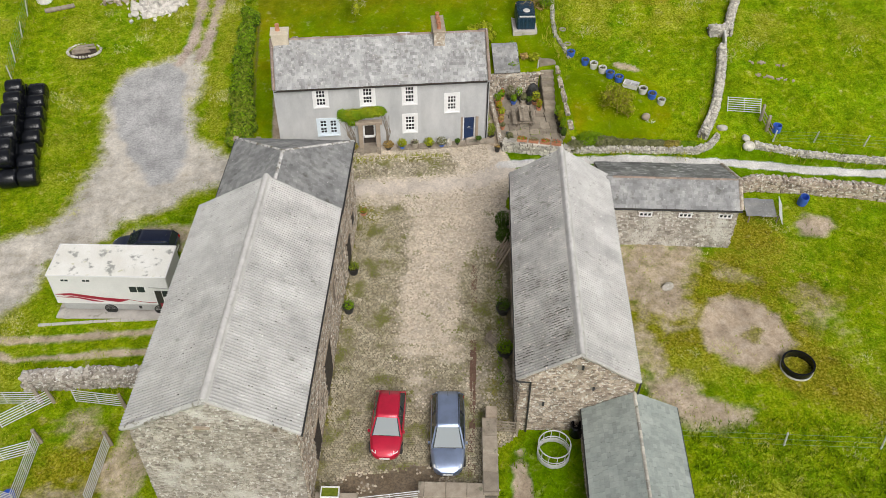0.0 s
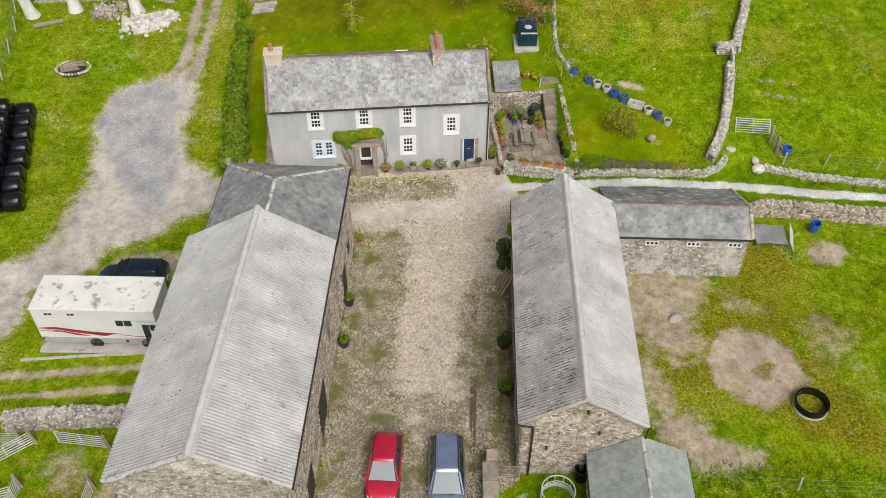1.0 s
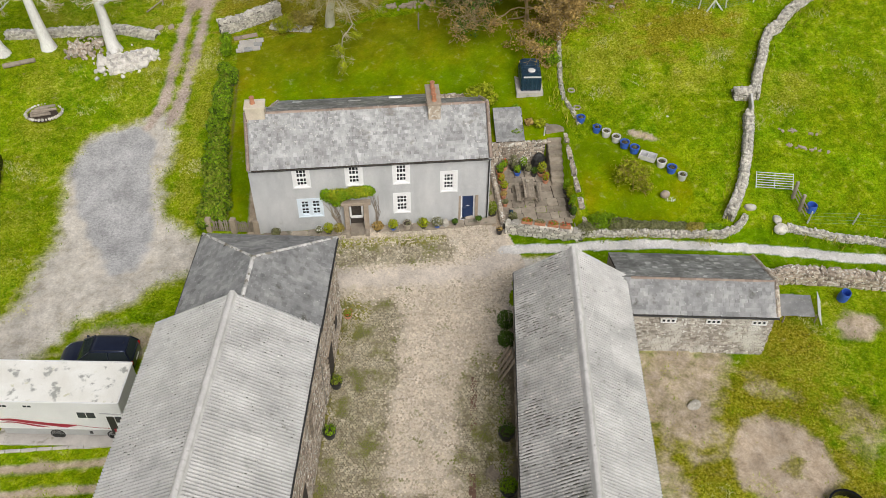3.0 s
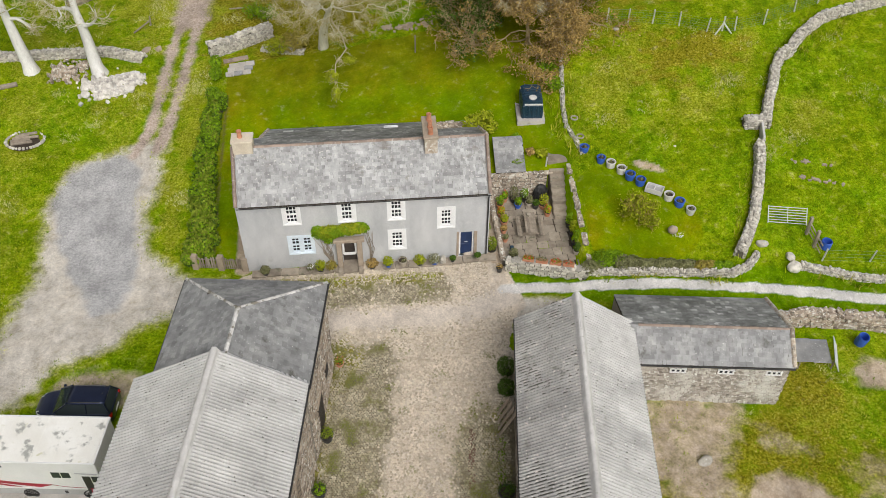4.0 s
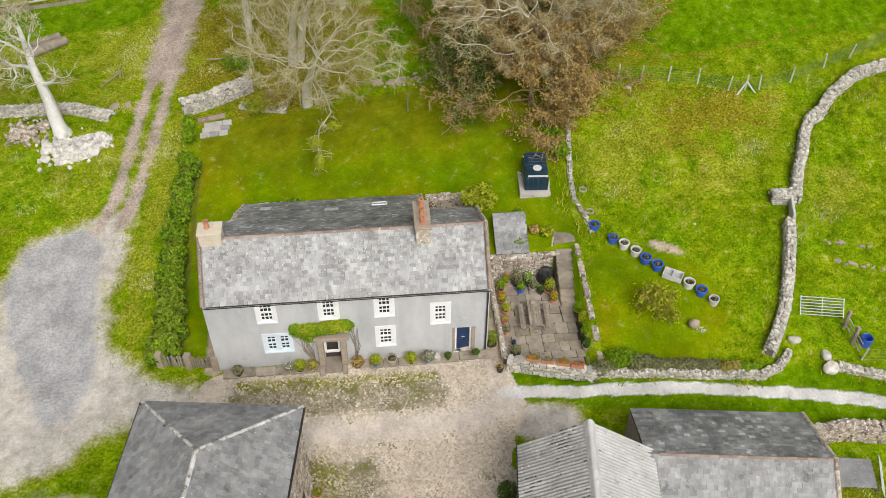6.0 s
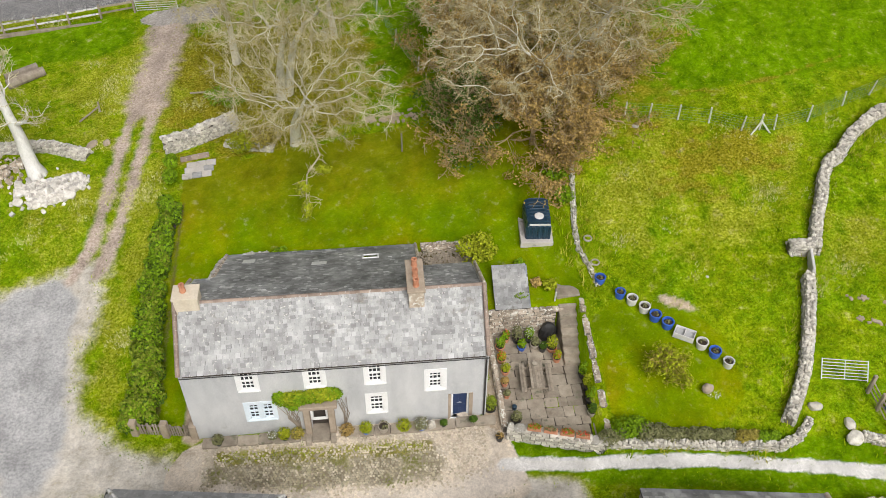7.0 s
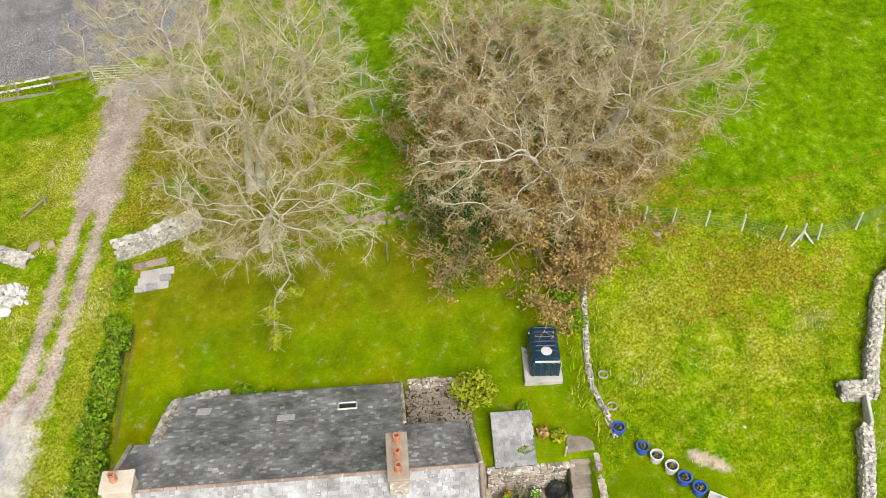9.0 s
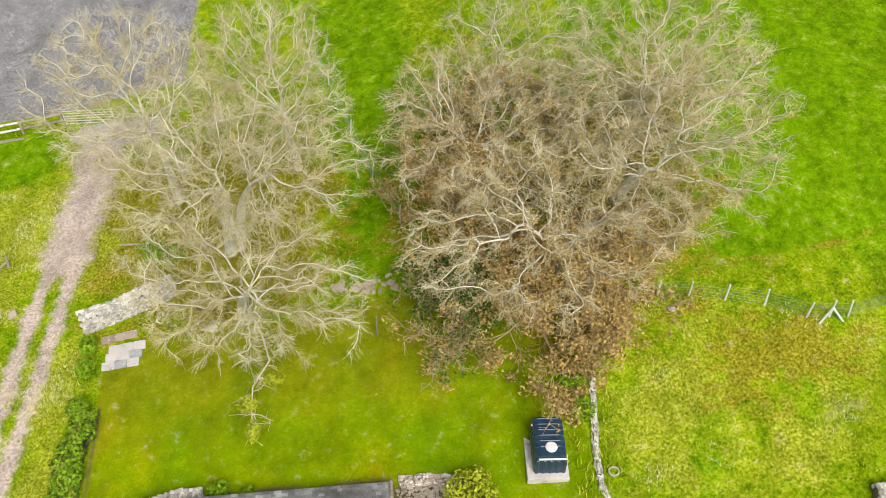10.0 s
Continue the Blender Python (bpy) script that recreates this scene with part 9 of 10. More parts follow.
def crown_tree(x, y, trunk, crowns, label, seed, bark, twig, goals=700, stems=((0, 0),), leaves=None, leaf_count=0, sprays=6):
    """A tall bare tree: limbs that feel their way, step by step, towards points scattered in the crown, ellipsoids
    (x, y, z, rx, ry, rz) in the world; fine twigs fan out from their ends."""
    r = np.random.RandomState(seed)
    z0 = land_at(x, y)
    base = np.array([x, y, z0])
    t = thing("bare_tree", Matrix.Translation((x, y, z0)), label, "tree")
    c = np.array(crowns, float)
    vol = c[:, 3] * c[:, 4] * c[:, 5]
    who = r.choice(len(c), goals, p=vol / vol.sum())
    d = r.normal(size=(goals, 3))
    d /= np.linalg.norm(d, axis=1)[:, None]
    goal = c[who, :3] + d * c[who, 3:] * (r.uniform(0, 1, goals) ** 0.38)[:, None] - base
    mid = (c[:, :3] * vol[:, None]).sum(0) / vol.sum() - base
    step = 0.36
    pos, up, stout = [], [], []
    for sx, sy in stems:
        foot = np.array([sx, sy, -0.3])
        top = np.array([mid[0] * 0.55 + sx * 2.0, mid[1] * 0.55 + sy * 2.0, mid[2] * 0.62])
        n = max(4, int(np.linalg.norm(top - foot) / step))
        for i in range(n + 1):
            f = i / n
            sway = 0.12 * math.sin(5.0 * f + seed) * f
            pos.append(foot + (top - foot) * np.array([f ** 1.4, f ** 1.4, f]) + np.array([sway, -sway, 0]))
            up.append(len(pos) - 2 if i else -1)
            stout.append(trunk * (1.3 if i == 0 else 1.0 - 0.6 * f))
    near_d, near_i = np.full(goals, 1e9), np.zeros(goals, int)

    def look_again(first):
        q = np.array(pos[first:])
        dd = np.linalg.norm(goal[:, None, :] - q[None], axis=2)
        k = dd.argmin(1)
        m = dd[np.arange(goals), k]
        better = m < near_d
        near_d[better], near_i[better] = m[better], k[better] + first

    look_again(0)
    alive = np.ones(goals, bool)
    for _ in range(70):
        alive &= near_d > 0.55
        if not alive.any():
            break
        first, pull = len(pos), {}
        p = np.array(pos)
        ways = goal - p[near_i]
        ways /= np.linalg.norm(ways, axis=1)[:, None] + 1e-9
        for k in np.nonzero(alive)[0]:
            pull.setdefault(int(near_i[k]), []).append(ways[k])
        for i, ws in pull.items():
            w = np.mean(ws, 0) + r.normal(0, 0.32, 3)
            if up[i] >= 0:
                v = p[i] - p[up[i]]
                w = w + 0.45 * v / (np.linalg.norm(v) + 1e-9)
            pos.append(p[i] + w / (np.linalg.norm(w) + 1e-9) * step)
            up.append(i)
            stout.append(0.0)
        look_again(first)
    n = len(pos)
    kids = [[] for _ in range(n)]
    rad = np.zeros(n)
    for i in range(n - 1, -1, -1):
        rad[i] = max((sum(rad[k] ** 2.38 for k in kids[i])) ** (1 / 2.38) if kids[i] else 0.012, stout[i])
        if up[i] >= 0:
            kids[up[i]].append(i)
    V, F, TV, TF = [], [], [], []
    starts = [(i, None) for i in range(n) if up[i] < 0]
    while starts:
        i, before = starts.pop()
        chain = [i] if before is None else [before, i]
        while kids[chain[-1]]:
            ks = sorted(kids[chain[-1]], key=lambda k: -rad[k])
            starts += [(k, chain[-1]) for k in ks[1:]]
            chain.append(ks[0])
        rr = [float(rad[k]) for k in chain]
        if before is not None:
            rr[0] = rr[1]
        fine = max(rr) < 0.024
        sides = 9 if rr[0] > 0.15 else 6 if rr[0] > 0.06 else 4 if not fine else 3
        tube_into(TV if fine else V, TF if fine else F, [Vector(pos[k]) for k in chain], rr, sides)
    # sprays of twigs from the thin ends
    P_ = np.array(pos)
    thin = np.array([i for i in range(n) if rad[i] < 0.032 and up[i] >= 0])
    ahead = P_[thin] - P_[np.array(up)[thin]]
    ahead /= np.linalg.norm(ahead, axis=1)[:, None] + 1e-9
    out_ = P_[thin] - mid
    out_ /= np.linalg.norm(out_, axis=1)[:, None] + 1e-9

    def fan(o, d, long, thick):
        """Slender spikes from o along d."""
        a = np.cross(d, r.normal(size=d.shape))
        a /= np.linalg.norm(a, axis=1)[:, None] + 1e-9
        b = np.cross(d, a)
        tip = o + d * long[:, None]
        ring = [o + (a * math.cos(q) + b * math.sin(q)) * thick for q in (0, 2.09, 4.19)]
        v = np.stack([*ring, tip], 1).reshape(-1, 3)
        k = len(TV) + 4 * np.arange(len(o))
        TV.extend(map(tuple, v.tolist()))
        for u, w in ((0, 1), (1, 2), (2, 0)):
            TF.extend(zip((k + u).tolist(), (k + w).tolist(), (k + 3).tolist()))
        return tip

    rep_ = np.repeat(np.arange(len(thin)), sprays)
    dirs = ahead[rep_] * 0.7 + out_[rep_] * 0.45 + r.normal(0, 0.55, (len(rep_), 3))
    dirs /= np.linalg.norm(dirs, axis=1)[:, None]
    long = r.uniform(0.25, 0.75, len(rep_))
    o = P_[thin][rep_] - ahead[rep_] * (r.uniform(0, step, len(rep_)))[:, None]
    fan(o, dirs, long, 0.009)
    for f in (0.45, 0.7):
        d2 = dirs + r.normal(0, 0.5, dirs.shape)
        d2 /= np.linalg.norm(d2, axis=1)[:, None]
        fan(o + dirs * (long * f)[:, None], d2, long * r.uniform(0.35, 0.6, len(long)), 0.0075)
    put("trunk", mesh_of("trunk", V, F, bark, False), t)
    put("twig_crown", mesh_of("twig_crown", TV, TF, twig), t, None, "", "", "", "stuff")
    if leaf_count:
        pick = P_[thin][r.randint(0, len(thin), max(1, leaf_count // 5))]
        leaf_cloud("leaves", [(*q, 0.4, 0.4, 0.3) for q in pick.tolist()], 0.08, leaf_count, leaves, t, seed + 5, "last dull leaves", "stuff")
    return t


crown_tree(-10.1, 20.4, 0.42, [(-9.3, 16.2, 10.6, 5.2, 4.2, 4.2), (-5.4, 14.6, 10.2, 3.0, 2.9, 1.8)], "pale-trunked bare tree spreading over the lawn", 3, BARK_PALE, TWIG, 900, leaves=OCHRE_LEAF, leaf_count=1400)
crown_tree(-11.2, 25.2, 0.36, [(-10.0, 20.0, 14.2, 5.4, 4.4, 4.2), (-5.2, 18.6, 14.6, 2.8, 3.0, 2.4)], "tall bare tree with twisted pale limbs", 8, BARK_PALE, TWIG, 1050, ((0, 0), (0.5, 0.3)), OCHRE_LEAF, 900)
crown_tree(-14.6, 30.0, 0.32, [(-14.4, 26.2, 13.4, 5.4, 5.0, 4.4)], "bare tree leaning over the gravel track", 17, BARK_PALE, TWIG, 850, leaves=OCHRE_LEAF, leaf_count=700)
crown_tree(-7.4, 31.0, 0.28, [(-7.8, 26.2, 13.8, 4.0, 5.2, 4.6)], "slim bare tree beyond the lawn", 15, BARK_PALE, TWIG, 750, leaves=OCHRE_LEAF, leaf_count=900)
crown_tree(6.2, 20.4, 0.5, [(4.4, 15.4, 13.0, 6.0, 4.2, 4.6), (0.2, 14.8, 12.2, 2.8, 2.4, 2.2)], "great bare tree with twisted pale limbs", 21, BARK_PALE, TWIG, 660, ((0, 0), (1.1, 0.5)), BROWN_LEAF, 2600)
crown_tree(9.4, 22.6, 0.42, [(10.2, 18.4, 15.2, 5.2, 5.0, 4.6)], "spreading bare tree behind the field corner", 27, BARK_PALE, TWIG, 760, leaves=BROWN_LEAF, leaf_count=2600)
crown_tree(2.4, 27.4, 0.32, [(2.4, 23.4, 12.6, 5.4, 5.8, 4.2)], "bare tree among brown and ivied undergrowth", 33, BARK_PALE, TWIG, 900, leaves=BROWN_LEAF, leaf_count=5000)
crown_tree(11.6, 28.4, 0.32, [(11.4, 25.0, 14.4, 6.0, 5.2, 4.6)], "tall bare tree at the edge of the far field", 35, BARK_PALE, TWIG, 900, leaves=BROWN_LEAF, leaf_count=2000)
crown_tree(4.6, 33.0, 0.3, [(5.2, 29.2, 13.0, 5.0, 4.2, 4.2)], "bare tree with ivy deep in the copse", 37, BARK_PALE, TWIG, 650, leaves=GREEN_LEAF, leaf_count=3000)
bare_tree("thorn_tree", 5.0, 17.0, 4.6, 5.4, "low spreading thorn tree with russet brown leaves", 41, TWIG_BROWN, TWIG_BROWN, 0.2, (-0.1, -0.15), 15, 0.15, BROWN_LEAF, 26000, 3, 0.03, (8, 6, 4), 0.6)
bare_tree("thorn_tree", 0.9, 17.4, 4.6, 4.0, "low thorn tree with dark evergreen leaves", 43, TWIG_BROWN, TWIG_BROWN, 0.18, (-0.05, -0.1), 13, 0.15, BOX_LEAF, 7000, 3, 0.0, (8, 6, 3), 0.6)
bare_tree("thorn_tree", 8.6, 18.4, 4.5, 4.0, "low russet thorn beside the field fence", 45, TWIG_BROWN, TWIG_BROWN, 0.18, (0.05, -0.1), 11, 0.15, BROWN_LEAF, 7000, 3, 0.0, (8, 6, 3), 0.6)
bare_tree("thorn_tree", 1.5, 23.0, 4.5, 4.8, "russet undergrowth thicket under the bare trees", 47, TWIG_BROWN, TWIG_BROWN, 0.18, (0.0, 0.0), 12, 0.12, BROWN_LEAF, 12000, 3, 0.0, (8, 6, 3), 0.6)
for x, y, h, rr, leaf, n, sd in ((6.5, 22.5, 3.6, 4.6, OCHRE_LEAF, 9000, 71), (11.0, 21.0, 3.2, 4.4, OCHRE_LEAF, 6000, 73), (5.0, 28.0, 3.8, 5.2, BROWN_LEAF, 9000, 75), (0.5, 29.5, 3.4, 4.2, GREEN_LEAF, 7000, 77), (11.5, 26.5, 3.2, 4.6, OCHRE_LEAF, 6000, 79)):
    bare_tree("thicket", x, y, h, rr, "low tangled thicket under the bare trees", sd, TWIG_BROWN, TWIG_BROWN, 0.14, (0, 0), 11, 0.12, leaf, n, 2, 0.0, (8, 6), 0.5)
# the long limb that hangs over the lawn
limb = thing("hanging_limb", Matrix(), "long drooping limb with last yellow leaves over the lawn", "branch")
LP = [Vector(p) for p in ((-9.6, 19.6, 6.4), (-9.2, 17.6, 7.0), (-8.5, 16.0, 6.8), (-8.2, 15.0, 6.2), (-9.0, 14.0, 5.6), (-9.1, 13.2, 4.8), (-9.1, 12.2, 3.7))]
part("branch", tube(LP, [0.06, 0.055, 0.05, 0.045, 0.035, 0.025, 0.01], 6), BARK_TAN, limb)
LV, LF, lrg = [], [], random.Random(77)
for k in range(46):
    f = lrg.uniform(0.15, 0.98) * 6
    q = LP[int(f)].lerp(LP[int(f) + 1], f - int(f))
    d = Vector((lrg.gauss(0, 1), lrg.gauss(-0.2, 1), lrg.gauss(0, 0.6))).normalized() * lrg.uniform(0.25, 0.8)
    e = q + d + Vector((lrg.gauss(0, 0.2), lrg.gauss(0, 0.2), 0))
    tube_into(LV, LF, [q, q + d * 0.5, e], [0.022, 0.016, 0.01], 3)
    for _ in range(3):
        s_ = q.lerp(e, lrg.uniform(0.3, 1.0))
        tube_into(LV, LF, [s_, s_ + Vector((lrg.gauss(0, 0.3), lrg.gauss(0, 0.3), lrg.gauss(-0.05, 0.2)))], [0.012, 0.008], 3)
put("twig_spray", mesh_of("twig_spray", LV, LF, TWIG), limb, None, "", "", "", "stuff")
leaf_cloud("last_leaves", [(-9.1, 12.6, 4.2, 0.35, 0.6, 0.5), (-9.3, 13.5, 5.0, 0.5, 0.5, 0.4), (-8.0, 14.3, 5.7, 0.5, 0.4, 0.3)], 0.11, 800, YELLOW_LEAF, limb, 78, "yellow-green last leaves", "stuff")
# white-barked trunks on the left bank
for k, (x, y, h, ln) in enumerate(((-26.9, 20.0, 10.0, (-0.26, 0.08)), (-32.2, 20.9, 10.5, (-0.12, 0.05)), (-35.6, 20.4, 10.5, (-0.1, 0.05)))):
    bare_tree("white_tree", x, y, h, 4.0, "bare tree with a smooth white trunk on the grassy bank", 51 + k, BARK_WHITE, TWIG, 0.54, ln, 8, 0.5, None, 0, 3, 0.0, (6, 6, 5), 0.8)
# garden apple in the mown corner
bare_tree("fruit_tree", 9.6, 0.35, 2.0, 1.5, "small bare yellow-twigged fruit tree on the lawn", 61, OCHRE_LEAF, OCHRE_LEAF, 0.06, (0.0, 0.0), 12, 0.25, YELLOW_LEAF, 1300, 2, 0.05, (7, 6), 0.7)

# shrubs at the head of the lawn
for k, (x, y, s, leaf, n) in enumerate(((-13.6, 20.6, 0.9, YELLOW_LEAF, 900), (-12.2, 20.8, 1.0, OCHRE_LEAF, 1300), (-14.6, 25.2, 0.8, GREEN_LEAF, 600), (-15.6, 25.8, 0.8, GREEN_LEAF, 600), (6.2, 12.5, 0.6, GREEN_LEAF, 500), (5.9, 14.2, 0.7, GREEN_LEAF, 500))):
    sb = thing("shrub", Matrix.Translation((x, y, land_at(x, y))), "scrubby shrub at the edge of the lawn", "shrub")
    for j in range(6):
        a = j * 1.05
        part("stem", tube([(0, 0, -0.1), (0.6 * s * math.cos(a), 0.6 * s * math.sin(a), s * 1.1)], [0.04, 0.012], 5), WOOD_GREY, sb)
    leaf_cloud("foliage", [(0.6 * s * math.cos(j * 1.05), 0.6 * s * math.sin(j * 1.05), s * (0.6 + 0.25 * (j % 2)), s * 0.6, s * 0.6, s * 0.5) for j in range(6)], 0.11, n, leaf, sb, 230 + k)


# ---- grass, in tufts ----
def tufts(name, xs, ys, h, material, label, seed, spread_=0.09, wide=1.0):
    """Tufts of three bent blades; xs, ys, h: arrays."""
    r = np.random.RandomState(seed)
    n = len(xs)
    zs = land(xs, ys) + 0.05 * wobble(xs, ys, 0.9, 3) + 0.02 * wobble(xs, ys, 3.0, 4)
    out = []
    for b in range(3):
        a = r.uniform(0, 6.28, n)
        lean_ = r.uniform(0.2, 0.9, n) * h
        w = h * wide * r.uniform(0.14, 0.26, n)
        ox, oy = r.normal(0, spread_, n), r.normal(0, spread_, n)
        base = np.stack([xs + ox, ys + oy, zs - 0.02], -1)
        tip = base + np.stack([np.cos(a) * lean_, np.sin(a) * lean_, h * r.uniform(0.6, 1.1, n)], -1)
        s = np.stack([-np.sin(a) * w, np.cos(a) * w, 0 * w], -1)
        out.append(np.stack([base - s, base + s, tip], 1))
    v = np.concatenate(out).reshape(-1, 3)
    me = bpy.data.meshes.new(name)
    k = len(v)
    me.vertices.add(k)
    me.vertices.foreach_set("co", v.astype(np.float32).ravel())
    me.loops.add(k)
    me.loops.foreach_set("vertex_index", np.arange(k, dtype=np.int32))
    me.polygons.add(k // 3)
    me.polygons.foreach_set("loop_start", np.arange(0, k, 3, dtype=np.int32))
    me.polygons.foreach_set("loop_total", np.full(k // 3, 3, np.int32))
    me.update(calc_edges=True)
    me.materials.append(material)
    return put(name, me, None, None, label, "grass", "", "stuff")


GRASS = mat("grass_blade", [(0.32, (0.075, 0.15, 0.001)), (0.48, (0.175, 0.265, 0.002)), (0.66, (0.34, 0.385, 0.008))], 0.55, 0.8, 0.0, 18, 0.01, shine=0.05, vary=[(0, grey(0.55)), (0.6, grey(1.0)), (1, grey(1.5))])
STRAW = mat("straw_blade", [(0.3, (0.25, 0.27, 0.012)), (0.5, (0.35, 0.35, 0.035)), (0.7, (0.46, 0.44, 0.09))], 0.8, 0.8, 0.0, 18, 0.01, shine=0.05, vary=[(0, grey(0.6)), (1, grey(1.4))])


def sample(mask, count, seed):
    """Places on the fine part of the ground, as thick as the mask says."""
    r = np.random.RandomState(seed)
    x, y = r.uniform(-39.5, 33.5, count * 3), r.uniform(-33.5, 45.5, count * 3)
    i = np.clip(np.searchsorted(gx, x), 0, len(gx) - 1)
    j = np.clip(np.searchsorted(gy, y), 0, len(gy) - 1)
    keep = r.uniform(0, 1, len(x)) < mask[i, j]
    return x[keep][:count], y[keep][:count]


hard = np.maximum.reduce([np.broadcast_to(v, X.shape) for v in (drive, bare * 0.9, dark_gravel, track, yard, lane, pad)])
indoors = np.zeros(X.shape)
for mm, x0, x1, y0, y1 in ((B1, B1L, B1R, B1F, A_B), (B2, B2L, B2R, B2F, B2B), (CM, CB, CF, C0, C1), (B2, DL, DR, D1, D0), (Matrix(), HX0, HX1, 0, HB), (Matrix(), LX0, LX1, 0, LB), (Matrix(), 0, 6.2, -2.8, 7.6), (LM, -3.6, 3.4, -2.4, 1.6)):
    inv = np.array(mm.inverted())
    u, v = inv[0, 0] * X + inv[0, 1] * Y + inv[0, 3], inv[1, 0] * X + inv[1, 1] * Y + inv[1, 3]
    indoors = np.maximum(indoors, ((u > x0) & (u < x1) & (v > y0) & (v < y1)).astype(float))
free = (1 - hard).clip(0, 1) * (1 - indoors)
rough = free * (1 - lawn)
px, py = sample(rough * (1 - 0.85 * lush) * (1 - 0.93 * brown) * (1 - 0.75 * straw) * (0.35 + 0.65 * soft(wobble(X, Y, 0.9, 31), -0.6, 0.9)), 80000, 1)
rs_ = np.random.RandomState(4)
tufts("rough_grass", px, py, rs_.uniform(0.07, 0.17, len(px)), GRASS, "rough tussocky pasture grass", 2)
px, py = sample(rough * straw.clip(0, 1), 30000, 5)
tufts("dry_grass", px, py, rs_.uniform(0.1, 0.22, len(px)), STRAW, "bleached seed-headed grass tussocks", 6, 0.09, 0.6)
edge_ = np.maximum.reduce([soft(-dist_line(X, Y, p) + 0.9, 0, 0.5) for p in ([(15.1, -2.6), (18.2, 3.8), (18.5, 5.0)], [(19.4, 6.6), (22.2, 12.5), (29.6, 16.7)], [(5.6, -3.0), (14.3, -4.1)], [(18.6, -3.9), (30, -6.5)], [(6.7, 18), (6.1, 12), (5.9, 9), (6.4, 6.4)], [(7.5, 16), (7.0, 11), (7.2, 7)], [(-28, -20.2), (-20, -20.6)], [(-36.3, 21), (-36.3, 10)])])
px, py = sample(edge_ * (1 - lane) * (1 - indoors), 11000, 7)
tufts("long_grass", px, py, rs_.uniform(0.25, 0.55, len(px)), STRAW, "long pale grass along the walls", 8, 0.1, 0.35)
px, py = sample(edge_ * (1 - lane) * (1 - indoors), 16000, 9)
tufts("long_grass", px, py, rs_.uniform(0.2, 0.5, len(px)), GRASS, "long green grass along the walls", 10, 0.1, 0.4)

# bleached clumps in the paddock and on the left bank
PALE_STRAW = mat("pale_straw_blade", [(0.3, (0.42, 0.42, 0.11)), (0.5, (0.56, 0.54, 0.22)), (0.7, (0.66, 0.63, 0.33))], 0.8, 0.8, 0.0, 18, 0.01, shine=0.05, vary=[(0, grey(0.7)), (1, grey(1.3))])
kx, ky = sample(rough * (straw + 0.3 * soft(X - 6, 0, 2) * soft(Y - 3, 0, 2) * soft(19 - Y, 0, 2)).clip(0, 1) * soft(wobble(X, Y, 0.6, 29), -0.2, 0.9), 1300, 23)
bleached = np.maximum.reduce([soft(blob(X, Y, *q) + 0.5 * wobble(X, Y, 0.9, 37), 0.0, 0.7) for q in ((10.4, 13.0, 2.5, 1.3, 0), (12.8, 10.3, 2.8, 1.3, -20), (9.9, 8.8, 1.8, 1.0, 0), (17.9, 8.2, 1.2, 1.7, 0))])
zx, zy = sample(rough * bleached, 420, 25)
kx, ky = np.concatenate([kx, zx]), np.concatenate([ky, zy])
kn = rs_.randint(20, 70, len(kx))
px, py = np.repeat(kx, kn) + rs_.normal(0, 0.42, kn.sum()), np.repeat(ky, kn) + rs_.normal(0, 0.32, kn.sum())
tufts("bleached_grass", px, py, rs_.uniform(0.1, 0.24, len(px)), PALE_STRAW, "bleached grass clumps in the pasture", 24, 0.05, 0.4)
# the deep grass beyond the pasture fence and beside the store
GRASS_DEEP = mat("deep_grass_blade", [(0.3, (0.06, 0.12, 0.001)), (0.5, (0.11, 0.19, 0.001)), (0.7, (0.2, 0.28, 0.004))], 0.8, 0.8, 0.0, 18, 0.01, shine=0.05, vary=[(0, grey(0.5)), (0.6, grey(1.0)), (1, grey(1.5))])
deep = np.maximum(soft(-Y - 25.2 - 0.1 * (X - 8) + 0.3 * wob, -0.3, 0.4) * soft(X - 6.5, 0, 1), soft(blob(X, Y, -0.3, -28.6, 2.6, 4.0) * 3, 0, 1))
px, py = sample(rough * deep, 24000, 17)
tufts("deep_grass", px, py, rs_.uniform(0.2, 0.42, len(px)), GRASS_DEEP, "deep dark green grass beyond the fence", 18, 0.12, 0.5)

# ---- cobbles ----
COBBLE = mat("cobble", [(0.3, (0.4, 0.335, 0.25)), (0.5, (0.54, 0.47, 0.37)), (0.75, (0.67, 0.6, 0.5))], 1.2, 0.85, 0.3, 30, 0.01,
             vary=[(0, grey(0.6)), (0.5, grey(0.95)), (1, grey(1.3))], spots=[((0.17, 0.17, 0.05), 0.9, 0.55, 0.72)])


COBBLE_MOSSY = mat("mossy_cobble", [(0.3, (0.26, 0.225, 0.14)), (0.5, (0.4, 0.35, 0.25)), (0.75, (0.55, 0.49, 0.38))], 1.2, 0.85, 0.3, 30, 0.01,
                   vary=[(0, grey(0.55)), (0.5, grey(0.95)), (1, grey(1.35))], spots=[((0.16, 0.165, 0.035), 0.9, 0.48, 0.66)])


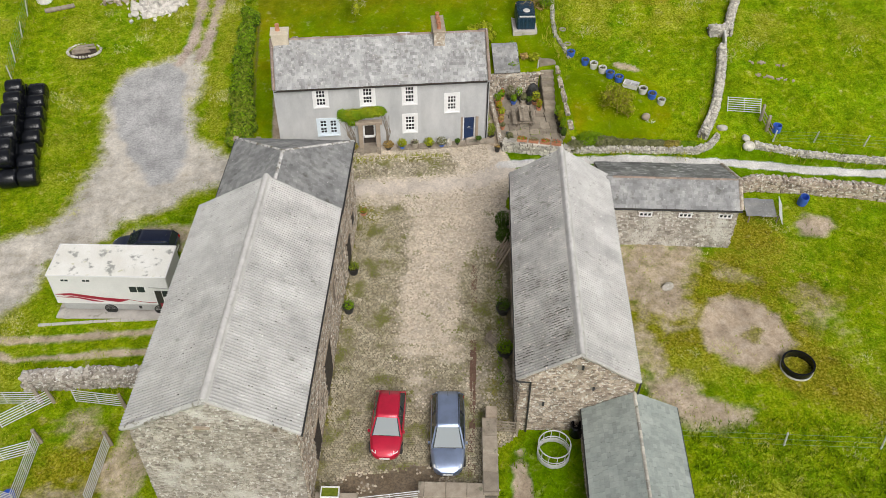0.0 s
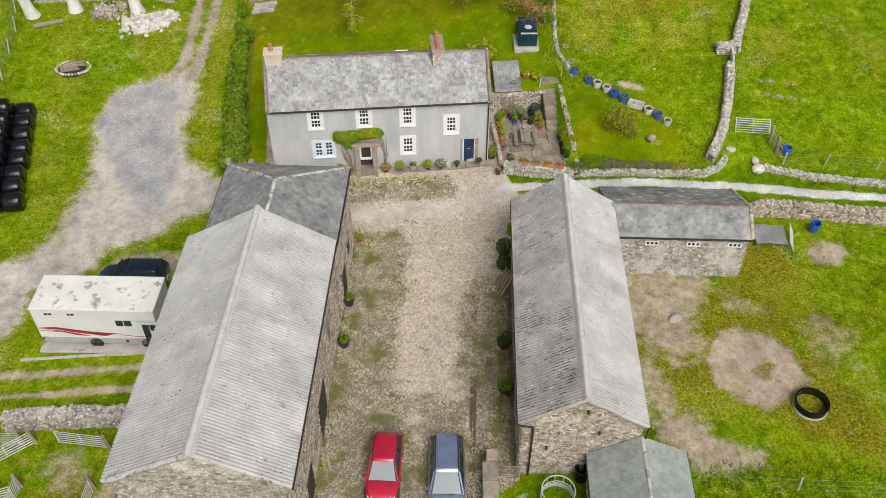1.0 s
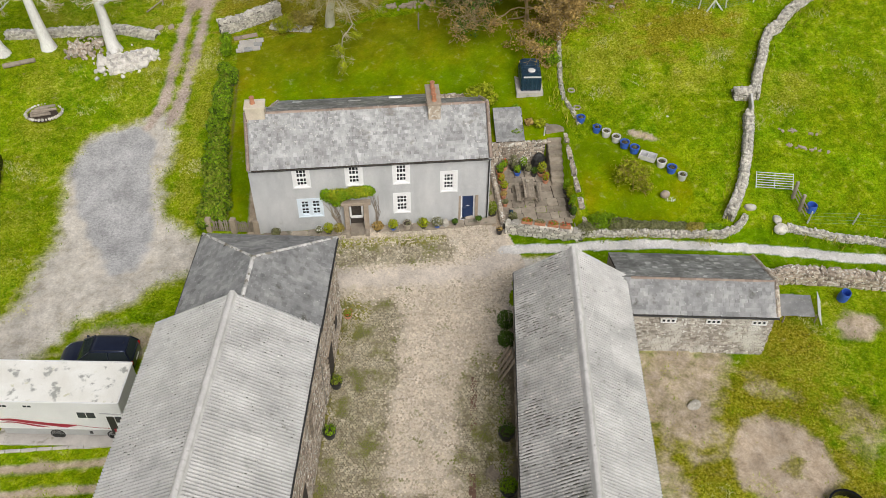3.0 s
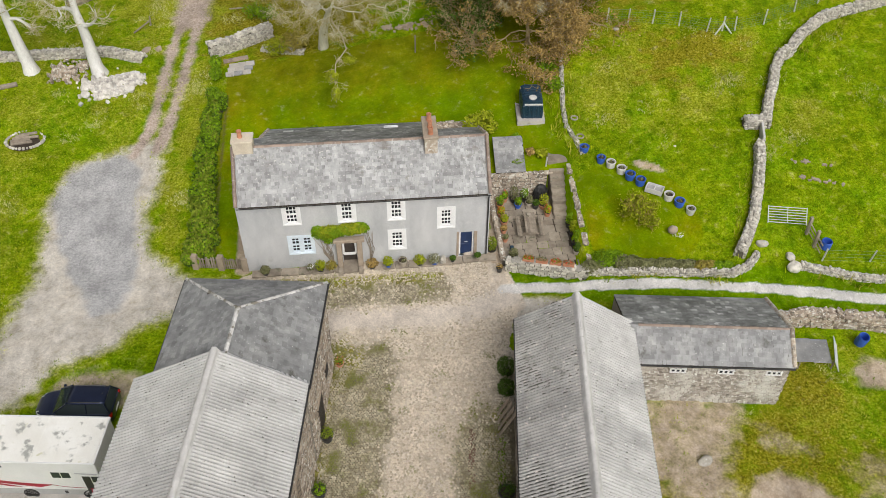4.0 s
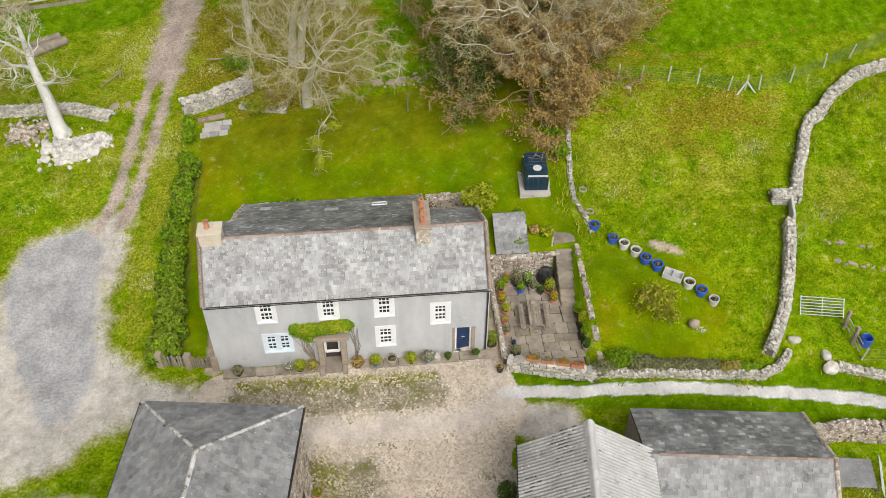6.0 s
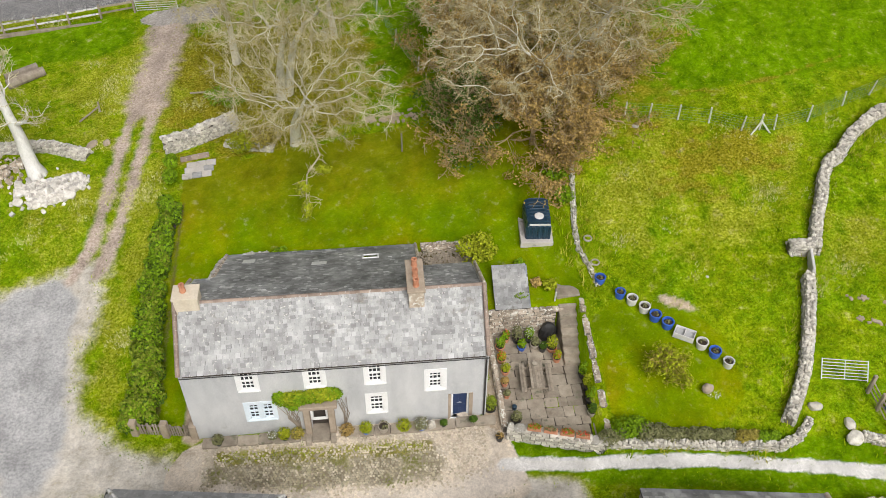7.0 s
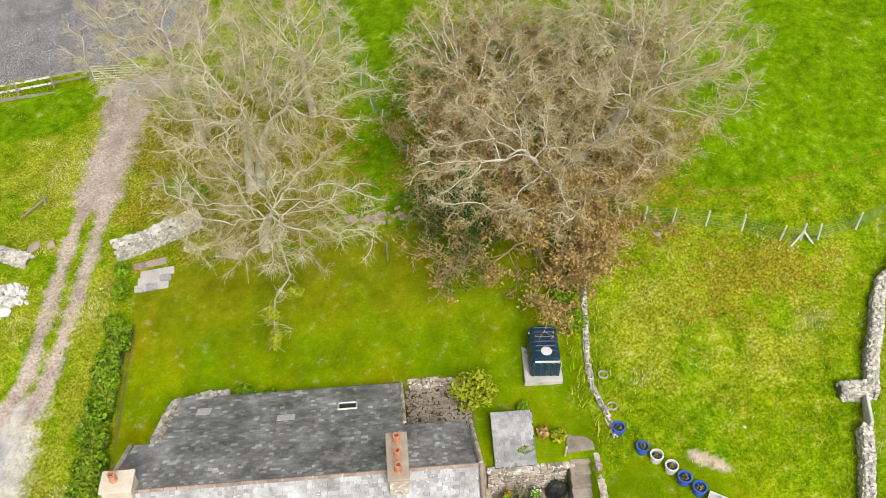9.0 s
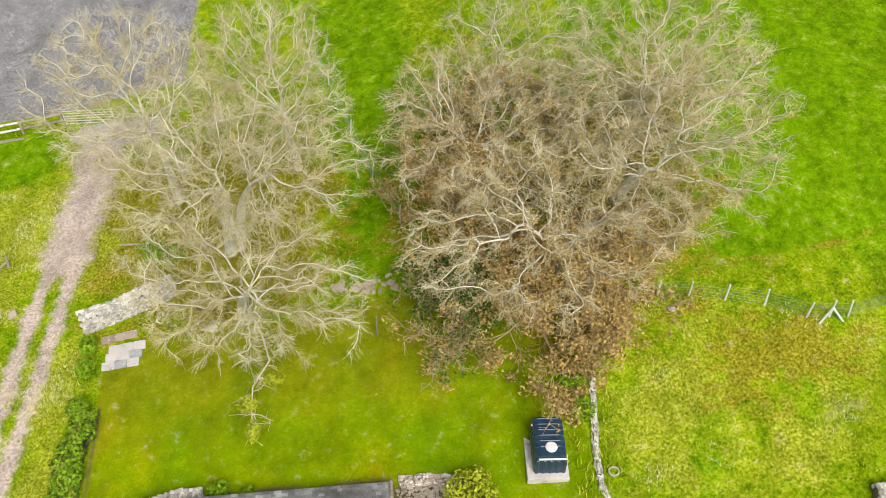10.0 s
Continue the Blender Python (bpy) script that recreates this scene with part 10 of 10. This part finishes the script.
def cobbles(xs, ys, size, seed, material):
    r = np.random.RandomState(seed)
    n = len(xs)
    k = 6
    ang = np.arange(k) * 2 * math.pi / k
    zs = land(xs, ys) + 0.05 * wobble(xs, ys, 0.9, 3) + 0.02 * wobble(xs, ys, 3.0, 4)
    sx, sy = size * r.uniform(0.4, 0.58, n), size * r.uniform(0.38, 0.5, n)
    tw = r.uniform(0, 6.28, n)
    rim = 1 + 0.14 * r.normal(size=(n, k))
    hh = r.uniform(0.025, 0.065, n)
    rings = []
    for f, z in ((1.0, -0.03), (0.9, 0.55), (0.5, 1.0)):
        lx, ly = np.cos(ang)[None] * sx[:, None] * rim * f, np.sin(ang)[None] * sy[:, None] * rim * f
        X_ = xs[:, None] + lx * np.cos(tw)[:, None] - ly * np.sin(tw)[:, None]
        Y_ = ys[:, None] + lx * np.sin(tw)[:, None] + ly * np.cos(tw)[:, None]
        rings.append(np.stack([X_, Y_, np.broadcast_to((zs + hh * z)[:, None], X_.shape)], -1))
    v = np.stack(rings, 1).reshape(-1, 3)
    faces = []
    per = [(a * k + i, a * k + (i + 1) % k, (a + 1) * k + (i + 1) % k, (a + 1) * k + i) for a in range(2) for i in range(k)] + [tuple(2 * k + i for i in range(k))]
    for q in range(n):
        faces += [tuple(i + q * 3 * k for i in f) for f in per]
    return mesh_of("cobbles", v.tolist(), faces, material)


dense = np.maximum(cobbled, yard * (1 - cross) * (1 - mud_dark) * 0.62) * (1 - indoors)
gxx, gyy = np.meshgrid(np.arange(-14.5, 0.8, 0.135), np.arange(-31, -0.6, 0.12), indexing="ij")
rc = np.random.RandomState(8)
gxx = gxx + 0.0675 * (np.arange(gxx.shape[1]) % 2)[None]      # every other row is set over by half a stone
cx, cy = (gxx + rc.uniform(-0.03, 0.03, gxx.shape)).ravel(), (gyy + rc.uniform(-0.025, 0.025, gyy.shape)).ravel()
ci = np.clip(np.searchsorted(gx, cx), 0, len(gx) - 1)
cj = np.clip(np.searchsorted(gy, cy), 0, len(gy) - 1)
ok = rc.uniform(0, 1, len(cx)) < dense[ci, cj] * 1.15
grown = rc.uniform(0.25, 0.75, len(cx)) < cobbled[ci, cj]
put("cobbles", cobbles(cx[ok & ~grown], cy[ok & ~grown], 0.146, 9, COBBLE), None, None, "worn sandy cobbles in the middle of the farmyard", "cobbles", "", "stuff")
put("mossy_cobbles", cobbles(cx[ok & grown], cy[ok & grown], 0.146, 10, COBBLE_MOSSY), None, None, "brown mossy cobbles along the sides of the farmyard", "cobbles", "", "stuff")
# the worn drain line of flat reddish setts
RED_EARTH = mat("red_brown_sett", [(0.3, (0.11, 0.06, 0.042)), (0.7, (0.2, 0.12, 0.085))], 3, 0.95, 0.3, 25, 0.01)
sett = thing("gutter_setts", Matrix(), "line of reddish stone setts along the yard", "paving", kind="structure")
k = 0
for j in range(62):
    y = -27.5 + 0.24 * j
    x = -3.0 + 0.13 * (y + 17)
    for dx in (-0.09, 0.09):
        if k >= 6 and rgb.random() < 0.2:
            continue
        put("sett", mesh_of("sett", *FLAT_CHUNKS[k % 6], RED_EARTH) if k < 6 else bpy.data.meshes["sett"], sett, pose(x + dx, y, land_at(x, y) + 0.015, 0, 0, -7 + rgb.uniform(-9, 9)) @ Matrix.Diagonal((0.17 * rgb.uniform(0.7, 1.2), 0.25, 0.05, 1)))
        k += 1
